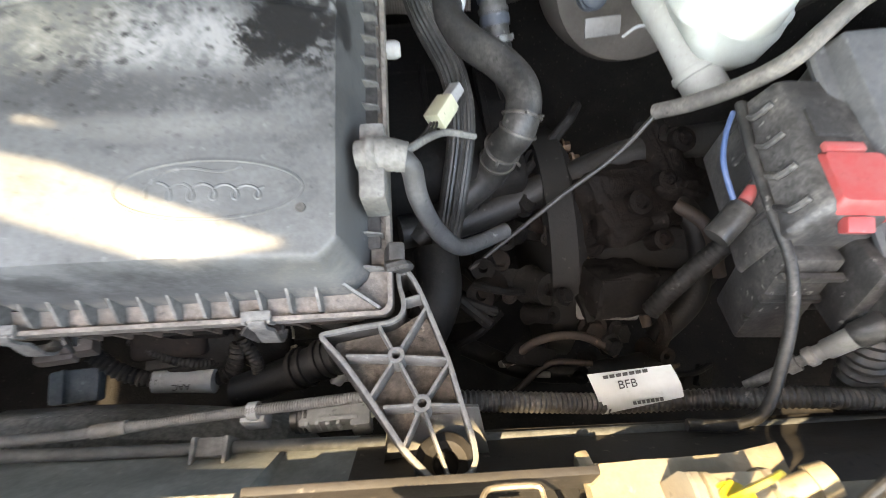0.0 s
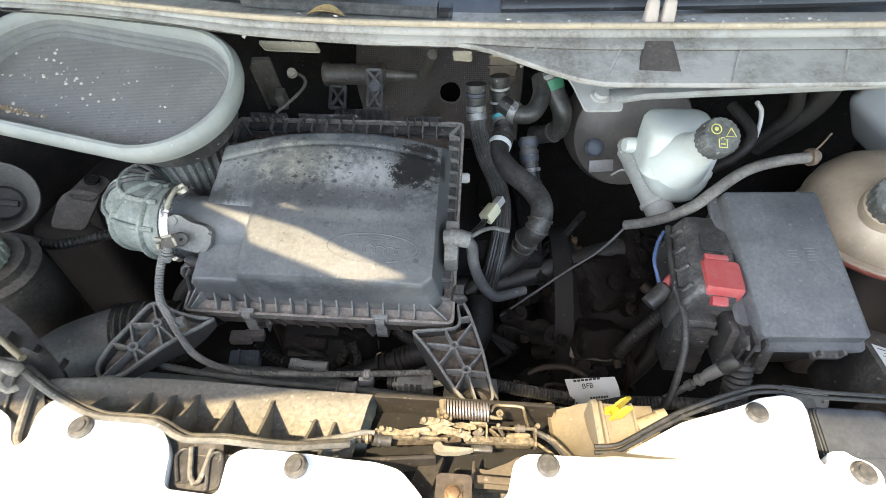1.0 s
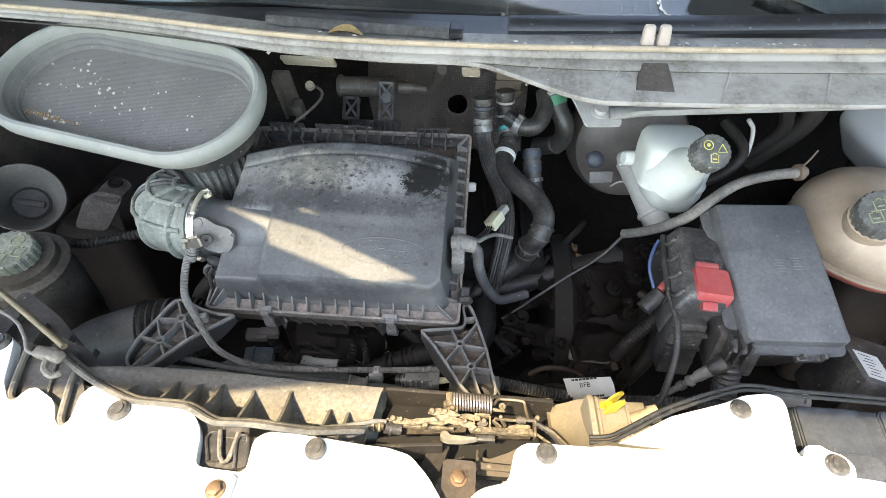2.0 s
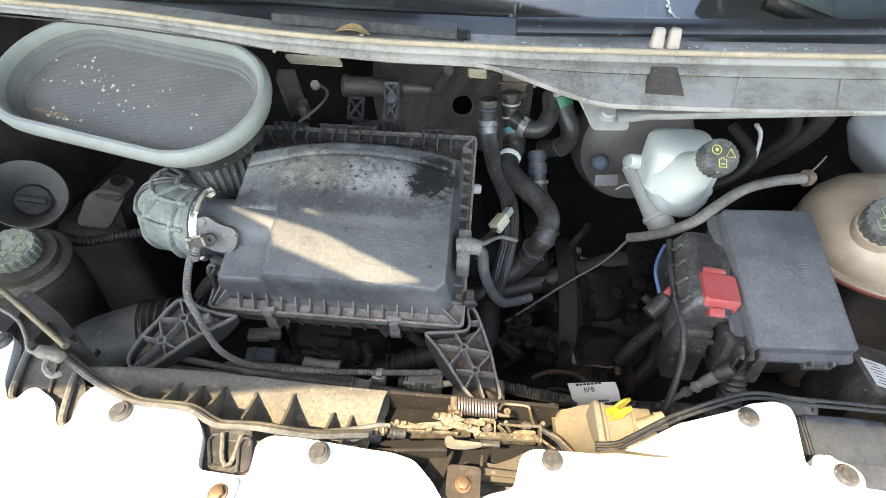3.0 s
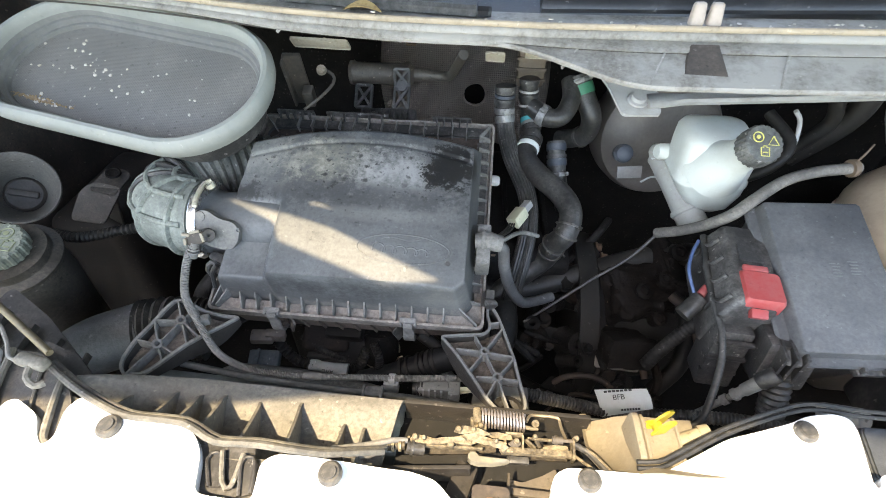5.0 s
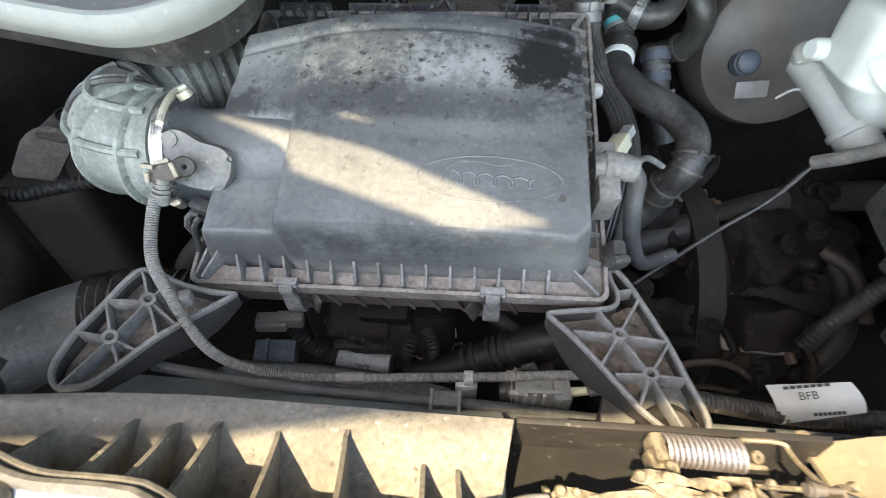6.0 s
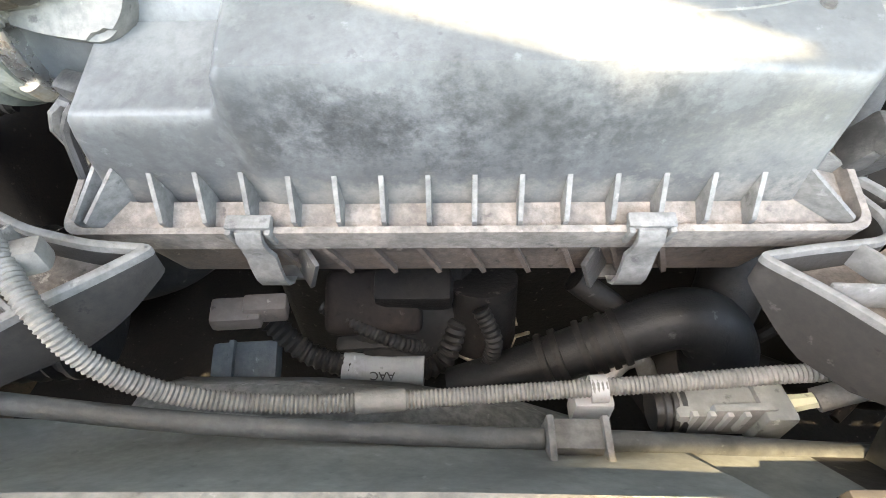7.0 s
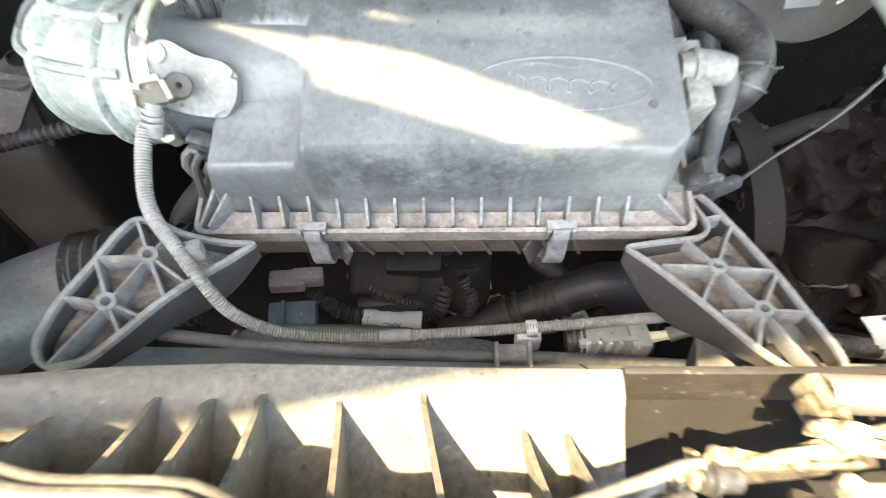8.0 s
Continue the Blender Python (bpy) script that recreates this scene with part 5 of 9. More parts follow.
for x, dx, y0, z0, z1 in ((-0.367, 0.008, 0.043, 1.012, 1.045), (-0.326, 0.006, 0.038, 1.017, 1.046), (-0.303, 0.008, 0.04, 1.013, 1.048), (-0.28, 0.012, 0.044, 1.008, 1.05), (-0.245, 0.016, 0.051, 0.995, 1.048), (-0.203, 0.016, 0.05, 0.993, 1.046), (-0.153, 0.006, 0.034, 0.989, 1.038), (-0.132, 0.006, 0.033, 0.987, 1.032)):
    bm = bmesh.new()
    pts = []
    y1 = along(LIP_Y, x) + 0.006
    for k in range(9):
        s = k / 8
        px, py = x + dx * s, y0 + (y1 - y0) * s
        f = (along(BACK_Y, px) - py) / (along(BACK_Y, px) - along(LIP_Y, px))
        pts.append((scoop_at(px, f) - Vector((0, 0, 0.002)), Vector((px, py, z0 + (z1 - z0) * s ** 1.15))))
    base = scoop_at(x, (along(BACK_Y, x) - y0 - 0.006) / (along(BACK_Y, x) - along(LIP_Y, x)))
    pts.insert(0, (base - Vector((0, 0, 0.002)), base))
    w = Vector((0.0015, 0, 0))
    A = [[bm.verts.new(p + w) for p in pr] for pr in pts]
    C = [[bm.verts.new(p - w) for p in pr] for pr in pts]
    for k in range(len(pts) - 1):
        bm.faces.new((A[k][0], A[k + 1][0], A[k + 1][1], A[k][1]))
        bm.faces.new((C[k][1], C[k + 1][1], C[k + 1][0], C[k][0]))
        bm.faces.new((A[k][1], A[k + 1][1], C[k + 1][1], C[k][1]))
    bm.faces.new((A[-1][0], C[-1][0], C[-1][1], A[-1][1]))
    part("fin", bm, SHROUD, scoop)
# front wall of the scoop under the seal
bm = bmesh.new()
rows = []
for i in range(17):
    x = -0.41 + 0.3 * i / 16
    y = along(LIP_Y, x)
    rows.append([Vector((x, y + 0.002, 1.013 + rise(x) - 0.004)), Vector((x, y + 0.003, 0.96)), Vector((x, y - 0.001, 0.96)), Vector((x, y - 0.002, 1.013 + rise(x) - 0.004))])
loft(bm, rows)
part("front_wall", bm, SHROUD, scoop)
# dark side flap at the scoop's hinge end
bm = bmesh.new()
plate(bm, rounded([(-0.05, -0.02), (0.012, -0.042), (0.022, -0.004), (-0.01, 0.02), (-0.05, 0.03)], 0.006), 0.003, Matrix.Translation((-0.42, 0.038, 1.036)) @ pose(0, 0, 0, 10, 12, 0), 0.001)
part("side_flap", bm, PLASTIC, scoop)

# dark channel right of the scoop, tan bracket, clip
chan = thing("latch_channel", (0.05, 0.04, 0.94), "dark muddy channel behind the bonnet latch", "channel")
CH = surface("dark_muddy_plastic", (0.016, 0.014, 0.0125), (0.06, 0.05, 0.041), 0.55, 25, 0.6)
# the channel's mud again, lightened for the parts in the sun
CH_LIT = surface("muddy_plate_sunlit", (0.07, 0.058, 0.046), (0.16, 0.13, 0.1), 0.7, 30, 0.6, bump=0.3)
# near black, painting the shade inside the pit and behind other parts
PIT = surface("shade_black", (0.008, 0.0075, 0.007), (0.03, 0.026, 0.022), 0.4, 30, 0.8)
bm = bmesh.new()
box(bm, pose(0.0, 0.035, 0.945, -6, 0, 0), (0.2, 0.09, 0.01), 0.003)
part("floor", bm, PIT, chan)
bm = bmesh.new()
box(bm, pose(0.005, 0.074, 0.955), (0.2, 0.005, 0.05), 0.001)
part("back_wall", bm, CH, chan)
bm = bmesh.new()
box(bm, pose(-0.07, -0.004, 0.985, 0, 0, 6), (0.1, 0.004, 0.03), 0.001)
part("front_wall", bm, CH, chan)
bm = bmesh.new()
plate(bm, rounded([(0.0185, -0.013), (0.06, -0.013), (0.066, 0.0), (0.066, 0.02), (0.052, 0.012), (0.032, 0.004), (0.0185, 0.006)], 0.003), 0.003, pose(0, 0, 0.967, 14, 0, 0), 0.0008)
part("pocket_plate", bm, CH_LIT, chan, "muddy plate beside the pocket, coloured lighter as sunlit")
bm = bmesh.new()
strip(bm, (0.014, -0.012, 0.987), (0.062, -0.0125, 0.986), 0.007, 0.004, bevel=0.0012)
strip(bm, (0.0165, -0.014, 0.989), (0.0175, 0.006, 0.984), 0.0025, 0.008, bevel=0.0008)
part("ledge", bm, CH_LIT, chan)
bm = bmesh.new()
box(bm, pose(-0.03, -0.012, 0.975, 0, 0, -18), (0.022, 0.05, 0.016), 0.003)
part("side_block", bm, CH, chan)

TAN = surface("tan_dusty_bracket", (0.165, 0.136, 0.095), (0.28, 0.24, 0.175), 0.75, 20, 0.55, lo=0.25, hi=0.7, speckle=0.6)
ob = thing("tan_bracket", (0.15, 0.04, 0.98), "tan dusty bracket post with a hollow side apron", "bracket")
bm = bmesh.new()
hollow = ((0.084, 0.952), (0.07, 0.953), (0.052, 0.958), (0.034, 0.968), (0.02, 0.982), (0.006, 0.998))
loft(bm, [[Vector((x + (0.004 if j > 3 else 0.0), y + dy, z + dz)) for j, (y, z) in enumerate(hollow)] + [Vector((x + (0.004 if j > 3 else 0.0), y + dy, z + dz - 0.003)) for j, (y, z) in reversed(list(enumerate(hollow)))] for x, dy, dz in ((0.1, 0.0, 0.006), (0.104, 0.0, 0.002), (0.112, -0.002, 0.006), (0.122, -0.004, 0.016), (0.13, -0.006, 0.027), (0.14, -0.008, 0.035), (0.18, -0.006, 0.03), (0.212, 0.0, 0.022))])
part("apron", bm, TAN, ob)
bm = bmesh.new()
box(bm, pose(0.1035, 0.08, 0.955, -20, 0, 10), (0.009, 0.018, 0.014), 0.003)
part("apron_lug", bm, TAN, ob)
bm = bmesh.new()
loft(bm, [[Vector((0.1425 - w, y, z)), Vector((0.1425 - w, y, 0.95)), Vector((0.1745 + w, y, 0.95)), Vector((0.1745 + w, y, z))] for y, z, w in ((0.062, 1.012, 0.0), (0.05, 1.0155, 0.0), (0.024, 1.0165, 0.001), (0.016, 1.0165, 0.002), (0.012, 1.012, 0.002))])
part("post", bm, TAN, ob)
for x, w, up in ((0.1375, 0.0065, 0.003), (0.1442, 0.004, 0.0005), (0.1755, 0.0032, -0.001)):
    bm = bmesh.new()
    loft(bm, [[Vector((x + dx * w / 2, y, z + up - (0.0015 if abs(dx) > 0.7 else 0.0))) for dx in (-1, -0.6, 0.6, 1)] + [Vector((x + w / 2, y, 0.955)), Vector((x - w / 2, y, 0.955))] for y, z in ((0.0645, 1.009), (0.062, 1.0165), (0.055, 1.0195), (0.03, 1.0205), (0.016, 1.021), (0.012, 1.016))])
    part("post_rib", bm, TAN, ob)
bm = bmesh.new()
tube(bm, [(0.19, 0.052, 0.985), (0.212, 0.058, 0.996)], [0.009, 0.008], 14)
lathe(bm, frame_of((0.208, 0.057, 0.994), (0.8, 0.2, 0.3)), [(0.0005, 0), (0.01, 0), (0.009, 0.01), (0.0005, 0.011)], 16)
part("buffer", bm, surface("pale_buffer", (0.3, 0.25, 0.17), (0.36, 0.31, 0.22), 0.5, 40, 0.5), ob, "pale rubber buffer")
ob = thing("yellow_clip", (0.155, 0.045, 1.017), "bright yellow plastic clip on the tan bracket", "clip")
m = pose(0.1545, 0.045, 1.0155, 2, 0, -4) @ Matrix.Scale(0.86, 4)
bm = bmesh.new()
plate(bm, round_rect(0.021, 0.03, 0.0095), 0.005, m, 0.0018)
part("base", bm, YELLOW, ob)
bm = bmesh.new()
for y, a in ((0.0075, 26), (-0.0035, 20)):
    loft(bm, [[m @ pose(0.001, y, 0, 0, 0, a) @ Vector(p) for p in ((x0, -0.0014, z), (x0, 0.0014, z), (x1, 0.0014, z + dz), (x1, -0.0014, z + dz))] for x0, x1, z, dz in ((-0.007, 0.009, 0.004, 0.0), (-0.0045, 0.012, 0.013, 0.001), (-0.001, 0.016, 0.021, 0.0), (0.004, 0.0165, 0.0265, -0.001), (0.008, 0.0145, 0.0285, -0.001))])
part("tab", bm, YELLOW, ob)
bm = bmesh.new()
box(bm, m @ pose(0.001, 0.002, 0.009, 0, 0, 22), (0.008, 0.009, 0.011), 0.001)
part("tab_web", bm, YELLOW, ob)

# ---- bonnet latch: spring, stamped levers, wire, cable ----
latch = thing("bonnet_latch", (0.0, 0.03, 0.97), "grimy zinc-plated bonnet latch with coil spring and levers", "latch")
PL = surface("grimy_lever_steel", (0.045, 0.035, 0.024), (0.3, 0.245, 0.16), 0.95, 70, 0.5, metal=0.3, bump=0.6, lo=0.36, hi=0.6, speckle=1.0)
# darker lever steel for the under plates, pawl and narrow collars
PL_DARK = surface("dark_lever_steel", (0.022, 0.018, 0.014), (0.16, 0.125, 0.08), 0.7, 80, 0.45, metal=0.3, bump=0.5, lo=0.42, hi=0.62)
bm = bmesh.new()
coil = []
for i in range(14 * 14 + 1):
    a = 2 * math.pi * i / 14
    coil.append(Vector((-0.012 + 0.044 * i / (14 * 14), 0.051 - 0.0015 * i / 196 + 0.0086 * math.cos(a), 1.002 + 0.0086 * math.sin(a))))
tube(bm, coil, 0.00115, 6, smooth=False)
part("spring", bm, surface("dull_spring_steel", (0.55, 0.48, 0.44), (0.3, 0.24, 0.19), 0.6, 60, 0.35, metal=0.8), latch, "coil spring")
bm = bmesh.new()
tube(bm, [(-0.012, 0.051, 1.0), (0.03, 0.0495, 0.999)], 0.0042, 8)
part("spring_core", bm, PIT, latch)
bm = bmesh.new()
box(bm, pose(-0.0165, 0.05, 1.001, 0, 0, 6), (0.0075, 0.017, 0.016), 0.002)
box(bm, pose(-0.0195, 0.044, 0.999, 0, 0, 10), (0.006, 0.012, 0.012), 0.0015)
part("spring_seat", bm, PL, latch)
bm = bmesh.new()
tube(bm, [(0.03, 0.046, 1.0), (0.038, 0.0455, 0.999), (0.0455, 0.0455, 0.998)], [0.0022, 0.002, 0.0014], 8)
lathe(bm, frame_of((0.043, 0.052, 0.997), (0.2, -0.4, 1)), [(0.001, -0.0012), (0.0038, -0.0012), (0.0038, 0.0012), (0.001, 0.0012), (0.001, -0.0012)], 12)
part("spring_hook", bm, PL, latch)
bm = bmesh.new()
tube(bm, [(0.034, 0.053, 0.998), (0.0365, 0.0595, 0.994), (0.0395, 0.0645, 0.99), (0.043, 0.0662, 0.988), (0.049, 0.0667, 0.987), (0.06, 0.0668, 0.987), (0.0672, 0.0665, 0.986), (0.0695, 0.0652, 0.986), (0.0702, 0.062, 0.986), (0.0708, 0.052, 0.99), (0.072, 0.034, 1.002)], 0.0016, 7, 0.002)
part("wire", bm, surface("tan_wire_steel", (0.3, 0.25, 0.18), (0.24, 0.18, 0.11), 0.6, 60, 0.4, metal=0.5), latch, "bent wire bail")


def lever(outline, z, tilt, thick=0.0025, name="lever", material=PL):
    bm = bmesh.new()
    c = Vector((sum(p[0] for p in outline) / len(outline), sum(p[1] for p in outline) / len(outline)))
    m = Matrix.Translation((c.x, c.y, z)) @ pose(0, 0, 0, *tilt)
    plate(bm, rounded([(x - c.x, y - c.y) for x, y in outline], 0.002), thick, m, 0.0005)
    part(name, bm, material, latch)


def edge_bar(a, b, wide, high, name="bar", material=PL):
    bm = bmesh.new()
    strip(bm, a, b, wide, high, bevel=0.0007)
    part(name, bm, material, latch)


# stacked stamped levers, each resting over the next
lever([(-0.081, 0.0195), (-0.0757, 0.024), (-0.067, 0.0235), (-0.053, 0.021), (-0.0403, 0.0243), (-0.0286, 0.0275), (-0.012, 0.023), (-0.0216, 0.0188), (-0.04, 0.019), (-0.0543, 0.016), (-0.079, 0.0165)], 1.008, (8, 0, 0), 0.002)
lever([(-0.066, 0.0185), (-0.05, 0.0215), (-0.03, 0.0225), (-0.026, 0.019), (-0.045, 0.0165), (-0.064, 0.0152)], 1.012, (22, -4, 3), 0.0016)
lever([(-0.0391, 0.0265), (-0.036, 0.0315), (-0.029, 0.0335), (-0.0135, 0.0325), (-0.002, 0.0285), (-0.009, 0.0262), (-0.022, 0.0278), (-0.03, 0.0252)], 1.015, (14, 4, 0), 0.002)
lever([(-0.03, 0.0245), (-0.02, 0.0275), (0.0, 0.0255), (0.0141, 0.0246), (0.011, 0.0205), (-0.008, 0.0188), (-0.022, 0.0202)], 1.011, (18, 6, -3), 0.002)
lever([(-0.024, 0.0335), (-0.016, 0.0425), (-0.008, 0.0435), (-0.006, 0.0375), (-0.013, 0.033)], 1.004, (10, 0, 0), 0.0025)
lever([(-0.012, 0.031), (0.004, 0.0345), (0.018, 0.0335), (0.02, 0.0292), (0.004, 0.0272)], 1.006, (26, 8, 0), 0.002)
lever([(-0.008, 0.0205), (0.006, 0.0232), (0.016, 0.0205), (0.012, 0.0172), (0.0, 0.0165)], 1.0105, (30, 10, -8), 0.0018, "catch")
lever([(-0.078, 0.0125), (-0.04, 0.015), (0.004, 0.021), (0.004, 0.03), (-0.04, 0.026), (-0.078, 0.022)], 0.992, (6, 0, 0), 0.003, "under_plate", PL_DARK)
lever([(0.034, 0.02), (0.075, 0.022), (0.076, 0.037), (0.036, 0.036)], 0.985, (6, 0, 0), 0.003, "under_plate", PL_DARK)
edge_bar((-0.083, 0.0162, 1.004), (-0.0095, 0.0192, 1.002), 0.0022, 0.0052)
edge_bar((-0.081, 0.0185, 1.0035), (-0.02, 0.0212, 1.003), 0.003, 0.0015, "bar", PL_DARK)
edge_bar((0.0085, 0.0182, 1.003), (0.0768, 0.0198, 1.003), 0.0028, 0.0062)
edge_bar((0.012, 0.0205, 1.0035), (0.076, 0.0225, 1.0035), 0.004, 0.0016)
edge_bar((0.034, 0.0335, 1.003), (0.062, 0.0335, 1.003), 0.0025, 0.003)
edge_bar((0.033, 0.0315, 1.004), (0.0425, 0.0262, 0.9985), 0.0022, 0.006, "lever", PL)
edge_bar((0.0425, 0.0325, 1.002), (0.047, 0.0268, 0.9985), 0.004, 0.003, "lever", PL_DARK)
lever([(0.0486, 0.0265), (0.058, 0.0295), (0.0735, 0.0298), (0.0735, 0.0252), (0.0486, 0.0225)], 1.0005, (12, 0, 0), 0.0022)
edge_bar((-0.0812, 0.0145, 1.001), (-0.0822, 0.0225, 1.006), 0.003, 0.009, "end_plate")
edge_bar((0.0778, 0.016, 1.003), (0.0784, 0.0365, 1.006), 0.0026, 0.015, "end_plate")
# saddle bracket with a dark inside
for x in (0.012, 0.0292):
    edge_bar((x, 0.0195, 1.004), (x, 0.0345, 1.006), 0.002, 0.013, "saddle_side")
edge_bar((0.012, 0.0345, 1.008), (0.0292, 0.035, 1.008), 0.002, 0.01, "saddle_back")
lever([(0.014, 0.024), (0.02, 0.0285), (0.0275, 0.027), (0.026, 0.0225), (0.018, 0.0212)], 1.006, (32, 0, 0), 0.004, "pawl", PL_DARK)
# pale safety hook with a bevelled front edge, black rubber tab
bm = bmesh.new()
loft(bm, [[Vector((x, y1, z + 0.002)), Vector((x, y1 - 0.001, z + 0.003)), Vector((x, y0 + 0.0022, z + 0.0026)), Vector((x, y0, z - 0.002)), Vector((x, y0 + 0.001, z - 0.004)), Vector((x, y1, z - 0.003))] for x, y0, y1, z in ((-0.0235, 0.0072, 0.0125, 0.9985), (-0.021, 0.0042, 0.0152, 1.0), (-0.0165, 0.003, 0.0155, 1.0), (-0.013, 0.0028, 0.012, 0.9995), (0.0, 0.004, 0.0118, 0.999), (0.012, 0.0072, 0.0122, 0.998), (0.0165, 0.0095, 0.0122, 0.997))])
part("safety_hook", bm, surface("pale_hook_steel", (0.2, 0.185, 0.15), (0.33, 0.29, 0.2), 0.6, 60, 0.4, metal=0.4, bump=0.3), latch, "pale zinc safety hook")
bm = bmesh.new()
box(bm, pose(0.025, 0.0142, 0.993, 10, 0, 2), (0.022, 0.007, 0.009), 0.0025)
part("rubber_tab", bm, RUBBER, latch)
for x, y, z, r in ((-0.0757, 0.0215, 1.008, 0.0032), (-0.0672, 0.0212, 1.008, 0.0024), (-0.034, 0.0295, 1.015, 0.0034), (-0.0405, 0.0185, 1.005, 0.0036), (0.0095, 0.0185, 1.004, 0.0034), (0.0225, 0.0265, 1.008, 0.0028), (0.002, 0.0228, 1.011, 0.0026), (-0.02, 0.0305, 1.015, 0.0026), (0.0795, 0.0335, 1.01, 0.0028), (-0.0125, 0.04, 1.005, 0.0032), (0.041, 0.035, 1.003, 0.0024)):
    bm = bmesh.new()
    lathe(bm, pose(x, y, z, 15, 0, 0), [(0.0004, 0), (r, 0), (r, 0.0028), (r * 0.7, 0.0042), (0.0004, 0.0042)], 14)
    part("pivot", bm, PL, latch)
bm = bmesh.new()
tube(bm, [(0.0575, 0.0322, 1.006), (0.0675, 0.0324, 1.006)], 0.0036, 12)
lathe(bm, frame_of((0.061, 0.0322, 1.006), (1, 0, 0)), [(0.0005, -0.0012), (0.0046, -0.0012), (0.0046, 0.0012), (0.0005, 0.0012)], 14)
tube(bm, [(0.0675, 0.0324, 1.006), (0.077, 0.0326, 1.006)], 0.0018, 8)
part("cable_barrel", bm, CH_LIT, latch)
# release cables with their collars
for pts, r in (([(-0.083, 0.0165, 1.009), (-0.0935, 0.0142, 1.013), (-0.1018, 0.0108, 1.0155), (-0.116, 0.006, 1.017), (-0.15, -0.006, 1.026)], 0.0027), ([(-0.099, 0.0105, 1.0075), (-0.108, 0.0072, 1.0055), (-0.116, 0.0012, 1.006), (-0.14, -0.01, 1.014)], 0.0034)):
    bm = bmesh.new()
    tube(bm, pts, r, 10)
    part("cable", bm, CONDUIT, latch, "stiff release cable")
for k, r in enumerate((0.0046, 0.0058, 0.0044, 0.0058, 0.0046)):
    bm = bmesh.new()
    lathe(bm, frame_of((-0.099 + 0.0033 * k, 0.0104 + 0.0005 * k, 1.0076), (1, 0.1, 0)), [(0.0005, -0.0014), (r, -0.0014), (r, 0.0014), (0.0005, 0.0014)], 14)
    part("collar", bm, PL_DARK if r < 0.005 else PL, latch)
bm = bmesh.new()
tube(bm, [(-0.084, 0.0125, 1.004), (-0.078, 0.013, 1.002), (-0.066, 0.0132, 1.0)], 0.0062, 14)
lathe(bm, frame_of((-0.078, 0.013, 1.002), (1, 0, -0.2)), [(0.0005, -0.0015), (0.0078, -0.0015), (0.0078, 0.0015), (0.0005, 0.0015)], 16)
part("cable_sleeve", bm, RUBBER, latch)
bm = bmesh.new()
tube(bm, [(0.079, 0.031, 1.002), (0.092, 0.026, 1.0), (0.108, 0.008, 1.002)], 0.0032, 8)
part("release_cable", bm, RUBBER, latch)
bm = bmesh.new()
tube(bm, [(0.09, 0.0285, 1.001), (0.099, 0.021, 1.002), (0.114, 0.004, 1.004)], 0.0022, 8)
tube(bm, [(0.079, 0.021, 1.0), (0.092, 0.012, 1.0), (0.104, 0.002, 1.002)], 0.0016, 8)
part("release_wire", bm, PL, latch)

# radiator top: flat housing, round rail, clips
rad = thing("radiator", (-0.05, 0.1, 0.85), "dusty black plastic radiator housing with a round rail", "radiator housing")
bm = bmesh.new()
loft(bm, [[Vector((x, *p)) for p in ((0.066, 0.972 - 0.027 * d), (0.082, 0.955 - 0.017 * d), (0.088, 0.946 - 0.016 * d), (0.118, 0.908 - 0.035 * k), (0.128, 0.9 - 0.035 * k), (0.13, 0.62), (0.06, 0.62), (0.06, 0.955 - 0.02 * d))] for k, x, d in ((-0.25, -0.43, 0), (0, -0.25, 0), (0.18, -0.1, 0), (0.185, -0.097, 1), (0.27, -0.045, 1))])
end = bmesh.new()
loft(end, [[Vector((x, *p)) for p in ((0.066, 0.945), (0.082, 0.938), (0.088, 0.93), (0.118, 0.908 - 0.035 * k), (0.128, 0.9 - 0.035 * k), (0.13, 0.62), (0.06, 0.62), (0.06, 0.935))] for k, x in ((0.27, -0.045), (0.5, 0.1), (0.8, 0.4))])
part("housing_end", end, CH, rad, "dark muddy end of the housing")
part("housing", bm, surface("dusty_radiator_plastic", (0.06, 0.064, 0.064), (0.29, 0.303, 0.286), 0.9, 9, 0.5, bump=0.1, lo=0.3, hi=0.62, speckle=0.3), rad)
bm = bmesh.new()
tube(bm, [(-0.39, 0.121, 0.938), (-0.305, 0.12, 0.921), (-0.206, 0.12, 0.911), (-0.104, 0.12, 0.905), (0.0, 0.12, 0.893), (0.15, 0.12, 0.886), (0.38, 0.12, 0.875)], 0.0045, 12, 0.02)
part("rail", bm, surface("dusty_black_rail", (0.03, 0.032, 0.033), (0.14, 0.144, 0.14), 0.85, 22, 0.45, lo=0.34, hi=0.62, speckle=0.4), rad, "round dusty black rail")
bm = bmesh.new()
for x in (-0.158, -0.135):
    box(bm, pose(x, 0.117, 0.909, 10, 0, 0), (0.003, 0.02, 0.022), 0.001)
box(bm, pose(-0.1465, 0.119, 0.911), (0.026, 0.014, 0.012), 0.003)
part("rail_clip", bm, PLASTIC_DIRTY, rad)
bm = bmesh.new()
loft(bm, [[Vector((x, *p)) for p in ((0.132, 0.876 - d), (0.14, 0.884 - d), (0.161, 0.879 - d), (0.178, 0.858 - d), (0.183, 0.7), (0.132, 0.7))] for x, d in ((-0.375, 0.01), (-0.36, 0.0), (-0.28, 0.0), (-0.23, 0.006), (-0.19, 0.018), (-0.155, 0.03), (-0.12, 0.05))])
part("fan_cowl", bm, surface("dusty_fan_cowl", (0.06, 0.062, 0.062), (0.3, 0.3, 0.285), 0.8, 14, 0.5, lo=0.25, hi=0.65), rad, "dusty fan cowl edge")
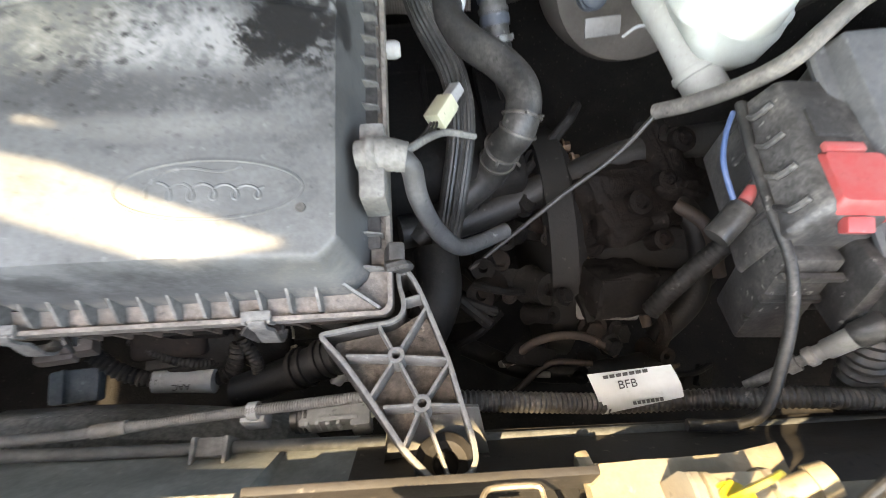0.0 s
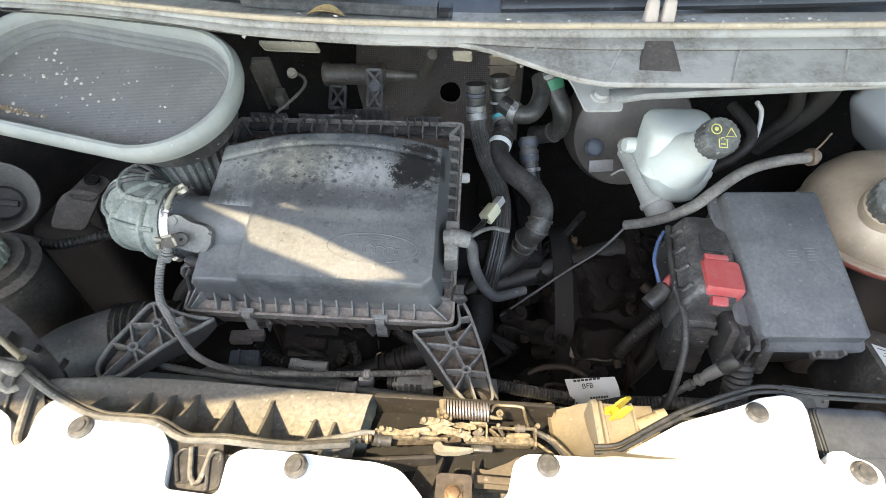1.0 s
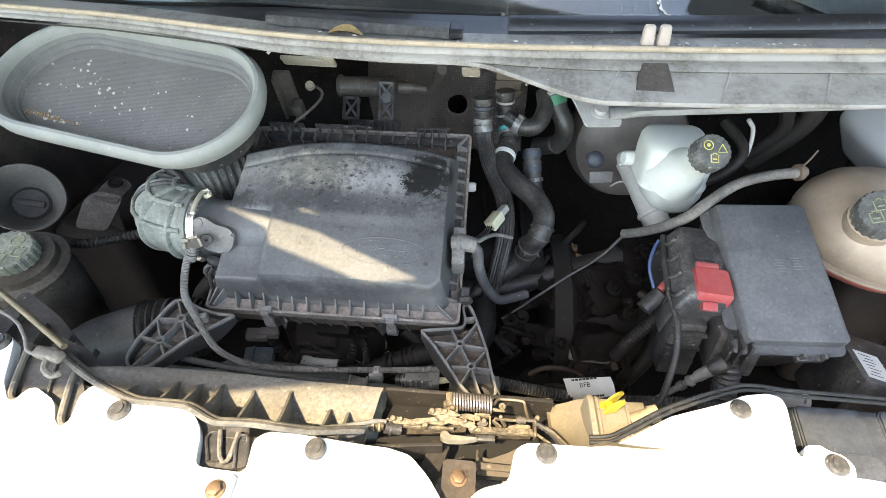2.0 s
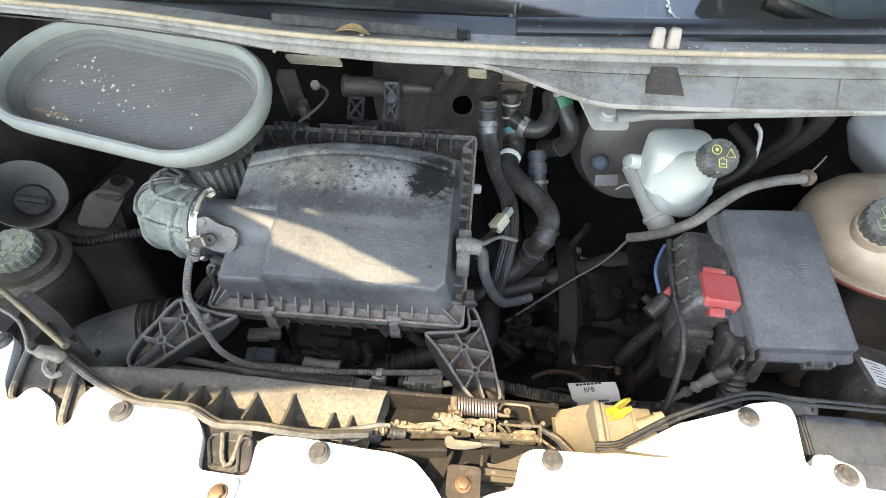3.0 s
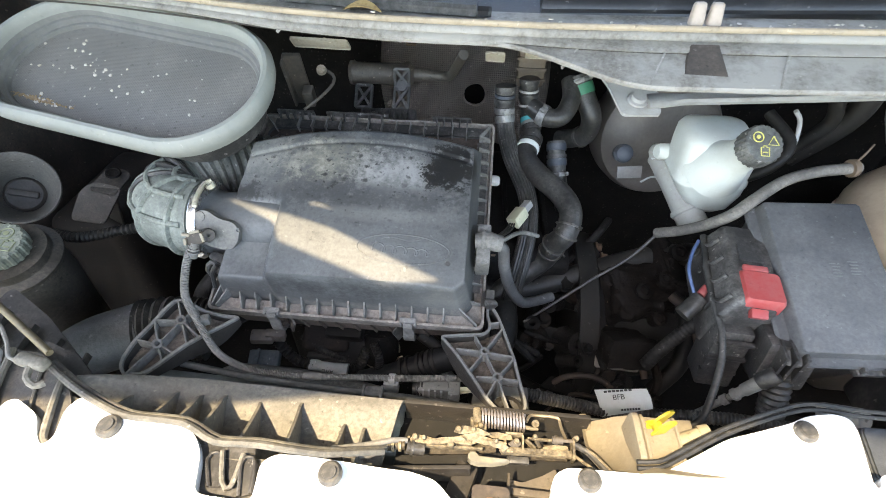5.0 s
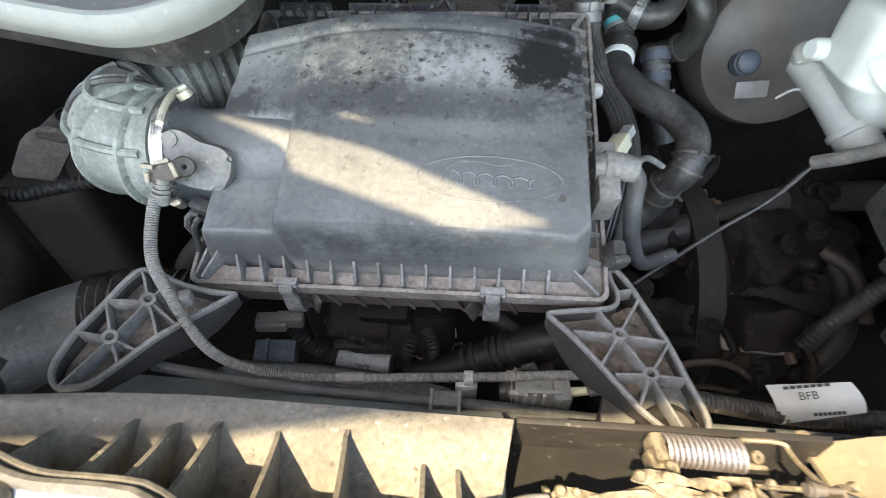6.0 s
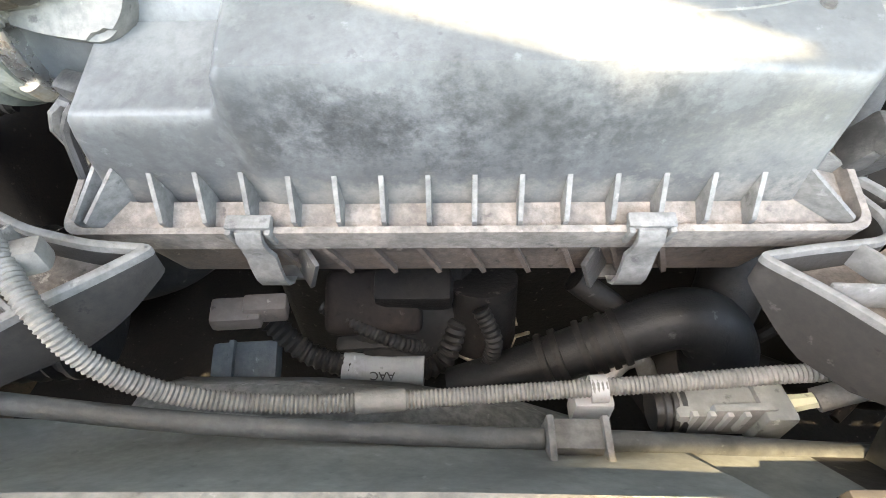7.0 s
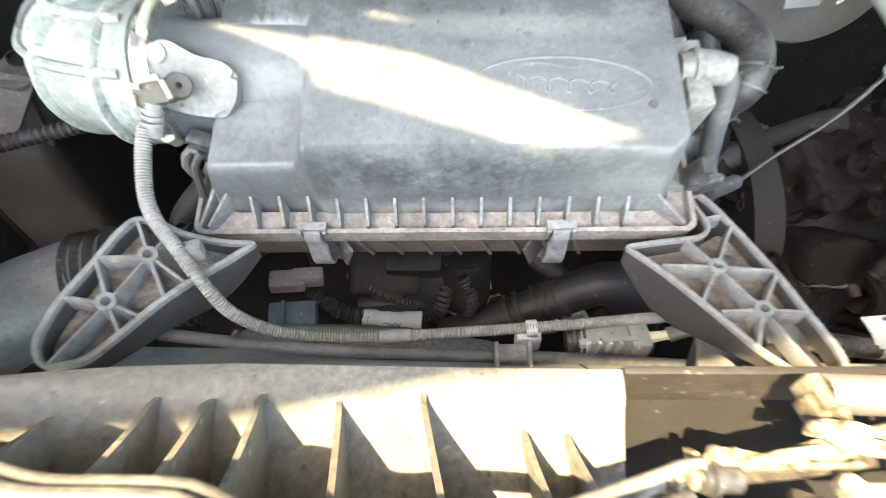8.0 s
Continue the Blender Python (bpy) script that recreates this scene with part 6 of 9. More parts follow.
# grey plug beside the rail
plug = thing("cable_plug", (-0.06, 0.147, 0.87), "grey cable plug with a yellow lock tab beside the rail", "cable plug")
bm = bmesh.new()
box(bm, pose(-0.072, 0.147, 0.884, 0, 2, 3), (0.044, 0.02, 0.022), 0.003)
PLUG_GREY = surface("grimy_grey_plug", (0.2, 0.2, 0.188), (0.34, 0.335, 0.31), 0.7, 60, 0.5)
part("body", bm, PLUG_GREY, plug)
bm = bmesh.new()
box(bm, pose(-0.046, 0.147, 0.884, 0, 2, 3), (0.016, 0.026, 0.026), 0.003)
part("collar", bm, PLUG_GREY, plug)
bm = bmesh.new()
box(bm, pose(-0.062, 0.14, 0.894, 0, 2, 3), (0.03, 0.004, 0.01), 0.001)
part("latch_bar", bm, PLUG_GREY, plug)
bm = bmesh.new()
tube(bm, [(-0.086, 0.147, 0.884), (-0.1, 0.147, 0.883)], 0.011, 14)
for k in range(3):
    lathe(bm, frame_of((-0.088 - 0.004 * k, 0.147, 0.884), (1, 0, 0)), [(0.0005, -0.0012), (0.013, -0.0012), (0.013, 0.0012), (0.0005, 0.0012)], 14)
part("boot", bm, RUBBER, plug)
for k in range(4):
    bm = bmesh.new()
    box(bm, pose(-0.086 + 0.008 * k, 0.137, 0.89, 0, 2, 3), (0.003, 0.003, 0.016), 0.0006)
    part("rib", bm, GREY_PLASTIC, plug)
bm = bmesh.new()
tube(bm, [(-0.038, 0.147, 0.887), (-0.026, 0.148, 0.889), (-0.018, 0.148, 0.892)], [0.005, 0.004, 0.004], 8)
part("lock_tab", bm, CREAM, plug)
bm = bmesh.new()
tube(bm, [(-0.022, 0.148, 0.89), (0.0, 0.15, 0.9), (0.03, 0.15, 0.906)], 0.006, 10)
part("taped_lead", bm, CONDUIT, plug)

# ---- oval cabin air intake with foam rim and mesh screen ----
OV = Matrix.Translation((-0.521, 0.407, 1.192)) @ pose(0, 0, 0, 21, 0, 0) @ pose(0, 0, 0, 0, 0, -11)


def stadium(w, h, n=28):
    r = h / 2
    return [(s * (w / 2 - r) + r * math.cos(a), r * math.sin(a)) for s, a0 in ((1, -90), (-1, 90)) for a in [radians(a0 + 180 * k / n) for k in range(n + 1)]]


intake = thing("air_intake", (-0.52, 0.402, 1.12), "oval cabin air intake with grey foam rim and mesh screen", "air intake")
bm = bmesh.new()
W0, H0 = 0.43, 0.226
loops = []
for inset, h in ((0.006, -0.02), (0.001, -0.008), (0.0, 0.0), (0.0025, 0.0065), (0.007, 0.0105), (0.012, 0.0105), (0.016, 0.007), (0.0185, 0.001), (0.0195, -0.01)):
    loops.append([OV @ Vector((x, y, h)) for x, y in stadium(W0 - 2 * inset, H0 - 2 * inset)])
ring_faces(bm, [[bm.verts.new(p) for p in l] for l in loops] + [], True, (False, False))
part("foam_rim", bm, FOAM, intake, "soft grey foam rim")
bm = bmesh.new()
loops = []
for inset, h in ((0.019, -0.004), (0.0205, -0.011), (0.0245, -0.012), (0.026, -0.019), (0.0295, -0.0195), (0.031, -0.027)):
    loops.append([OV @ Vector((x, y, h)) for x, y in stadium(W0 - 2 * inset, H0 - 2 * inset)])
ring_faces(bm, [[bm.verts.new(p) for p in l] for l in loops], True, (False, False))
part("inner_frame", bm, surface("grey_inner_frame", (0.13, 0.132, 0.128), (0.25, 0.245, 0.23), 0.6, 20, 0.5, speckle=0.4), intake)
bm = bmesh.new()
loft(bm, [[OV @ Vector((x, y, h)) for x, y in stadium(W0 - 0.06, H0 - 0.06)] for h in (-0.0285, -0.0255)])
part("screen", bm, SCREEN, intake, "fine grey mesh screen")
bm = bmesh.new()
loft(bm, [[OV @ Vector((x, y, h)) for x, y in stadium(W0 - 0.07, H0 - 0.07)] for h in (-0.031, -0.07)])
part("duct", bm, PLASTIC, intake)
FLAKE = surface("pale_debris", (0.55, 0.52, 0.46), (0.4, 0.3, 0.2), 0.4, 90, 0.8)
rnd = random.Random(4)
bm = bmesh.new()
for k in range(70):
    if k < 36:
        x, y = rnd.gauss(-0.08, 0.05), rnd.gauss(0.0, 0.026)
    elif k < 60:
        x, y = rnd.gauss(-0.12, 0.025), -0.064 + rnd.gauss(0, 0.003)
    else:
        x, y = rnd.uniform(-0.13, 0.12), rnd.uniform(-0.05, 0.05)
    s = rnd.uniform(0.0008, 0.0028)
    made = bmesh.ops.create_icosphere(bm, subdivisions=1, radius=1.0)["verts"]
    bmesh.ops.transform(bm, matrix=OV @ pose(x, y, -0.025, 0, 0, rnd.uniform(0, 180)) @ Matrix.Diagonal((s * rnd.uniform(0.8, 1.6), s, s * 0.5, 1)), verts=made)
solo("screen_debris", bm, FLAKE, "pale dry flakes lying on the mesh screen", "debris", kind="stuff")
bm = bmesh.new()
for k in range(90):
    x, y = rnd.gauss(-0.115, 0.024), -0.0655 + abs(rnd.gauss(0, 0.0035))
    s = rnd.uniform(0.0006, 0.0019)
    made = bmesh.ops.create_icosphere(bm, subdivisions=1, radius=1.0)["verts"]
    bmesh.ops.transform(bm, matrix=OV @ pose(x, y, -0.0245 + rnd.uniform(0, 0.001), 0, 0, rnd.uniform(0, 180)) @ Matrix.Diagonal((s * rnd.uniform(0.8, 2.2), s, s * 0.6, 1)), verts=made)
solo("leaf_crumbs", bm, surface("tan_crumbs", (0.34, 0.25, 0.15), (0.2, 0.13, 0.07), 0.6, 200, 0.8), "tan leaf crumbs heaped at the screen's edge", "debris", kind="stuff")

# ---- fuse box with lid ----
FZ = Vector((-0.0241, -0.3285, 0.9442)).normalized()
FB = frame_of((0.4153, 0.2737, 1.0215), FZ, Vector((0.9992, 0.0232, 0.0336)))
fuse = thing("fuse_box", (0.412, 0.277, 0.9), "black plastic fuse box with a flat dusty lid", "fuse box")


def skewed(w0, w1, d, r, z, cy=0.0, left=0.0):
    """A rounded lid outline, w0 wide in front and w1 wide behind."""
    return [FB @ Vector((x, y, z)) for x, y in rounded([(-w0 / 2 - left, -d / 2 + cy), (w0 / 2, -d / 2 + cy), (w1 / 2, d / 2 + cy), (-w1 / 2 - left, d / 2 + cy)], r, 5)]


bm = bmesh.new()
loft(bm, [skewed(0.13, 0.126, 0.222, 0.014, -0.014, -0.004, 0.012), skewed(0.132, 0.128, 0.224, 0.014, -0.008, -0.004, 0.013), skewed(0.128, 0.125, 0.22, 0.014, -0.005, -0.004, 0.012), skewed(0.127, 0.125, 0.21, 0.008, -0.004, 0, 0.002), skewed(0.125, 0.124, 0.206, 0.007, 0.0095), skewed(0.12, 0.12, 0.201, 0.006, 0.0115)])
flid = part("lid", bm, surface("dusty_fuse_lid", (0.04, 0.041, 0.044), (0.138, 0.14, 0.143), 0.85, 17, 0.5, bump=0.2, lo=0.3, hi=0.7, speckle=0.5), fuse, "flat dusty grey-black lid")
bm = bmesh.new()
loft(bm, [skewed(0.126, 0.122, 0.206, 0.012, -0.013, -0.002, 0.008), skewed(0.122, 0.118, 0.2, 0.012, -0.06, -0.004, 0.006), skewed(0.112, 0.108, 0.18, 0.012, -0.14, -0.004)])
part("body", bm, PLASTIC, fuse)
bm = bmesh.new()
box(bm, FB @ pose(0.02, -0.117, -0.015), (0.034, 0.01, 0.01), 0.002)
box(bm, FB @ pose(0.008, -0.118, -0.008), (0.004, 0.006, 0.016), 0.001)
box(bm, FB @ pose(0.034, -0.118, -0.008), (0.004, 0.006, 0.016), 0.001)
part("catch", bm, PLASTIC, fuse)
MARK = surface("rubbed_mark", (0.1, 0.102, 0.105), (0.16, 0.16, 0.158), 0.6, 40, 0.5, bump=0.1)
for k in range(2):
    bm = bmesh.new()
    for i in range(5):
        box(bm, FB @ pose(0.003 + 0.022 * k + 0.001 * (i % 2), 0.012 - 0.0042 * i + 0.003 * k, 0.0117), (0.012 - 0.002 * (i % 3), 0.0016, 0.0008), 0.0002)
    part("moulded_mark", bm, MARK, flid, "small unreadable moulded mark")
for k in range(3):
    bm = bmesh.new()
    box(bm, FB @ pose(-0.068, -0.09 + 0.05 * k, -0.045), (0.005, 0.004, 0.07), 0.001)
    part("side_rib", bm, PLASTIC, fuse)

# ---- small junction box with a red cover ----
jb = thing("junction_box", (0.318, 0.28, 0.93), "small black junction box with a red terminal cover", "junction box")
JB = frame_of((0.318, 0.283, 1.018), (0.03, -0.16, 0.98), Matrix.Rotation(radians(-4), 3, "Z") @ Vector((1, 0, 0)))
bm = bmesh.new()
loft(bm, [[JB @ Vector((x, y, z)) for x, y in round_rect(w, d, 0.006, 4, cx, cy)] for w, d, z, cx, cy in ((0.064, 0.128, -0.09, 0, 0), (0.066, 0.132, -0.022, 0, 0), (0.062, 0.13, -0.018, 0.001, 0), (0.054, 0.122, 0.004, 0.004, 0.002), (0.048, 0.116, 0.008, 0.006, 0.003))])
part("body", bm, PLASTIC, jb)
for k in range(4):
    bm = bmesh.new()
    tube(bm, [JB @ Vector(p) for p in ((-0.026, -0.048 + 0.03 * k, 0.002), (-0.0325, -0.05 + 0.03 * k, -0.012), (-0.033, -0.04 + 0.03 * k, -0.024), (-0.0335, -0.038 + 0.03 * k, -0.05))], 0.003, 8)
    part("side_rib", bm, PLASTIC, jb)
bm = bmesh.new()
plate(bm, round_rect(0.03, 0.028, 0.003, 3), 0.002, JB @ pose(0.006, 0.018, 0.0098), 0.0005)
part("raised_panel", bm, PLASTIC, jb)
bm = bmesh.new()
loft(bm, [[JB @ Vector((x, y, z)) for x, y in round_rect(w, d, 0.005, 4, cx, cy)] for w, d, z, cx, cy in ((0.05, 0.05, -0.012, 0.01, -0.036), (0.048, 0.048, 0.008, 0.01, -0.036), (0.044, 0.042, 0.0125, 0.01, -0.036))])
red = part("red_cover", bm, RED, jb, "red plastic terminal cover")
bm = bmesh.new()
box(bm, JB @ pose(0.006, -0.066, -0.006, 25, 0, 0), (0.02, 0.012, 0.01), 0.002)
part("red_tab", bm, RED, red)
bm = bmesh.new()
box(bm, JB @ pose(0.006, -0.009, 0.01), (0.03, 0.008, 0.006), 0.0015)
part("red_tab", bm, RED, red)
bm = bmesh.new()
box(bm, pose(0.36, 0.2, 0.95, -10, 0, -6), (0.06, 0.05, 0.07), 0.006)
for k in range(3):
    box(bm, pose(0.34 + 0.012 * k, 0.178, 0.965, 0, 0, -6), (0.004, 0.03, 0.05), 0.001)
solo("fuse_bracket", bm, PLASTIC, "ribbed black plastic bracket below the fuse box", "bracket")
bm = bmesh.new()
guide = thing("cable_guide", (0.305, 0.225, 0.87), "black ribbed plastic cable guide under the junction box", "cable guide")
box(bm, pose(0.305, 0.225, 0.92, -8, 0, -4), (0.045, 0.045, 0.1), 0.004)
part("body", bm, PLASTIC, guide)
for z in (0.9, 0.93, 0.96):
    bm = bmesh.new()
    box(bm, pose(0.303, 0.203, z, 0, 0, -4), (0.047, 0.006, 0.006), 0.001)
    part("rib", bm, PLASTIC, guide)

# ---- expansion tank with coolant ----
tank = thing("expansion_tank", (0.63, 0.41, 0.92), "yellowed translucent coolant tank with red coolant", "coolant tank")
bm = bmesh.new()
prof = [(0.108, 0.976), (0.117, 0.988), (0.118, 1.005), (0.113, 1.028), (0.099, 1.049), (0.076, 1.065), (0.048, 1.075), (0.02, 1.079)]
loft(bm, [[Vector((0.63 + r * math.cos(a), 0.41 + r * math.sin(a), z)) for a in [2 * math.pi * i / 40 for i in range(40)]] for r, z in prof])
part("shell", bm, TANK, tank)
bm = bmesh.new()
loft(bm, [[Vector((0.63 + r * math.cos(a), 0.41 + r * math.sin(a), z)) for a in [2 * math.pi * i / 40 for i in range(40)]] for r, z in ((0.05, 0.92), (0.075, 0.945), (0.104, 0.956), (0.116, 0.968), (0.118, 0.975), (0.108, 0.9755))])
part("coolant_band", bm, COOLANT, tank, "lower shell red with coolant")
bm = bmesh.new()
loft(bm, [[Vector((0.63 + r * math.cos(a), 0.41 + r * math.sin(a), z)) for a in [2 * math.pi * i / 40 for i in range(40)]] for r, z in ((0.11, 0.974), (0.121, 0.975), (0.121, 0.979), (0.11, 0.98))])
part("seam", bm, TANK, tank)


def screw_cap(m, r, h, name, parent, label):
    bm = bmesh.new()
    lathe(bm, m, [(0.0005, 0), (r * 0.99, 0), (r, h * 0.15), (r, h * 0.85), (r * 0.93, h), (0.0005, h)], 120, 40, r * 0.045)
    return part(name, bm, CAP, parent, label)


def cap_marks(m, r, z, parent, kinds, ink=SYMBOL):
    """Printed signs on a cap: ring, triangle, tablet, disc."""
    for kind, x, y in kinds:
        bm = bmesh.new()
        at = m @ Matrix.Translation((x * r, y * r, z))
        s = r * 0.25
        if kind == "ring":
            tube(bm, [at @ Vector((s * math.cos(a), s * math.sin(a), 0)) for a in [2 * math.pi * i / 18 for i in range(19)]], s * 0.11, 6, smooth=False, caps=False)
            lathe(bm, at, [(0.0003, 0), (s * 0.4, 0), (s * 0.4, 0.0006), (0.0003, 0.0008)], 14)
        elif kind == "triangle":
            tube(bm, [at @ Vector((s * 1.2 * math.cos(radians(a)), s * 1.2 * math.sin(radians(a)), 0)) for a in (90, 210, 330, 90)], s * 0.1, 6, smooth=False)
        else:
            tube(bm, [at @ Vector((s * px, s * py, 0)) for px, py in ((-0.8, -0.9), (0.8, -0.9), (0.8, 0.8), (0.3, 0.8), (0.3, 1.1), (-0.3, 1.1), (-0.3, 0.8), (-0.8, 0.8), (-0.8, -0.9))], s * 0.1, 6, smooth=False)
            box(bm, at @ Matrix.Translation((0, -s * 0.2, 0)), (s * 0.9, s * 0.22, 0.0009), 0.0)
        part("printed_sign", bm, ink, parent, "printed sign on the cap")


TC = frame_of((0.569, 0.35, 1.062), (-0.3, -0.42, 0.86), (1, 0, 0.3))
bm = bmesh.new()
lathe(bm, TC, [(0.04, -0.03), (0.036, -0.004), (0.036, 0.004), (0.0005, 0.004)], 36)
part("neck", bm, TANK, tank)
c = screw_cap(TC @ Matrix.Translation((0, 0, 0.002)), 0.034, 0.026, "cap", tank, "black screw cap with yellow printed sign")
cap_marks(TC, 0.034, 0.0285, c, [("triangle", 0.3, -0.2), ("tablet", -0.1, 0.3), ("tablet", -0.4, -0.2)], SYMBOL_PALE)

# ---- brake fluid reservoir, master cylinder, booster ----
brake = thing("brake_reservoir", (0.31, 0.48, 0.97), "milky white brake fluid reservoir with black screw cap", "brake reservoir")
BC = frame_of((0.3265, 0.3905, 1.1335), (0.1, -0.62, 0.77), (1, 0, 0))
bm = bmesh.new()
loft(bm, [[Vector((x, y, z)) for x, y in round_rect(w * 0.93, d * 0.93, min(w, d) * 0.26, 6, cx + 0.007, cy)] for w, d, z, cx, cy in ((0.03, 0.03, 0.968, 0.33, 0.475), (0.07, 0.07, 0.985, 0.325, 0.478), (0.105, 0.098, 1.012, 0.318, 0.483), (0.114, 0.106, 1.026, 0.315, 0.486), (0.12, 0.11, 1.029, 0.314, 0.487), (0.12, 0.11, 1.033, 0.314, 0.487), (0.115, 0.106, 1.036, 0.314, 0.488), (0.118, 0.108, 1.07, 0.314, 0.489), (0.112, 0.1, 1.092, 0.312, 0.491), (0.098, 0.084, 1.1, 0.311, 0.495), (0.06, 0.05, 1.103, 0.31, 0.5))])
part("shell", bm, RESERVOIR, brake, sharp=60)
bm = bmesh.new()
lathe(bm, BC, [(0.046, -0.1), (0.032, -0.066), (0.0255, -0.05), (0.0235, -0.036), (0.0235, -0.012), (0.0005, -0.012)], 32)
part("filler_neck", bm, RESERVOIR, brake, sharp=60)
bm = bmesh.new()
lathe(bm, frame_of((0.262, 0.52, 1.04), (-1, -0.2, 0.1)), [(0.0005, -0.01), (0.013, -0.01), (0.013, 0.006), (0.01, 0.012), (0.0005, 0.012)], 18)
part("side_port", bm, RESERVOIR, brake)
c = screw_cap(BC @ Matrix.Translation((0, 0, -0.014)), 0.0265, 0.022, "cap", brake, "black screw cap with yellow printed signs")
cap_marks(BC, 0.0265, 0.0085, c, [("ring", -0.3, 0.3), ("triangle", 0.45, 0.1), ("tablet", 0.02, -0.4)])
DULL_RES = surface("dull_milky_plastic", (0.36, 0.36, 0.33), (0.24, 0.225, 0.2), 0.6, 25, 0.45, bump=0.05, speckle=0.4)
mc = thing("master_cylinder", (0.32, 0.5, 0.92), "dull milky brake master cylinder under the reservoir", "master cylinder")
bm = bmesh.new()
tube(bm, [(0.268, 0.552, 1.012), (0.278, 0.53, 1.006), (0.29, 0.502, 0.994), (0.307, 0.459, 0.969)], [0.018, 0.0225, 0.0225, 0.022], 24)
part("barrel", bm, DULL_RES, mc, "dull milky plastic barrel")
bm = bmesh.new()
lathe(bm, frame_of((0.3065, 0.46, 0.9695), (0.37, -0.75, -0.45)), [(0.02, -0.004), (0.0245, -0.004), (0.0255, 0.0), (0.0245, 0.004), (0.0225, 0.005), (0.0225, 0.028), (0.02, 0.032), (0.0005, 0.032)], 26)
part("end_cap", bm, DULL_RES, mc)
bm = bmesh.new()
lathe(bm, frame_of((0.262, 0.54, 1.024), (-0.35, -0.45, 0.7)), [(0.0005, -0.01), (0.0135, -0.01), (0.0135, 0.008), (0.0125, 0.012), (0.009, 0.0155), (0.0005, 0.0165)], 22)
part("port_cap", bm, DULL_RES, mc)
bm = bmesh.new()
tube(bm, [(0.252, 0.53, 1.02), (0.262, 0.524, 1.028), (0.278, 0.52, 1.024), (0.285, 0.53, 1.01)], 0.0022, 8)
part("wire_clip", bm, PAPER, mc, "pale wire clip")
booster = thing("brake_booster", (0.3, 0.66, 0.9), "grimy grey brake booster drum behind the reservoir", "brake booster")
bm = bmesh.new()
lathe(bm, frame_of((0.312, 0.7, 0.968), (0.02, -0.97, 0.22)), [(0.0005, -0.06), (0.118, -0.06), (0.124, -0.05), (0.124, -0.03), (0.121, -0.02), (0.121, 0.0), (0.112, 0.022), (0.085, 0.036), (0.04, 0.045), (0.0005, 0.045)], 48)
part("drum", bm, surface("grimy_booster_paint", (0.1, 0.086, 0.076), (0.21, 0.182, 0.158), 0.8, 7, 0.36, lo=0.38, hi=0.62, bump=0.04, speckle=0.25), booster)
bm = bmesh.new()
lathe(bm, frame_of((0.2205, 0.582, 0.995), (-0.1, -0.9, 0.5)), [(0.0005, -0.02), (0.016, -0.02), (0.016, -0.012), (0.011, -0.012), (0.011, -0.006), (0.0165, -0.004), (0.0165, 0.003), (0.014, 0.005), (0.014, 0.01), (0.01, 0.013), (0.0005, 0.013)], 24)
part("valve_cap", bm, BLUE_GREY, booster, "blue-grey check valve cap")
DULL_PLATE = surface("dusty_small_plate", (0.2, 0.19, 0.18), (0.12, 0.11, 0.1), 0.5, 40, 0.5)
bm = bmesh.new()
box(bm, pose(0.238, 0.575, 0.961, -20, -3, 4), (0.044, 0.004, 0.022), 0.001)
part("warning_plate", bm, DULL_PLATE, booster, "small pale plate")
bm = bmesh.new()
tube(bm, [(0.245, 0.525, 0.975), (0.258, 0.52, 0.99), (0.275, 0.51, 0.992)], 0.0018, 6)
part("lead", bm, GREY_PLASTIC, booster)

# ---- brace bar under the cowl ----
brace = thing("brace_bar", (0.175, 0.455, 1.145), "light grey steel brace bar bolted below the cowl", "brace bar")
bm = bmesh.new()
loft(bm, [[Vector((x, y + dy, z + dz)) for dy, dz in ((-w, 0.0), (-w * 0.7, 0.004), (w * 0.7, 0.004), (w, 0.0), (w * 0.7, -0.005), (-w * 0.7, -0.005))] for x, y, z, w in ((0.19, 0.452, 1.158, 0.018), (0.21, 0.452, 1.16, 0.018), (0.235, 0.453, 1.162, 0.0115), (0.4, 0.458, 1.172, 0.0115), (0.56, 0.463, 1.182, 0.0115), (0.72, 0.468, 1.192, 0.0115))])
part("bar", bm, GREY_PAINT, brace)
bm = bmesh.new()
plate(bm, rounded([(-0.022, -0.026), (0.03, -0.02), (0.03, 0.02), (-0.01, 0.03), (-0.055, 0.09), (-0.085, 0.1), (-0.04, 0.02)], 0.006), 0.004, Matrix.Translation((0.178, 0.452, 1.157)) @ pose(0, 0, 0, 24, 3, 0), 0.001)
part("gusset", bm, GREY_PAINT, brace)
bm = bmesh.new()
lathe(bm, Matrix.Translation((0.177, 0.452, 1.157)) @ pose(0, 0, 0, 15, 3, 0), [(0.0005, 0), (0.014, 0), (0.014, 0.003), (0.01, 0.004), (0.0095, 0.009), (0.0005, 0.009)], 20)
part("bolt_head", bm, GREY_PAINT, brace)

# ---- hoses beside the filter box ----


DULL_STEEL = surface("dull_clip_metal", (0.26, 0.26, 0.255), (0.16, 0.15, 0.135), 0.6, 50, 0.4, metal=0.5)
DARK_STEEL = surface("dark_band_metal", (0.1, 0.095, 0.09), (0.2, 0.18, 0.15), 0.6, 60, 0.4, metal=0.5)


def collar(bm, at, way, r, length=0.012):
    lathe(bm, frame_of(at, way), [(r * 0.8, -length / 2), (r + 0.002, -length / 2), (r + 0.0025, 0), (r + 0.002, length / 2), (r * 0.8, length / 2)], 20)


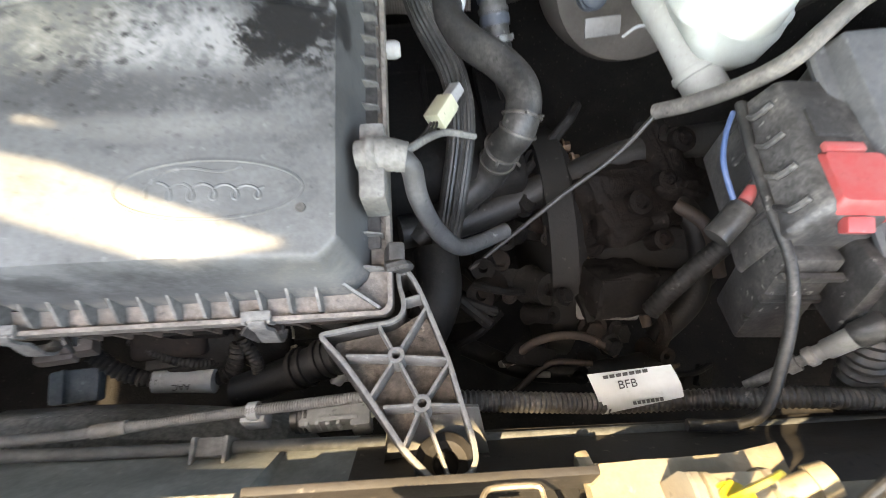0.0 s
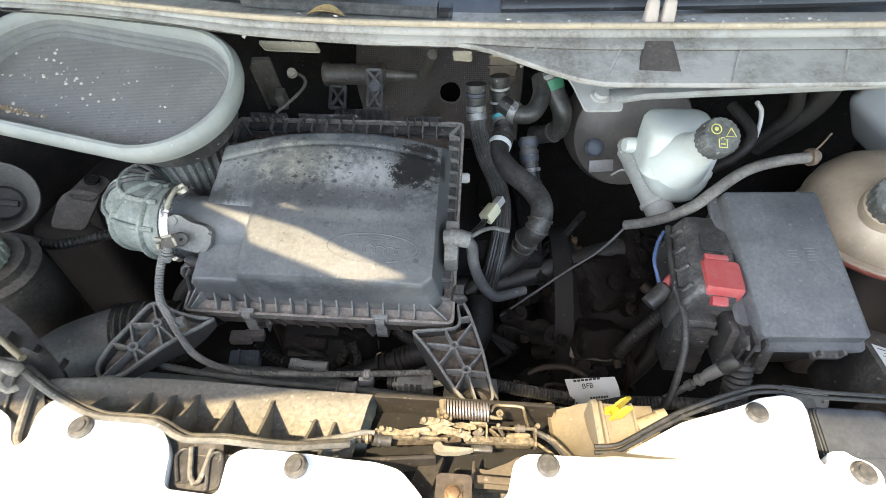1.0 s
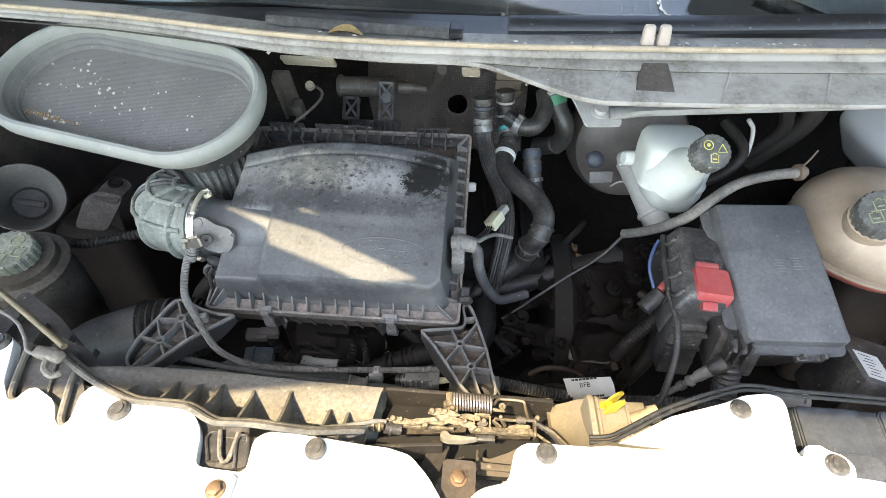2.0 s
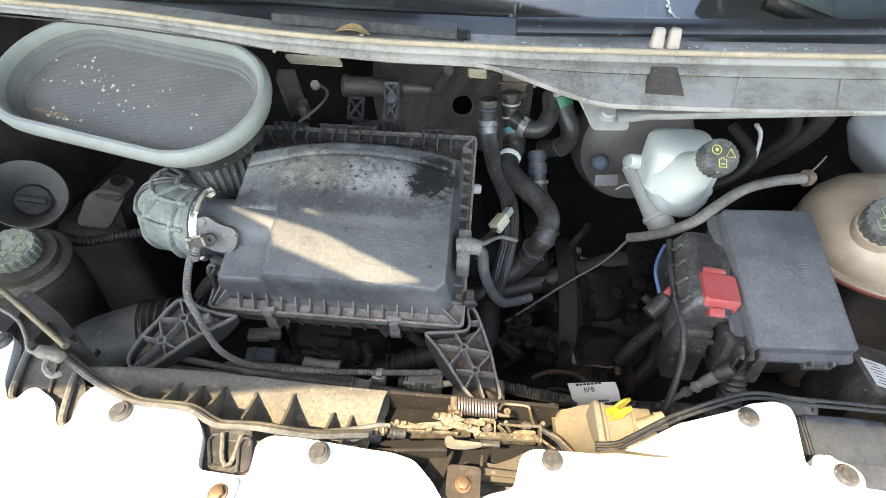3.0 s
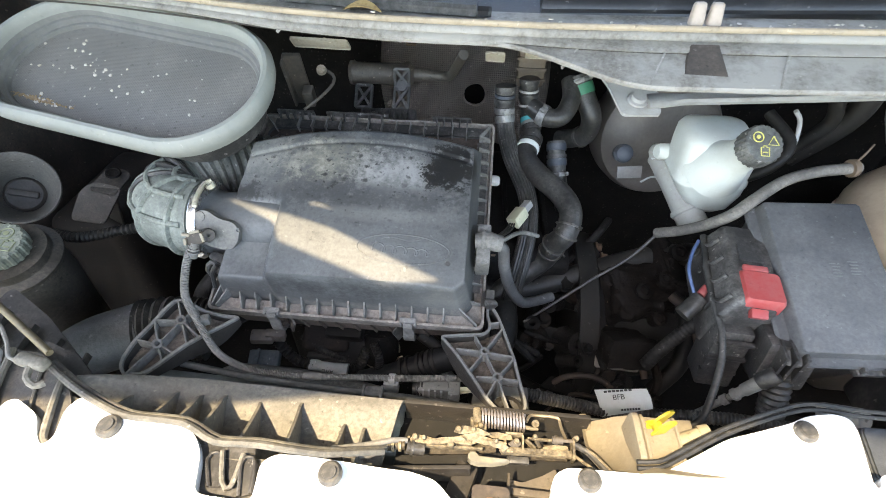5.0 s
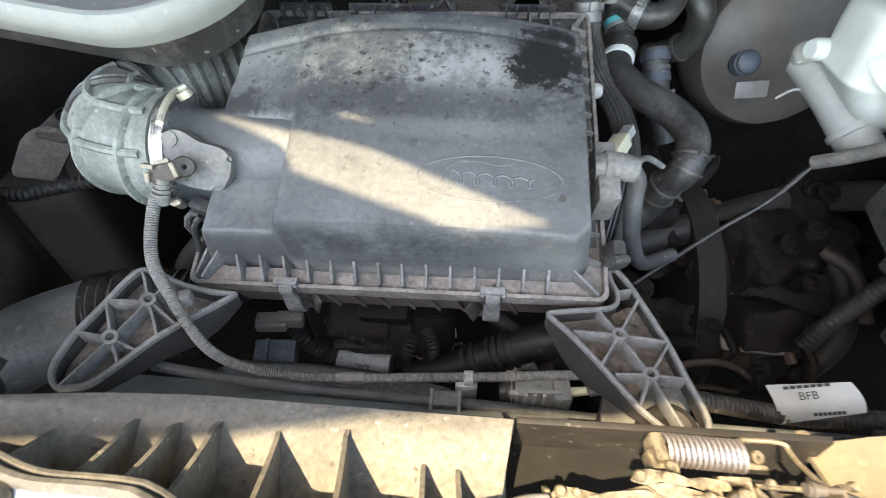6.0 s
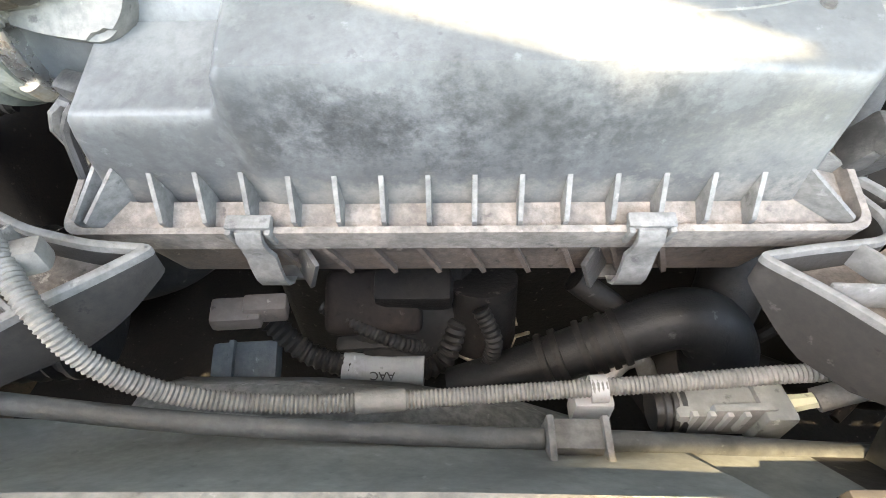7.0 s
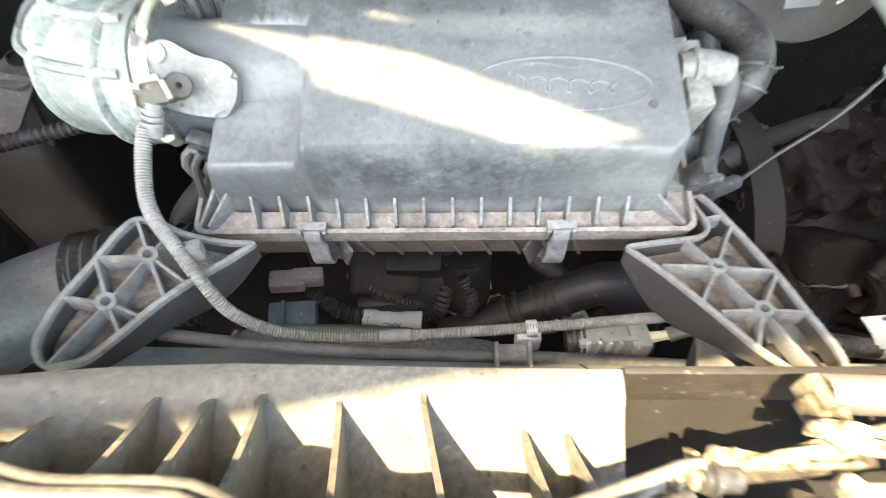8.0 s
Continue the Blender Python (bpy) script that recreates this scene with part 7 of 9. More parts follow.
def hose(name, pts, r, label, material=RUBBER, bands=(), pitch=0.0, depth=0.0, flute=0.0):
    """A hose with bands: (place along it from 0 to 1, width, material, kind)."""
    ob = thing(name, pts[-1], label, "hose", "hoses beside the filter box")
    bm = bmesh.new()
    line = tube(bm, pts, r, 40 if flute else 20, 0.005, pitch, depth, flute=flute)
    part("rubber", bm, material, ob)
    for f, width, mat, kind in bands:
        i = max(1, min(len(line) - 2, int(f * (len(line) - 1))))
        bm = bmesh.new()
        way = line[i + 1] - line[i - 1]
        collar(bm, line[i], way, r, width)
        if kind == "hose_clamp":
            for turn in (-1, 1):
                box(bm, frame_of(line[i], way, (0.4 + 0.4 * turn, -0.7, 0.6)) @ Matrix.Translation((r + 0.005, 0, 0)), (0.007, 0.003, width * 0.9), 0.0008)
            collar(bm, line[i], way, r + 0.0006, width * 0.35)
        part(kind, bm, mat, ob)
    return ob


hose("heater_hose", [(0.002, 0.604, 1.1), (0.005, 0.592, 1.045), (0.02, 0.55, 1.0), (0.05, 0.49, 0.962), (0.056, 0.44, 0.93), (0.045, 0.39, 0.88), (0.03, 0.35, 0.82)], 0.0155, "black ribbed heater hose with a steel clamp", flute=0.0014,
     bands=((0.015, 0.012, PLASTIC, "collar"), (0.045, 0.006, BLUE_GREY, "collar"), (0.075, 0.012, PLASTIC, "collar"), (0.115, 0.01, DULL_STEEL, "hose_clamp"), (0.15, 0.012, DULL_STEEL, "collar")))
hose("coolant_hose", [(0.056, 0.592, 1.012), (0.047, 0.548, 0.998), (0.066, 0.51, 0.99), (0.102, 0.465, 0.984), (0.118, 0.432, 0.972), (0.111, 0.405, 0.948), (0.098, 0.41, 0.921), (0.088, 0.415, 0.882), (0.05, 0.4, 0.85), (0.0, 0.37, 0.82)], 0.0185, "thick black coolant hose in a wide bend",
     bands=((0.07, 0.009, PAPER, "white_band"), (0.02, 0.012, PLASTIC, "collar"), (0.05, 0.004, PLASTIC, "collar"), (0.5, 0.003, DARK_STEEL, "hose_clamp"), (0.535, 0.003, DARK_STEEL, "collar"), (0.62, 0.003, DARK_STEEL, "hose_clamp"), (0.66, 0.003, DARK_STEEL, "collar")))
hose("tee_hose", [(0.044, 0.64, 1.1), (0.046, 0.635, 1.06), (0.052, 0.622, 1.03), (0.057, 0.592, 1.012)], 0.0155, "black tee hose with teal and pale collars",
     bands=((0.06, 0.008, PLASTIC, "collar"), (0.2, 0.004, GREY_PLASTIC, "collar"), (0.3, 0.008, PLASTIC, "collar"), (0.46, 0.004, GREY_PLASTIC, "collar"), (0.68, 0.009, TEAL, "teal_collar"), (0.78, 0.006, DULL_STEEL, "pale_collar"), (0.9, 0.01, PLASTIC, "collar")))
hose("branch_hose", [(0.05, 0.625, 1.055), (0.08, 0.605, 1.045), (0.105, 0.605, 1.05), (0.12, 0.63, 1.07), (0.118, 0.66, 1.09)], 0.0165, "black branch hose with a pale clip",
     bands=((0.2, 0.01, DULL_STEEL, "hose_clamp"), (0.26, 0.005, DULL_STEEL, "collar")))
hose("return_hose", [(0.13, 0.66, 1.1), (0.142, 0.645, 1.075), (0.16, 0.625, 1.04), (0.16, 0.635, 1.0), (0.142, 0.66, 0.975), (0.12, 0.68, 0.96)], 0.018, "dark hose with a green tape band",
     bands=((0.16, 0.018, GREEN, "green_band"), (0.06, 0.008, DULL_STEEL, "hose_clamp"), (0.72, 0.006, DARK_STEEL, "collar")))
hose("lower_hose", [(0.1, 0.585, 1.01), (0.103, 0.565, 0.985), (0.11, 0.54, 0.95), (0.125, 0.52, 0.91)], 0.0155, "short black hose with spring clamp",
     bands=((0.1, 0.012, BLUE_GREY, "collar"), (0.24, 0.006, PLASTIC, "collar"), (0.34, 0.012, BLUE_GREY, "collar"), (0.5, 0.007, DULL_STEEL, "hose_clamp"), (0.72, 0.006, BLUE_GREY, "collar")))
bm = bmesh.new()
box(bm, pose(0.05, 0.72, 1.09), (0.05, 0.04, 0.07), 0.006)
for z in (1.07, 1.09, 1.11):
    box(bm, pose(0.05, 0.699, z), (0.054, 0.006, 0.006), 0.001)
box(bm, pose(0.05, 0.83, 1.09), (0.03, 0.24, 0.03), 0.004)
solo("heater_valve", bm, surface("brown_valve", (0.13, 0.1, 0.075), (0.25, 0.2, 0.15), 0.6, 30, 0.5), "brownish ribbed heater valve block", "valve")

# breather pipe from the lid's side
pipe = thing("breather_pipe", (0.06, 0.29, 0.89), "bent grey-black breather pipe plugged into the filter box", "breather pipe")
bm = bmesh.new()
tube(bm, [(-0.004, 0.268, 1.044), (0.006, 0.266, 1.036), (0.01, 0.264, 1.005), (0.022, 0.27, 0.96), (0.042, 0.283, 0.918), (0.065, 0.302, 0.9), (0.092, 0.321, 0.892)], 0.0078, 14, 0.004)
part("pipe", bm, surface("grey_breather_plastic", (0.045, 0.045, 0.047), (0.15, 0.15, 0.15), 0.5, 30, 0.45), pipe)
bm = bmesh.new()
tube(bm, [(-0.03, 0.27, 1.044), (-0.012, 0.269, 1.046), (0.004, 0.267, 1.044)], [0.011, 0.0125, 0.0105], 16)
collar(bm, (-0.02, 0.2695, 1.045), (1, 0, 0), 0.0115, 0.006)
part("fitting", bm, PLASTIC_DIRTY, pipe, "dusty push fitting")
bm = bmesh.new()
tube(bm, [(0.002, 0.275, 1.042), (0.03, 0.32, 1.02), (0.06, 0.35, 0.99)], 0.003, 8)
part("bracket_strip", bm, PLASTIC_DIRTY, pipe)
yc = thing("cream_plug", (0.036, 0.438, 0.94), "cream-coloured cable plug hanging beside the hoses", "cable plug")
bm = bmesh.new()
m = frame_of((0.034, 0.425, 0.962), (0.45, 0.75, 0.15), (0.7, -0.5, 0.4))
box(bm, m, (0.02, 0.018, 0.032), 0.002)
box(bm, m @ pose(0.004, 0.01, 0), (0.006, 0.004, 0.03), 0.001)
part("body", bm, CREAM, yc)
bm = bmesh.new()
box(bm, m @ pose(0, 0, 0.024), (0.013, 0.012, 0.026), 0.001)
part("plug_half", bm, GREY_PLASTIC, yc)
for k in (-1, 0, 1):
    bm = bmesh.new()
    tube(bm, [m @ Vector((0.004 * k, 0, -0.015)), m @ Vector((0.006 * k, 0.002, -0.03)), m @ Vector((0.004 * k - 0.01, 0.0, -0.06))], 0.0015, 6)
    part("wire", bm, RUBBER, yc)

# ---- throttle-like cable, sheath, thin tube ----
cab = thing("sheathed_cable", (0.25, 0.4, 0.95), "grey sheathed cable draped behind the junction box", "cable")
bm = bmesh.new()
tube(bm, [(0.255, 0.418, 0.953), (0.274, 0.396, 0.978), (0.296, 0.372, 1.012), (0.316, 0.358, 1.044), (0.34, 0.37, 1.06), (0.39, 0.405, 1.072), (0.44, 0.425, 1.077), (0.5, 0.437, 1.08)], 0.008, 14)
part("sheath", bm, surface("grey_sheath", (0.075, 0.07, 0.066), (0.22, 0.2, 0.175), 0.75, 40, 0.5, lo=0.35, hi=0.62), cab)
bm = bmesh.new()
tube(bm, [(0.258, 0.416, 0.957), (0.22, 0.4, 0.912), (0.168, 0.385, 0.872), (0.12, 0.365, 0.84), (0.06, 0.34, 0.8)], 0.0026, 8)
part("inner_cable", bm, RUBBER, cab)
bm = bmesh.new()
collar(bm, (0.49, 0.435, 1.08), (1, 0.2, 0.1), 0.0105, 0.008)
tube(bm, [(0.49, 0.435, 1.09), (0.496, 0.437, 1.1), (0.51, 0.45, 1.11)], 0.0015, 6)
part("tie", bm, surface("rust_brown_tie", (0.1, 0.07, 0.05), (0.2, 0.15, 0.11), 0.5, 60, 0.6), cab)
bm = bmesh.new()
tube(bm, [(0.288, 0.35, 1.01), (0.282, 0.3, 0.998), (0.281, 0.25, 0.986), (0.286, 0.212, 0.97), (0.283, 0.18, 0.95), (0.27, 0.145, 0.925), (0.256, 0.122, 0.91), (0.235, 0.115, 0.903), (0.2, 0.118, 0.9)], 0.0046, 10)
solo("thin_hose", bm, RUBBER, "thin black hose running down beside the junction box", "hose")
bw = thing("battery_lead", (0.27, 0.29, 0.96), "taped cable end with blue and red wires", "cable")
bm = bmesh.new()
tube(bm, [(0.277, 0.27, 0.967), (0.254, 0.253, 0.95)], 0.0115, 14)
part("sleeve", bm, RUBBER, bw)
bm = bmesh.new()
tube(bm, [(0.268, 0.275, 0.972), (0.262, 0.3, 0.99), (0.27, 0.325, 1.0), (0.282, 0.345, 1.005)], 0.0024, 8)
part("blue_wire", bm, BLUE, bw)
bm = bmesh.new()
tube(bm, [(0.276, 0.272, 0.972), (0.284, 0.28, 0.978), (0.294, 0.29, 0.982)], 0.0058, 10)
part("red_wire", bm, RED, bw)
OILY_LOOM = surface("dusty_dark_loom", (0.011, 0.0108, 0.0105), (0.05, 0.046, 0.043), 0.6, 30, 0.55, spec=0.25)
bm = bmesh.new()
tube(bm, [(0.33, 0.296, 0.925), (0.303, 0.287, 0.9), (0.278, 0.277, 0.87), (0.258, 0.268, 0.842), (0.245, 0.262, 0.815)], 0.0105, 14, pitch=0.006, depth=0.0009)
solo("ribbed_loom", bm, OILY_LOOM, "ribbed black wiring loom below the junction box", "wiring loom")

# service port with cap
port = thing("service_port", (0.286, 0.146, 0.9), "pale metal service port with a dark screw cap", "service port")
d = Vector((0.045, 0.006, 0.061))
SP = frame_of((0.2915, 0.158, 0.8905), d) @ Matrix.Diagonal((0.74, 0.74, 0.9, 1))
bm = bmesh.new()
lathe(bm, SP, [(0.006, -0.03), (0.006, 0.01), (0.009, 0.01), (0.009, 0.02), (0.006, 0.02), (0.006, 0.028)], 16)
part("stem", bm, PLASTIC_DIRTY, port)
bm = bmesh.new()
lathe(bm, SP, [(0.0075, 0.026), (0.0105, 0.028), (0.0105, 0.034), (0.0085, 0.036), (0.0085, 0.042), (0.0105, 0.044), (0.0115, 0.07), (0.0005, 0.07)], 20)
part("barrel", bm, surface("dusty_pale_metal", (0.26, 0.25, 0.235), (0.17, 0.155, 0.135), 0.6, 60, 0.5, metal=0.3), port)
bm = bmesh.new()
lathe(bm, SP, [(0.012, 0.066), (0.0138, 0.068), (0.0138, 0.09), (0.012, 0.093), (0.003, 0.0935), (0.003, 0.09), (0.0005, 0.09)], 24)
part("cap", bm, PLASTIC, port)
port2 = thing("service_port", (0.42, 0.15, 0.86), "grey capped service port beside the headlamp", "service port")
bm = bmesh.new()
lathe(bm, frame_of((0.425, 0.135, 0.925), (0.25, -0.45, 0.6)), [(0.0125, -0.03), (0.0125, 0.016), (0.011, 0.019), (0.003, 0.0195), (0.003, 0.016), (0.0005, 0.016)], 22)
part("cap", bm, GREY_PLASTIC, port2)
bm = bmesh.new()
tube(bm, [(0.418, 0.15, 0.9), (0.41, 0.17, 0.87)], 0.008, 12)
part("stem", bm, DARK_METAL, port2)
bm = bmesh.new()
tube(bm, [(0.36, 0.2, 0.96), (0.355, 0.17, 0.93), (0.36, 0.15, 0.88), (0.38, 0.14, 0.84)], 0.017, 14, pitch=0.008, depth=0.003)
solo("flexible_hose", bm, RUBBER, "short ribbed black hose under the fuse box", "hose")

# wiring loom with a white paper tag along the crossbeam
loom = thing("front_loom", (0.2, 0.14, 0.89), "black corrugated wiring loom with a white paper tag", "wiring loom")
bm = bmesh.new()
tube(bm, [(0.03, 0.15, 0.892), (0.1, 0.15, 0.876), (0.17, 0.15, 0.862), (0.23, 0.146, 0.872), (0.3, 0.135, 0.895), (0.36, 0.13, 0.895), (0.5, 0.13, 0.885)], 0.009, 14, pitch=0.0045, depth=0.0016)
part("sleeve", bm, PLASTIC, loom)
bm = bmesh.new()
rows = []
for k in range(9):
    s = k / 8
    p, q = Vector((0.141, 0.169, 0.882)).lerp(Vector((0.152, 0.142, 0.862)), s), Vector((0.204, 0.166, 0.9)).lerp(Vector((0.209, 0.142, 0.893)), s)
    lift = Vector((0, -0.003, 0.004)) * math.sin(math.pi * s)
    rows.append([p + lift, q + lift])
tag_rows = rows
up = [[bm.verts.new(p) for p in r] for r in rows]
dn = [[bm.verts.new(p - Vector((0, 0.0003, 0.0006))) for p in r] for r in rows]
for a, b, c, e in zip(up, up[1:], dn, dn[1:]):
    bm.faces.new((a[0], a[1], b[1], b[0]))
    bm.faces.new((c[1], c[0], e[0], e[1]))
tag = part("paper_tag", bm, PAPER, loom, "white paper tag with black print")


def lettering(word, size, m, parent, root):
    """Thin printed letters on a paper tag."""
    text = bpy.data.curves.new("lettering", "FONT")
    text.body, text.size, text.extrude, text.align_x = word, size, 0.0003, "CENTER"
    probe = bpy.data.objects.new("lettering", text)
    scene.collection.objects.link(probe)
    bpy.context.view_layer.update()
    me = bpy.data.meshes.new_from_object(probe.evaluated_get(bpy.context.evaluated_depsgraph_get()))
    scene.collection.objects.unlink(probe)
    bpy.data.objects.remove(probe)
    me.transform(WORLD[root.name].inverted() @ m)
    me.materials.append(INK)
    lett = new("lettering", me)
    lett.parent = parent
    lett["label"] = "black printed letters " + word
    WORLD[lett.name] = WORLD[root.name]


x_way = (tag_rows[3][1] - tag_rows[3][0]).normalized()
y_way = (tag_rows[2][0] - tag_rows[5][0]).normalized()
n_way = x_way.cross(y_way).normalized()
TG = Matrix((x_way, n_way.cross(x_way), n_way)).transposed().to_4x4()
TG.translation = (tag_rows[3][0] + tag_rows[3][1]) / 2 + n_way * 0.0022 - y_way * 0.001 - x_way * 0.006
lettering("BFB", 0.0095, TG, tag, loom)
bm = bmesh.new()
for off, w in ((0.011, 0.036), (-0.013, 0.024)):
    for k in range(7):
        box(bm, TG @ pose(-w / 2 + w * (k + 0.5) / 7 + (0.012 if off < 0 else 0), off, -0.0004), (w / 9, 0.0026, 0.0008), 0.0)
part("print_bars", bm, INK, tag, "rows of unreadable print")
wtag = thing("white_tag", (-0.256, 0.232, 0.75), "white paper sleeve tag round a dark loom", "tag")
bm = bmesh.new()
tube(bm, [(-0.287, 0.232, 0.779), (-0.27, 0.2315, 0.777), (-0.24, 0.2305, 0.7755), (-0.2235, 0.23, 0.775)], [0.0125, 0.0118, 0.0118, 0.013], 20, flat=0.9)
sleeve = part("sleeve", bm, surface("grimy_paper_sleeve", (0.34, 0.36, 0.365), (0.22, 0.22, 0.21), 0.6, 40, 0.6, bump=0.05), wtag)
WT = Matrix((Vector((-1, 0, 0.03)).normalized(), (0, -0.66, -0.75), (0, -0.75, 0.66))).transposed().to_4x4()
WT.translation = Vector((-0.2545, 0.2312, 0.7762)) + Vector((0, -0.62, 0.8)) * 0.0122
lettering("AAC", 0.0095, WT, sleeve, wtag)
bm = bmesh.new()
tube(bm, [(-0.34, 0.25, 0.815), (-0.31, 0.236, 0.79), (-0.26, 0.231, 0.776), (-0.212, 0.24, 0.772), (-0.196, 0.262, 0.8)], 0.0095, 12, pitch=0.006, depth=0.002)
part("loom", bm, OILY_LOOM, wtag)

# ---- left side: power steering reservoir, filler cup, bracket, intake duct ----
RES_BLACK = surface("dusty_brown_black_plastic", (0.028, 0.025, 0.022), (0.14, 0.122, 0.104), 0.7, 22, 0.4, lo=0.34, hi=0.66)
ps = thing("steering_reservoir", (-0.64, 0.2, 0.85), "black power steering fluid reservoir with printed cap", "fluid reservoir")
PA = frame_of((-0.708, 0.25, 1.0), (0.12, -0.16, 0.97), (1, 0, 0))
bm = bmesh.new()
lathe(bm, PA, [(0.0005, -0.2), (0.056, -0.2), (0.064, -0.1), (0.062, -0.05), (0.06, -0.046), (0.06, -0.04), (0.055, -0.036), (0.053, -0.024), (0.0005, -0.024)], 40)
part("body", bm, RES_BLACK, ps)
bm = bmesh.new()
lathe(bm, PA, [(0.05, -0.05), (0.066, -0.048), (0.067, -0.042), (0.062, -0.038), (0.05, -0.036)], 40)
part("flange_ring", bm, RES_BLACK, ps)
c = screw_cap(PA @ Matrix.Translation((0, 0, -0.022)), 0.037, 0.022, "cap", ps, "grey-green screw cap with pale green signs")
c.data.materials.clear()
c.data.materials.append(surface("grey_green_cap", (0.1, 0.112, 0.094), (0.34, 0.365, 0.3), 0.8, 30, 0.4, lo=0.3, hi=0.65))
cap_marks(PA, 0.037, 0.0005, c, [("ring", 0.2, 0.45), ("tablet", 0.55, -0.1), ("triangle", -0.4, -0.1), ("tablet", 0.0, -0.5)], SYMBOL_PALE)
bm = bmesh.new()
plate(bm, rounded([(-0.2, -0.03), (0.0, -0.05), (0.0, 0.05), (-0.2, 0.03)], 0.01), 0.006, pose(-0.72, 0.26, 0.88), 0.002)
part("wing_mount", bm, DARK_METAL, ps)
cup = thing("filler_cup", (-0.84, 0.43, 0.88), "dull grey open filler cup on the inner wing", "filler cup")
CU = frame_of((-0.864, 0.448, 0.932), (0.55, -0.5, 0.6), (1, 0, 0))
bm = bmesh.new()
lathe(bm, CU, [(0.03, -0.055), (0.05, -0.004), (0.061, 0.032), (0.063, 0.0335), (0.065, 0.031), (0.053, -0.008), (0.034, -0.06)], 40)
part("funnel", bm, surface("dull_grey_funnel", (0.09, 0.086, 0.08), (0.22, 0.207, 0.188), 0.8, 18, 0.5, lo=0.25, hi=0.7), cup)
bm = bmesh.new()
lathe(bm, CU, [(0.0005, -0.062), (0.033, -0.062), (0.033, -0.045), (0.028, -0.04), (0.0005, -0.04)], 28)
box(bm, CU @ pose(0, 0, -0.035), (0.046, 0.012, 0.012), 0.003)
part("inner_cap", bm, surface("brown_black_cap", (0.03, 0.025, 0.022), (0.12, 0.1, 0.085), 0.6, 40, 0.5), cup)
bk = thing("wing_bracket", (-0.74, 0.48, 0.85), "scuffed grey steel bracket with a folded ear, on the inner wing", "bracket")
bm = bmesh.new()
plate(bm, rounded([(-0.034, -0.05), (0.022, -0.045), (0.03, 0.012), (0.03, 0.03), (-0.016, 0.03), (-0.034, 0.008)], 0.01), 0.005, frame_of((-0.738, 0.468, 0.908), (0.3, -0.6, 0.74), (1, 0.03, -0.25)), 0.0015)
SCUFFED = surface("scuffed_grey_steel", (0.028, 0.025, 0.023), (0.13, 0.115, 0.1), 0.8, 40, 0.5, metal=0.2, lo=0.36, hi=0.6)
part("plate", bm, SCUFFED, bk)
bm = bmesh.new()
plate(bm, rounded([(-0.022, -0.034), (0.024, -0.034), (0.03, 0.022), (0.008, 0.034), (-0.018, 0.024)], 0.009), 0.004, frame_of((-0.733, 0.508, 0.924), (0.25, -0.15, 0.95), (1, 0, -0.25)), 0.0015)
part("ear", bm, SCUFFED, bk)
bm = bmesh.new()
strip(bm, (-0.742, 0.5, 0.912), (-0.8, 0.535, 0.79), 0.03, 0.005, up=(0, -1, 0.3), bevel=0.001)
part("stem", bm, SCUFFED, bk)
bm = bmesh.new()
lathe(bm, frame_of((-0.731, 0.52, 0.929), (0.25, -0.15, 0.95)), [(0.0005, 0.001), (0.01, 0.001), (0.0105, 0.0045), (0.013, 0.0045), (0.0135, 0.0), (0.0005, -0.001)], 18)
part("grommet", bm, DARK_METAL, bk)
duct = thing("intake_duct", (-0.47, 0.15, 0.86), "black air duct with ribbed cuff beside the support arm", "air duct")
bm = bmesh.new()
tube(bm, [(-0.66, 0.075, 0.85), (-0.6, 0.125, 0.878), (-0.55, 0.16, 0.897), (-0.49, 0.19, 0.902)], [0.03, 0.037, 0.041, 0.043], 26)
part("duct", bm, surface("dusty_duct_plastic", (0.026, 0.027, 0.029), (0.105, 0.104, 0.104), 0.7, 18, 0.4, lo=0.34, hi=0.66), duct)
bm = bmesh.new()
tube(bm, [(-0.495, 0.188, 0.902), (-0.46, 0.2, 0.9), (-0.41, 0.21, 0.89)], 0.046, 26, pitch=0.009, depth=0.005)
part("cuff", bm, RUBBER, duct, "ribbed rubber cuff")
bm = bmesh.new()
tube(bm, [(-0.8, 0.37, 0.9), (-0.755, 0.362, 0.915), (-0.695, 0.352, 0.918), (-0.64, 0.37, 0.92), (-0.57, 0.4, 0.92)], 0.0095, 12, pitch=0.007, depth=0.002)
WING_LOOM = surface("near_black_loom", (0.01, 0.0095, 0.009), (0.04, 0.035, 0.031), 0.5, 25, 0.5, lo=0.4, hi=0.68)
solo("wing_loom", bm, WING_LOOM, "dark ribbed loom along the inner wing", "wiring loom")
bm = bmesh.new()
tube(bm, [(-0.43, 0.33, 0.9), (-0.46, 0.29, 0.875), (-0.44, 0.25, 0.865), (-0.39, 0.25, 0.875), (-0.35, 0.28, 0.89)], 0.015, 14)
solo("curved_hose", bm, OILY_LOOM, "curved dark hose beneath the intake elbow", "hose")

# ---- back of the bay: heat shield, actuator, brackets, pale tabs ----
HS = Matrix.Translation((-0.09, 0.83, 1.02)) @ pose(0, 0, 0, 78, 0, 0)
shield = thing("heat_shield", (-0.09, 0.83, 0.88), "brown dimpled metal heat shield with a round hole", "heat shield", turn=HS.to_3x3().to_4x4())


def shield_bulge(x, y):
    return 0.016 * math.sin(31 * x + 1.0) * math.cos(27 * y) + 0.008 * math.sin(70 * x - 40 * y)


bm = bmesh.new()
nx, ny = 64, 48
keep = {}
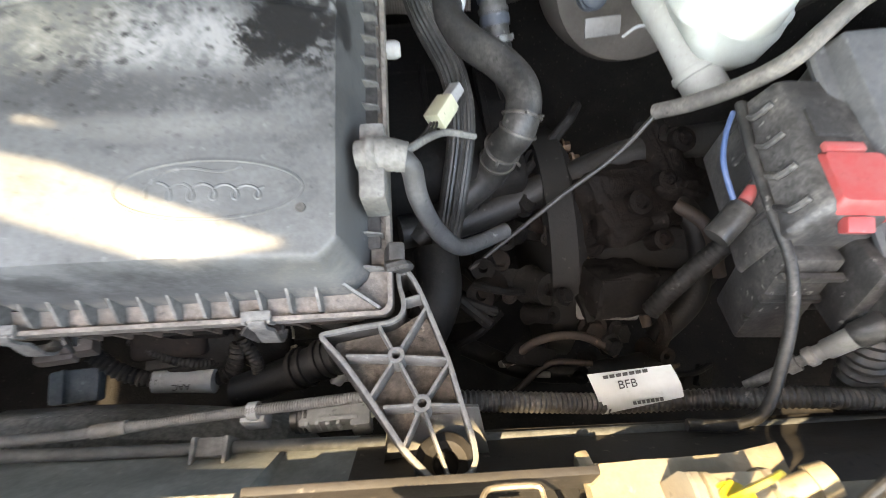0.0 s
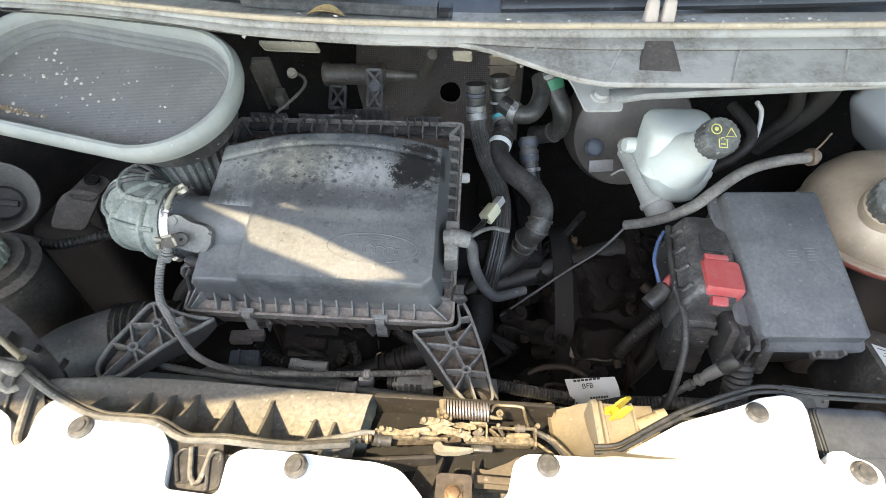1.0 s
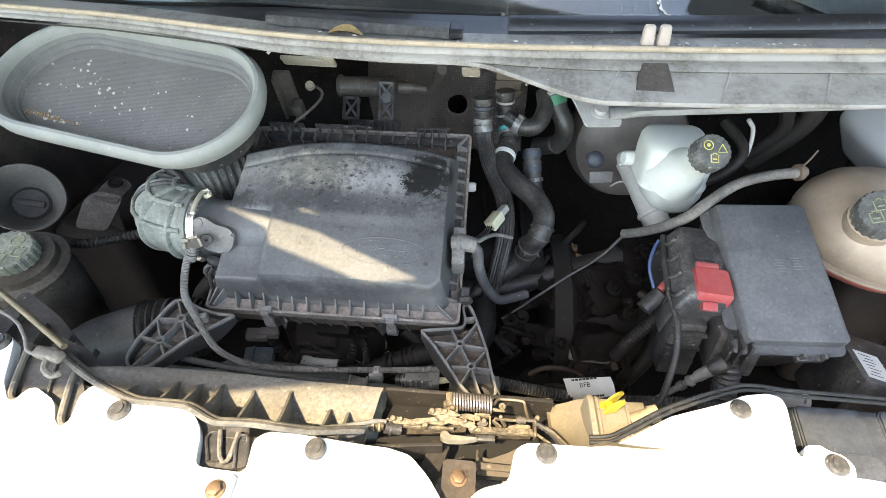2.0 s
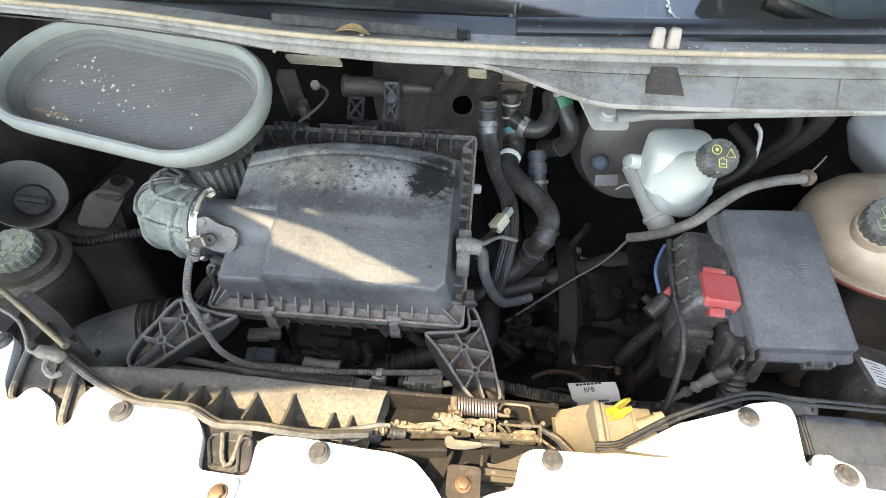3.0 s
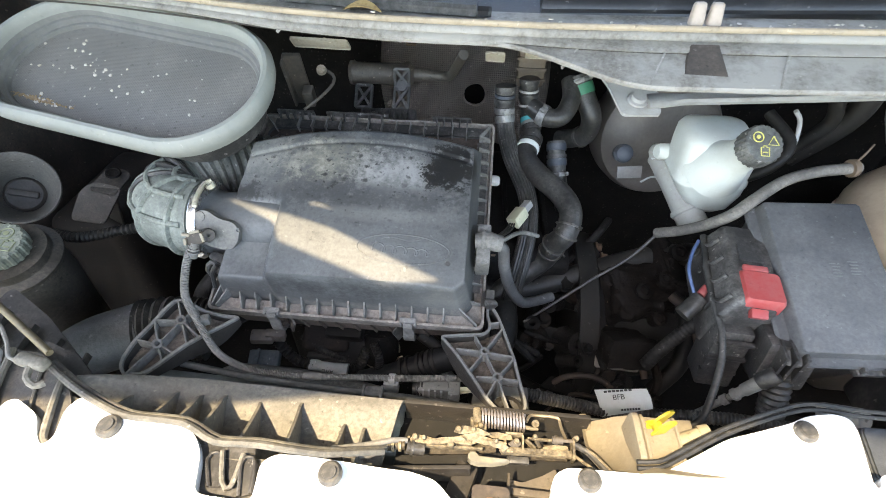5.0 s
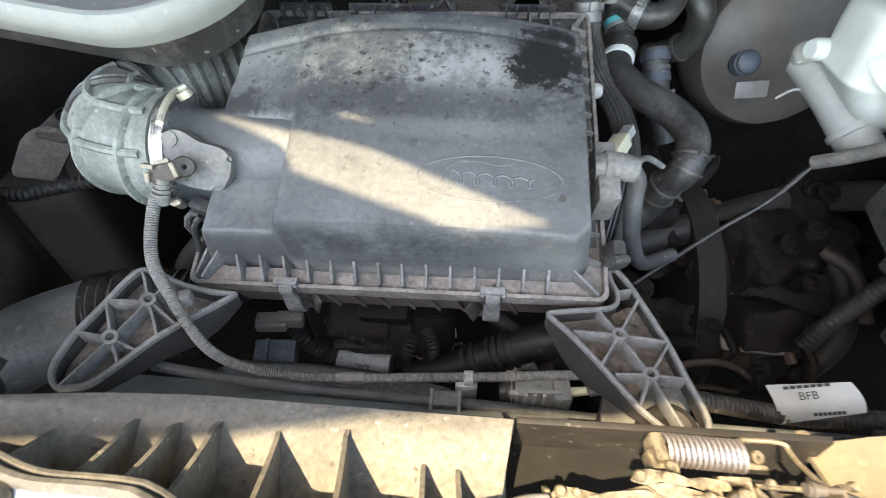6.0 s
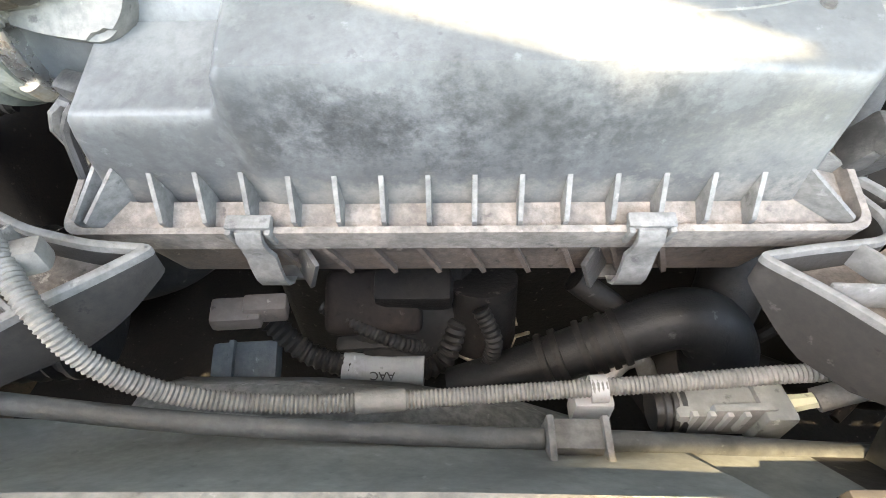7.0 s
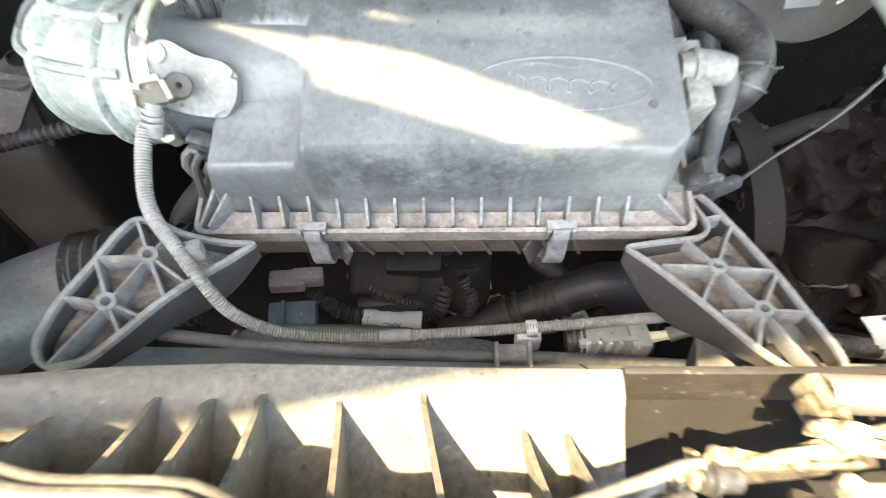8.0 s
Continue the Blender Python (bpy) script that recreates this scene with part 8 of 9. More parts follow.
for j in range(ny + 1):
    for i in range(nx + 1):
        x, y = -0.17 + 0.36 * i / nx, -0.15 + 0.25 * j / ny
        d = math.hypot(x - 0.034, y + 0.042)
        if d < 0.03 and d > 0.0:
            k = 0.024 / d if d > 0.018 else 0
            if k == 0:
                continue
            x, y = 0.034 + (x - 0.034) * k, -0.042 + (y + 0.042) * k
        keep[i, j] = bm.verts.new(HS @ Vector((x, y, shield_bulge(x, y))))
for j in range(ny):
    for i in range(nx):
        q = [(i, j), (i + 1, j), (i + 1, j + 1), (i, j + 1)]
        if all(c in keep for c in q):
            bm.faces.new([keep[c] for c in q])
part("sheet", bm, DIMPLED, shield)
bm = bmesh.new()
tube(bm, [HS @ Vector((0.034 + 0.025 * math.cos(a), -0.042 + 0.025 * math.sin(a), shield_bulge(0.034, -0.042) + 0.002)) for a in [2 * math.pi * i / 24 for i in range(25)]], 0.0025, 6, smooth=False, caps=False)
part("hole_rim", bm, FOIL, shield)
for x in (-0.19, 0.04):
    bm = bmesh.new()
    strip(bm, (x, 0.8, 1.09), (x, 0.94, 1.09), 0.02, 0.004)
    part("bracket", bm, RUSTY, shield)
act = thing("vacuum_actuator", (-0.22, 0.65, 1.03), "grey-brown cylindrical actuator on lattice brackets", "actuator")
bm = bmesh.new()
lathe(bm, frame_of((-0.283, 0.672, 1.082), (1, -0.03, 0.02)), [(0.0005, 0), (0.021, 0), (0.022, 0.006), (0.019, 0.01), (0.019, 0.1), (0.022, 0.104), (0.022, 0.112), (0.012, 0.12), (0.01, 0.15), (0.0005, 0.15)], 28)
part("cylinder", bm, surface("dusty_brown_metal", (0.07, 0.058, 0.048), (0.19, 0.155, 0.125), 0.7, 25, 0.45), act)
bm = bmesh.new()
tube(bm, [(-0.14, 0.668, 1.085), (-0.1, 0.655, 1.09), (-0.085, 0.62, 1.12), (-0.07, 0.58, 1.16)], 0.0085, 12)
part("rod", bm, surface("dull_rod", (0.1, 0.09, 0.08), (0.2, 0.17, 0.14), 0.5, 30, 0.4, metal=0.4), act)
for x, w in ((-0.251, 0.028), (-0.182, 0.026)):
    bm = bmesh.new()
    y0, y1, z0, z1 = 0.607, 0.636, 1.048, 1.076
    c4 = [Vector((x - w / 2, y0, z0)), Vector((x + w / 2, y0, z0)), Vector((x + w / 2, y1, z1)), Vector((x - w / 2, y1, z1))]
    for i, j in ((0, 1), (1, 2), (2, 3), (3, 0), (0, 2), (1, 3)):
        strip(bm, c4[i], c4[j], 0.0045, 0.006, (0, -0.7, 0.7))
    if x > -0.2:
        u4 = [c4[3], c4[2], c4[2] + Vector((0, 0.004, 0.03)), c4[3] + Vector((0, 0.004, 0.03))]
        for i, j in ((1, 2), (2, 3), (3, 0), (0, 2), (1, 3)):
            strip(bm, u4[i], u4[j], 0.0045, 0.006, (0, -0.7, 0.3))
        lathe(bm, frame_of((c4[2] + c4[3]) / 2, (0, -0.8, 0.5)), [(0.004, -0.004), (0.009, -0.004), (0.009, 0.004), (0.004, 0.004)], 14)
    part("lattice", bm, PLASTIC, act)
bm = bmesh.new()
box(bm, pose(-0.2, 0.57, 1.03, 25, 0, 0), (0.1, 0.06, 0.03), 0.004)
for k in range(8):
    fin = bmesh.new()
    box(fin, pose(-0.24 + 0.011 * k, 0.555, 1.04, 25, 0, 0), (0.003, 0.05, 0.03), 0.001)
    part("fin", fin, PLASTIC, act)
part("base", bm, PLASTIC, act)
for at, size in (((-0.285, 0.535, 1.186), (0.09, 0.024, 0.004)), ((-0.02, 0.55, 1.17), (0.03, 0.024, 0.004)), ((0.05, 0.56, 1.172), (0.05, 0.018, 0.004))):
    bm = bmesh.new()
    box(bm, Matrix.Translation(at) @ pose(0, 0, 0, -50, 0, -3), size, 0.004)
    box(bm, Matrix.Translation(at) @ pose(0, 0, 0, -50, 0, -3) @ pose(size[0] * 0.1, 0, 0.002), (0.003, size[1] * 0.9, 0.004), 0.001)
    solo("pale_tab", bm, surface("dusty_white_tab", (0.46, 0.42, 0.34), (0.3, 0.26, 0.19), 0.6, 40, 0.5), "white painted metal tab below the cowl", "tab", "tabs below the cowl")
hl = thing("hinge_bracket", (-0.31, 0.52, 1.1), "dark metal catch bracket behind the air intake", "bracket")
bm = bmesh.new()
box(bm, pose(-0.328, 0.53, 1.13, 20, 0, 5), (0.028, 0.008, 0.1), 0.003)
box(bm, pose(-0.34, 0.522, 1.13, 20, 0, 5), (0.004, 0.022, 0.09), 0.001)
box(bm, pose(-0.31, 0.515, 1.11, 20, 0, 5), (0.016, 0.02, 0.03), 0.003)
tube(bm, [(-0.305, 0.47, 1.11), (-0.285, 0.49, 1.12), (-0.27, 0.52, 1.13), (-0.272, 0.53, 1.14), (-0.29, 0.53, 1.15)], 0.0025, 8)
part("strap", bm, surface("dark_catch_metal", (0.04, 0.036, 0.032), (0.13, 0.11, 0.092), 0.6, 30, 0.5), hl)
bm = bmesh.new()
lathe(bm, frame_of((-0.285, 0.52, 1.15), (0.1, -0.6, 0.8)), [(0.0005, 0), (0.008, 0), (0.007, 0.006), (0.0005, 0.006)], 14)
part("stud", bm, STEEL, hl)
for x, z in ((0.197, 0.0), (0.217, 0.0)):
    bm = bmesh.new()
    box(bm, pose(x + 0.012, cowl_line(x) + 0.012, 1.2775, -8, 0, 4), (0.017, 0.014, 0.026), 0.0045, 3, taper=0.78)
    solo("cowl_peg", bm, surface("pale_peg", (0.42, 0.36, 0.32), (0.3, 0.25, 0.2), 0.4, 40, 0.5), "pale upright locating peg on the cowl", "peg", "pegs on the cowl")
bm = bmesh.new()
loft(bm, [[Vector((x, y + w * c, z + h)) for c, h in ((-1, -0.006), (-1, 0.002), (-0.75, 0.006), (0.75, 0.006), (1, 0.002), (1, -0.006))] for x, y, z, w in ((-0.31, 0.477, 1.272, 0.0125), (-0.17, 0.4585, 1.272, 0.0145), (-0.06, 0.447, 1.272, 0.0165), (-0.048, 0.446, 1.272, 0.0165))])
wip = thing("wiper_arm", (-0.15, 0.46, 1.27), "black wiper arm lying on the tray", "wiper arm")
part("arm", bm, surface("dusty_wiper_paint", (0.03, 0.031, 0.034), (0.14, 0.14, 0.142), 0.6, 60, 0.32, lo=0.4, hi=0.7), wip)
bm = bmesh.new()
tube(bm, [(0.03, cowl_line(0.03) + 0.046, 1.276), (0.1, cowl_line(0.1) + 0.05, 1.276), (0.24, cowl_line(0.24) + 0.056, 1.276), (0.5, cowl_line(0.5) + 0.062, 1.278), (0.8, cowl_line(0.8) + 0.07, 1.28)], 0.013, 10, flat=0.6)
part("blade", bm, TRIM, wip)
bm = bmesh.new()
loft(bm, [[Vector((x, y + w * c, z + h)) for c, h in ((-1, -0.006), (-1, 0.001), (-0.7, 0.005), (0.7, 0.005), (1, 0.001), (1, -0.006))] for x, y, z, w in ((-0.0465, 0.446, 1.272, 0.0158), (-0.034, 0.445, 1.272, 0.0155), (-0.03, 0.445, 1.271, 0.012))])
part("arm_cap", bm, TRIM, wip, "glossy black end cap")

# a curled dead leaf by the wiper arm
bm = bmesh.new()
rows = []
for k in range(9):
    f = k / 8
    w = 0.011 * math.sin(math.pi * min(1.0, f + 0.04)) ** 0.7 + 0.0006
    c = Vector((-0.212 + 0.048 * f, 0.434 - 0.005 * f, 1.268 + 0.005 * math.sin(math.pi * f)))
    rows.append([c + Vector((0.1 * w * j, w * j, 0.35 * w * j * j)) for j in (-1, -0.5, 0, 0.5, 1)])
loft(bm, [r + [p - Vector((0, 0, 0.0006)) for p in reversed(r)] for r in rows])
solo("dead_leaf", bm, surface("dry_leaf_brown", (0.36, 0.26, 0.12), (0.22, 0.14, 0.06), 0.6, 120, 0.7), "curled dry tan leaf beside the wiper arm", "leaf")

# right side clutter: pipes and hoses by the wing, headlamp housing, tagged box
bm = bmesh.new()
tube(bm, [(0.43, 0.52, 1.12), (0.445, 0.52, 1.1), (0.44, 0.5, 1.06), (0.41, 0.49, 1.03)], 0.0034, 10)
solo("metal_pipe", bm, GREY_PAINT, "thin bent grey metal pipe near the wing", "pipe")
DARK_RUBBER = surface("dark_rubber", (0.009, 0.0085, 0.008), (0.042, 0.037, 0.033), 0.5, 25, 0.5, spec=0.25, lo=0.4, hi=0.68)
for k, (x, y) in enumerate(((0.5, 0.56), (0.53, 0.57))):
    bm = bmesh.new()
    tube(bm, [(x + 0.02 * k, y, 1.18), (x + 0.02 * k, y - 0.01, 1.13), (x + 0.01, y - 0.005, 1.08), (x - 0.03, y + 0.02, 1.0)], 0.011 + 0.007 * k, 14)
    solo("wing_hose", bm, DARK_RUBBER, "dark hose hanging beside the inner wing", "hose", "hoses beside the wing")
bm = bmesh.new()
tube(bm, [(0.36, 0.47, 1.02), (0.4, 0.46, 1.06), (0.42, 0.48, 1.09), (0.4, 0.53, 1.11)], 0.008, 10)
solo("brake_hose", bm, DARK_RUBBER, "black hose looping behind the brake reservoir", "hose")
bm = bmesh.new()
box(bm, pose(0.79, 0.58, 1.03, 0, -32, 0), (0.14, 0.3, 0.12), 0.03, 4)
solo("strut_tower", bm, WHITE, "white painted strut tower at the wing", "strut tower", kind="structure")
hlamp = thing("headlamp_housing", (0.48, 0.06, 0.95), "black dusty headlamp housing top with panels", "headlamp")
HL = surface("dusty_headlamp_plastic", (0.014, 0.016, 0.02), (0.06, 0.068, 0.08), 0.8, 22, 0.4, lo=0.32, hi=0.66, speckle=0.6)
bm = bmesh.new()
box(bm, pose(0.5, 0.055, 0.955, 14, 0, 0), (0.26, 0.075, 0.06), 0.008)
part("body", bm, HL, hlamp)
for x in (0.41, 0.5, 0.59):
    bm = bmesh.new()
    plate(bm, round_rect(0.074, 0.05, 0.006, 4), 0.005, Matrix.Translation((x, 0.058, 0.9895)) @ pose(0, 0, 0, 14, 0, 0), 0.002)
    part("top_panel", bm, HL, hlamp)
bm = bmesh.new()
lathe(bm, frame_of((0.43, 0.0, 0.955), (0.1, -0.4, 0.9)), [(0.0005, -0.04), (0.03, -0.04), (0.03, 0.0), (0.026, 0.01), (0.0005, 0.014)], 28)
part("adjuster", bm, GREY_PLASTIC, hlamp)
tb = thing("tagged_box", (0.54, 0.17, 0.88), "black box with a white paper label beside the fuse box", "box")
bm = bmesh.new()
TB = pose(0.555, 0.172, 0.9, -10, 10, -12)
box(bm, TB, (0.12, 0.1, 0.1), 0.008)
part("body", bm, PLASTIC, tb)
bm = bmesh.new()
TGM = TB @ Matrix.Translation((-0.036, -0.012, 0.0502))
plate(bm, [(-0.016, -0.028), (0.016, -0.028), (0.016, 0.022), (-0.016, 0.022)], 0.0006, TGM @ Matrix.Translation((0, 0, 0.0006)))
lb = part("paper_label", bm, PAPER, tb, "white paper label")
bm = bmesh.new()
for k in range(7):
    box(bm, TGM @ pose(-0.004 + 0.0015 * (k % 3), -0.022 + 0.0062 * k, 0.0009), (0.016 - 0.005 * (k % 2), 0.0011, 0.0003), 0.0)
part("print_bars", bm, INK, lb, "rows of unreadable print")

# ---- engine below ----
eng = thing("engine", (0.0, 0.5, 0.5), "dark oily diesel engine deep in the bay", "engine")
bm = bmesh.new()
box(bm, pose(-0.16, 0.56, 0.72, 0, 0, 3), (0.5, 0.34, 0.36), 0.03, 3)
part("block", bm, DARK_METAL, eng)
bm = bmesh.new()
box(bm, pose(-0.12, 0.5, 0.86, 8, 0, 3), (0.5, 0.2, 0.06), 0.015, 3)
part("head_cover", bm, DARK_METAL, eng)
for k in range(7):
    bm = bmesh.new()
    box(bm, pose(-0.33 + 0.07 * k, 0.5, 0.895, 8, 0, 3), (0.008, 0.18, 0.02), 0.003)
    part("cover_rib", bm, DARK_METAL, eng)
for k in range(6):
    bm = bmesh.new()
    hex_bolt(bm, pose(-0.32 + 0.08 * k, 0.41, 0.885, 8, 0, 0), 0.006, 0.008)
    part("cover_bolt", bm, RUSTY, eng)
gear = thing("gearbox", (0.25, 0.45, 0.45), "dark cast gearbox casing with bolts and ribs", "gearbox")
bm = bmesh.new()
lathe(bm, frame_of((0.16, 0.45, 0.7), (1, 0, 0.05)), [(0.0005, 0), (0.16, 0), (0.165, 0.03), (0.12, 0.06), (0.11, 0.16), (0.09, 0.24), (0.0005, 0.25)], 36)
# casing takes the pit's near black for the shade around it
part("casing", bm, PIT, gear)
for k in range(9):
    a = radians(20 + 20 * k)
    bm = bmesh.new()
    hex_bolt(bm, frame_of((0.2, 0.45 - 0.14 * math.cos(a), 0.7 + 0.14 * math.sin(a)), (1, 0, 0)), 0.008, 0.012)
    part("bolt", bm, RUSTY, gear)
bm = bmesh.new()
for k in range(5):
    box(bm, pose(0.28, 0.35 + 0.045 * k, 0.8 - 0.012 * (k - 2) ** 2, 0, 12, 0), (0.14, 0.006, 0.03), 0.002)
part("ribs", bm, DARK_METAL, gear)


def cast_rough(bm, amount, size):
    """An uneven casting: the faces cut finer and pushed in and out."""
    bmesh.ops.subdivide_edges(bm, edges=bm.edges[:], cuts=5, use_grid_fill=True)
    bm.normal_update()
    for v in bm.verts:
        v.co += v.normal * amount * (noise.noise(v.co * size) + 0.5 * noise.noise(v.co * size * 2.7))


bm = bmesh.new()
box(bm, pose(0.225, 0.31, 0.79, -30, 10, 8), (0.075, 0.06, 0.05), 0.006)
cast_rough(bm, 0.006, 60)
# box colour cut to almost black, in place of the bay's shadow
part("side_box", bm, surface("shade_dark_box", (0.008, 0.007, 0.0065), (0.028, 0.024, 0.021), 0.6, 25, 0.7, spec=0.15), gear)
for pts, r in (([(-0.02, 0.38, 0.825), (0.06, 0.4, 0.82), (0.16, 0.43, 0.835), (0.28, 0.46, 0.86), (0.4, 0.47, 0.87)], 0.02),
               ([(0.02, 0.34, 0.84), (0.02, 0.29, 0.82), (-0.01, 0.25, 0.78), (-0.06, 0.23, 0.75)], 0.025),
               ([(0.3, 0.42, 0.85), (0.33, 0.36, 0.82), (0.32, 0.3, 0.78), (0.28, 0.27, 0.73)], 0.014),
               ([(0.05, 0.28, 0.72), (0.12, 0.24, 0.73), (0.2, 0.23, 0.74), (0.28, 0.25, 0.72)], 0.012)):
    bm = bmesh.new()
    tube(bm, pts, r, 16)
    solo("engine_hose", bm, DARK_RUBBER if r < 0.0195 or r > 0.0205 else surface("dusty_grey_rubber", (0.014, 0.0135, 0.013), (0.06, 0.056, 0.052), 0.6, 25, 0.45), "dark rubber hose low in the bay", "hose", "hoses low in the bay")
rh = thing("radiator_hose", (-0.1, 0.22, 0.75), "thick black radiator hose with clamp rings", "hose")
bm = bmesh.new()
tube(bm, [(-0.2, 0.22, 0.765), (-0.14, 0.228, 0.788), (-0.09, 0.235, 0.81), (-0.04, 0.24, 0.832), (-0.01, 0.235, 0.815), (0.0, 0.22, 0.75)], [0.018, 0.018, 0.019, 0.021, 0.027, 0.028], 20)
part("hose", bm, surface("blue_black_rubber", (0.007, 0.0075, 0.0085), (0.026, 0.027, 0.029), 0.6, 30, 0.45, spec=0.3), rh)
for f in (0.35, 0.45, 0.62, 0.7, 0.78, 0.86):
    bm = bmesh.new()
    collar(bm, Vector((-0.14, 0.228, 0.788)).lerp(Vector((-0.09, 0.235, 0.81)), f * 2 - 0.5), (0.05, 0.007, 0.022), 0.0195, 0.005)
    part("hose_ring", bm, OILY_LOOM, rh)
alt = thing("alternator", (-0.22, 0.32, 0.72), "dark finned engine accessory under the filter box", "alternator")
bm = bmesh.new()
lathe(bm, frame_of((-0.235, 0.3, 0.82), (0.0, -0.6, 0.5)), [(0.0005, -0.08), (0.05, -0.08), (0.05, 0.0), (0.042, 0.012), (0.0005, 0.012)], 28)
for k in range(5):
    lathe(bm, frame_of((-0.235, 0.3, 0.82), (0.0, -0.6, 0.5)), [(0.04, -0.07 + 0.014 * k), (0.055, -0.07 + 0.014 * k), (0.055, -0.064 + 0.014 * k), (0.04, -0.064 + 0.014 * k)], 28)
part("housing", bm, DARK_METAL, alt)
bm = bmesh.new()
box(bm, pose(-0.23, 0.27, 0.83, 20, 0, 0), (0.06, 0.03, 0.03), 0.008)
part("plug", bm, DARK_METAL, alt)
bm = bmesh.new()
box(bm, pose(-0.355, 0.24, 0.838, 10, 8, 10), (0.035, 0.02, 0.016), 0.004)
box(bm, pose(-0.335, 0.245, 0.838, 10, 8, 10), (0.03, 0.014, 0.02), 0.003)
solo("brown_plug", bm, surface("pale_brown_plug", (0.17, 0.135, 0.115), (0.28, 0.235, 0.2), 0.6, 50, 0.5), "muddy brown cable plug under the filter box", "cable plug")
bm = bmesh.new()
box(bm, pose(-0.358, 0.226, 0.792, 24, 0, 4), (0.05, 0.034, 0.016), 0.004)
box(bm, pose(-0.366, 0.222, 0.801, 24, 0, 4), (0.004, 0.034, 0.006), 0.001)
solo("blue_plug", bm, surface("dusty_blue_grey", (0.07, 0.085, 0.095), (0.2, 0.215, 0.22), 0.6, 30, 0.5), "blue-grey plastic plug near the fan cowl", "cable plug")
bm = bmesh.new()
lathe(bm, frame_of((-0.178, 0.29, 0.82), (0, -0.3, -1)), [(0.0005, 0), (0.03, 0), (0.03, 0.06), (0.0005, 0.06)], 22)
spring_pipe = thing("clamped_pipe", (-0.178, 0.29, 0.76), "dark pipe end with a wire spring clamp", "pipe")
part("pipe", bm, DARK_METAL, spring_pipe)
bm = bmesh.new()
tube(bm, [Vector((-0.178 + 0.031 * math.cos(a), 0.277 + 0.031 * math.sin(a), 0.772 + 0.008 * math.sin(a))) for a in [2 * math.pi * i / 20 for i in range(20)]] + [Vector((-0.139, 0.262, 0.783))], 0.0016, 6, smooth=False)
part("wire_clamp", bm, STEEL, spring_pipe)

# cable plugs and pipes between the fan cowl and the engine
cb2 = thing("sensor_block", (-0.21, 0.29, 0.79), "brown-black sensor block with ringed collar under the filter box", "sensor block")
bm = bmesh.new()
box(bm, pose(-0.262, 0.27, 0.812, 35, 4, 4), (0.075, 0.05, 0.04), 0.01, 3)
part("body", bm, surface("brown_black_plastic", (0.01, 0.0082, 0.0075), (0.03, 0.023, 0.02), 0.7, 40, 0.7, spec=0.15), cb2)
for k in range(3):
    bm = bmesh.new()
    lathe(bm, frame_of((-0.232, 0.262, 0.812 - 0.006 * k), (0.25, -0.75, 0.5)), [(0.03 + 0.006 * k, -0.004), (0.0345 + 0.006 * k, -0.002), (0.0345 + 0.006 * k, 0.002), (0.03 + 0.006 * k, 0.004)], 32)
    part("ring", bm, OILY_LOOM, cb2)
bm = bmesh.new()
box(bm, pose(-0.262, 0.246, 0.792, 20, 0, 4), (0.06, 0.012, 0.012), 0.004)
part("latch_bar", bm, OILY_LOOM, cb2)
for pts, r, mat, word in (([(-0.3, 0.26, 0.82), (-0.27, 0.245, 0.815), (-0.24, 0.24, 0.8), (-0.22, 0.25, 0.78)], 0.006, OILY_LOOM, "thin ribbed lead under the filter box"),
                          ([(-0.18, 0.25, 0.83), (-0.17, 0.235, 0.81), (-0.175, 0.23, 0.78)], 0.007, OILY_LOOM, "thin ribbed lead under the filter box"),
                          ([(-0.11, 0.27, 0.84), (-0.07, 0.255, 0.81), (-0.06, 0.24, 0.76)], 0.01, DARK_RUBBER, "dark hose under the filter box"),
                          ([(-0.09, 0.215, 0.79), (-0.075, 0.225, 0.8), (-0.06, 0.23, 0.795), (-0.05, 0.225, 0.775)], 0.007, ALLOY, "pale alloy pipe elbow under the filter box")):
    bm = bmesh.new()
    tube(bm, pts, r, 10, pitch=0.004 if mat is OILY_LOOM else 0.0, depth=0.001)
    solo("cable_lead" if mat is OILY_LOOM else "small_pipe", bm, mat, word, "lead" if mat is OILY_LOOM else "pipe")

# pale plate, rusty brackets and hoops low in the bay
pp = thing("cast_bracket", (0.2, 0.34, 0.72), "rust-brown cast bracket with bolt bosses low in the bay", "bracket")
# rust brown, dimmed by colour because this casting sits in shadow
BR = surface("shaded_rust_casting", (0.006, 0.005, 0.0045), (0.022, 0.016, 0.013), 0.7, 25, 0.7, bump=0.7, spec=0.15)
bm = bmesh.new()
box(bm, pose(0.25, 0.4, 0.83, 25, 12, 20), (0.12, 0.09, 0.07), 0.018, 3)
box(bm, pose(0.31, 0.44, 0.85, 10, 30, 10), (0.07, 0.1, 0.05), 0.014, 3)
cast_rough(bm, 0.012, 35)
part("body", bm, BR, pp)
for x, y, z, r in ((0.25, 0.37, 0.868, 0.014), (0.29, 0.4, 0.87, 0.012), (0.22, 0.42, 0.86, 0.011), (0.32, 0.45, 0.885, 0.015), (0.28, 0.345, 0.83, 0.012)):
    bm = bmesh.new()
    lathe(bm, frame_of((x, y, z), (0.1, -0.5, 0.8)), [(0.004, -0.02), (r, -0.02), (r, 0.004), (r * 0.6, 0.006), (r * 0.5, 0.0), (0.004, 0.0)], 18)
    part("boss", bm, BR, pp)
bm = bmesh.new()
plate(bm, rounded([(-0.036, -0.022), (0.034, -0.026), (0.038, 0.02), (-0.03, 0.026)], 0.006), 0.003, Matrix.Translation((0.215, 0.3, 0.78)) @ pose(0, 0, 0, 12, -6, -4), 0.001)
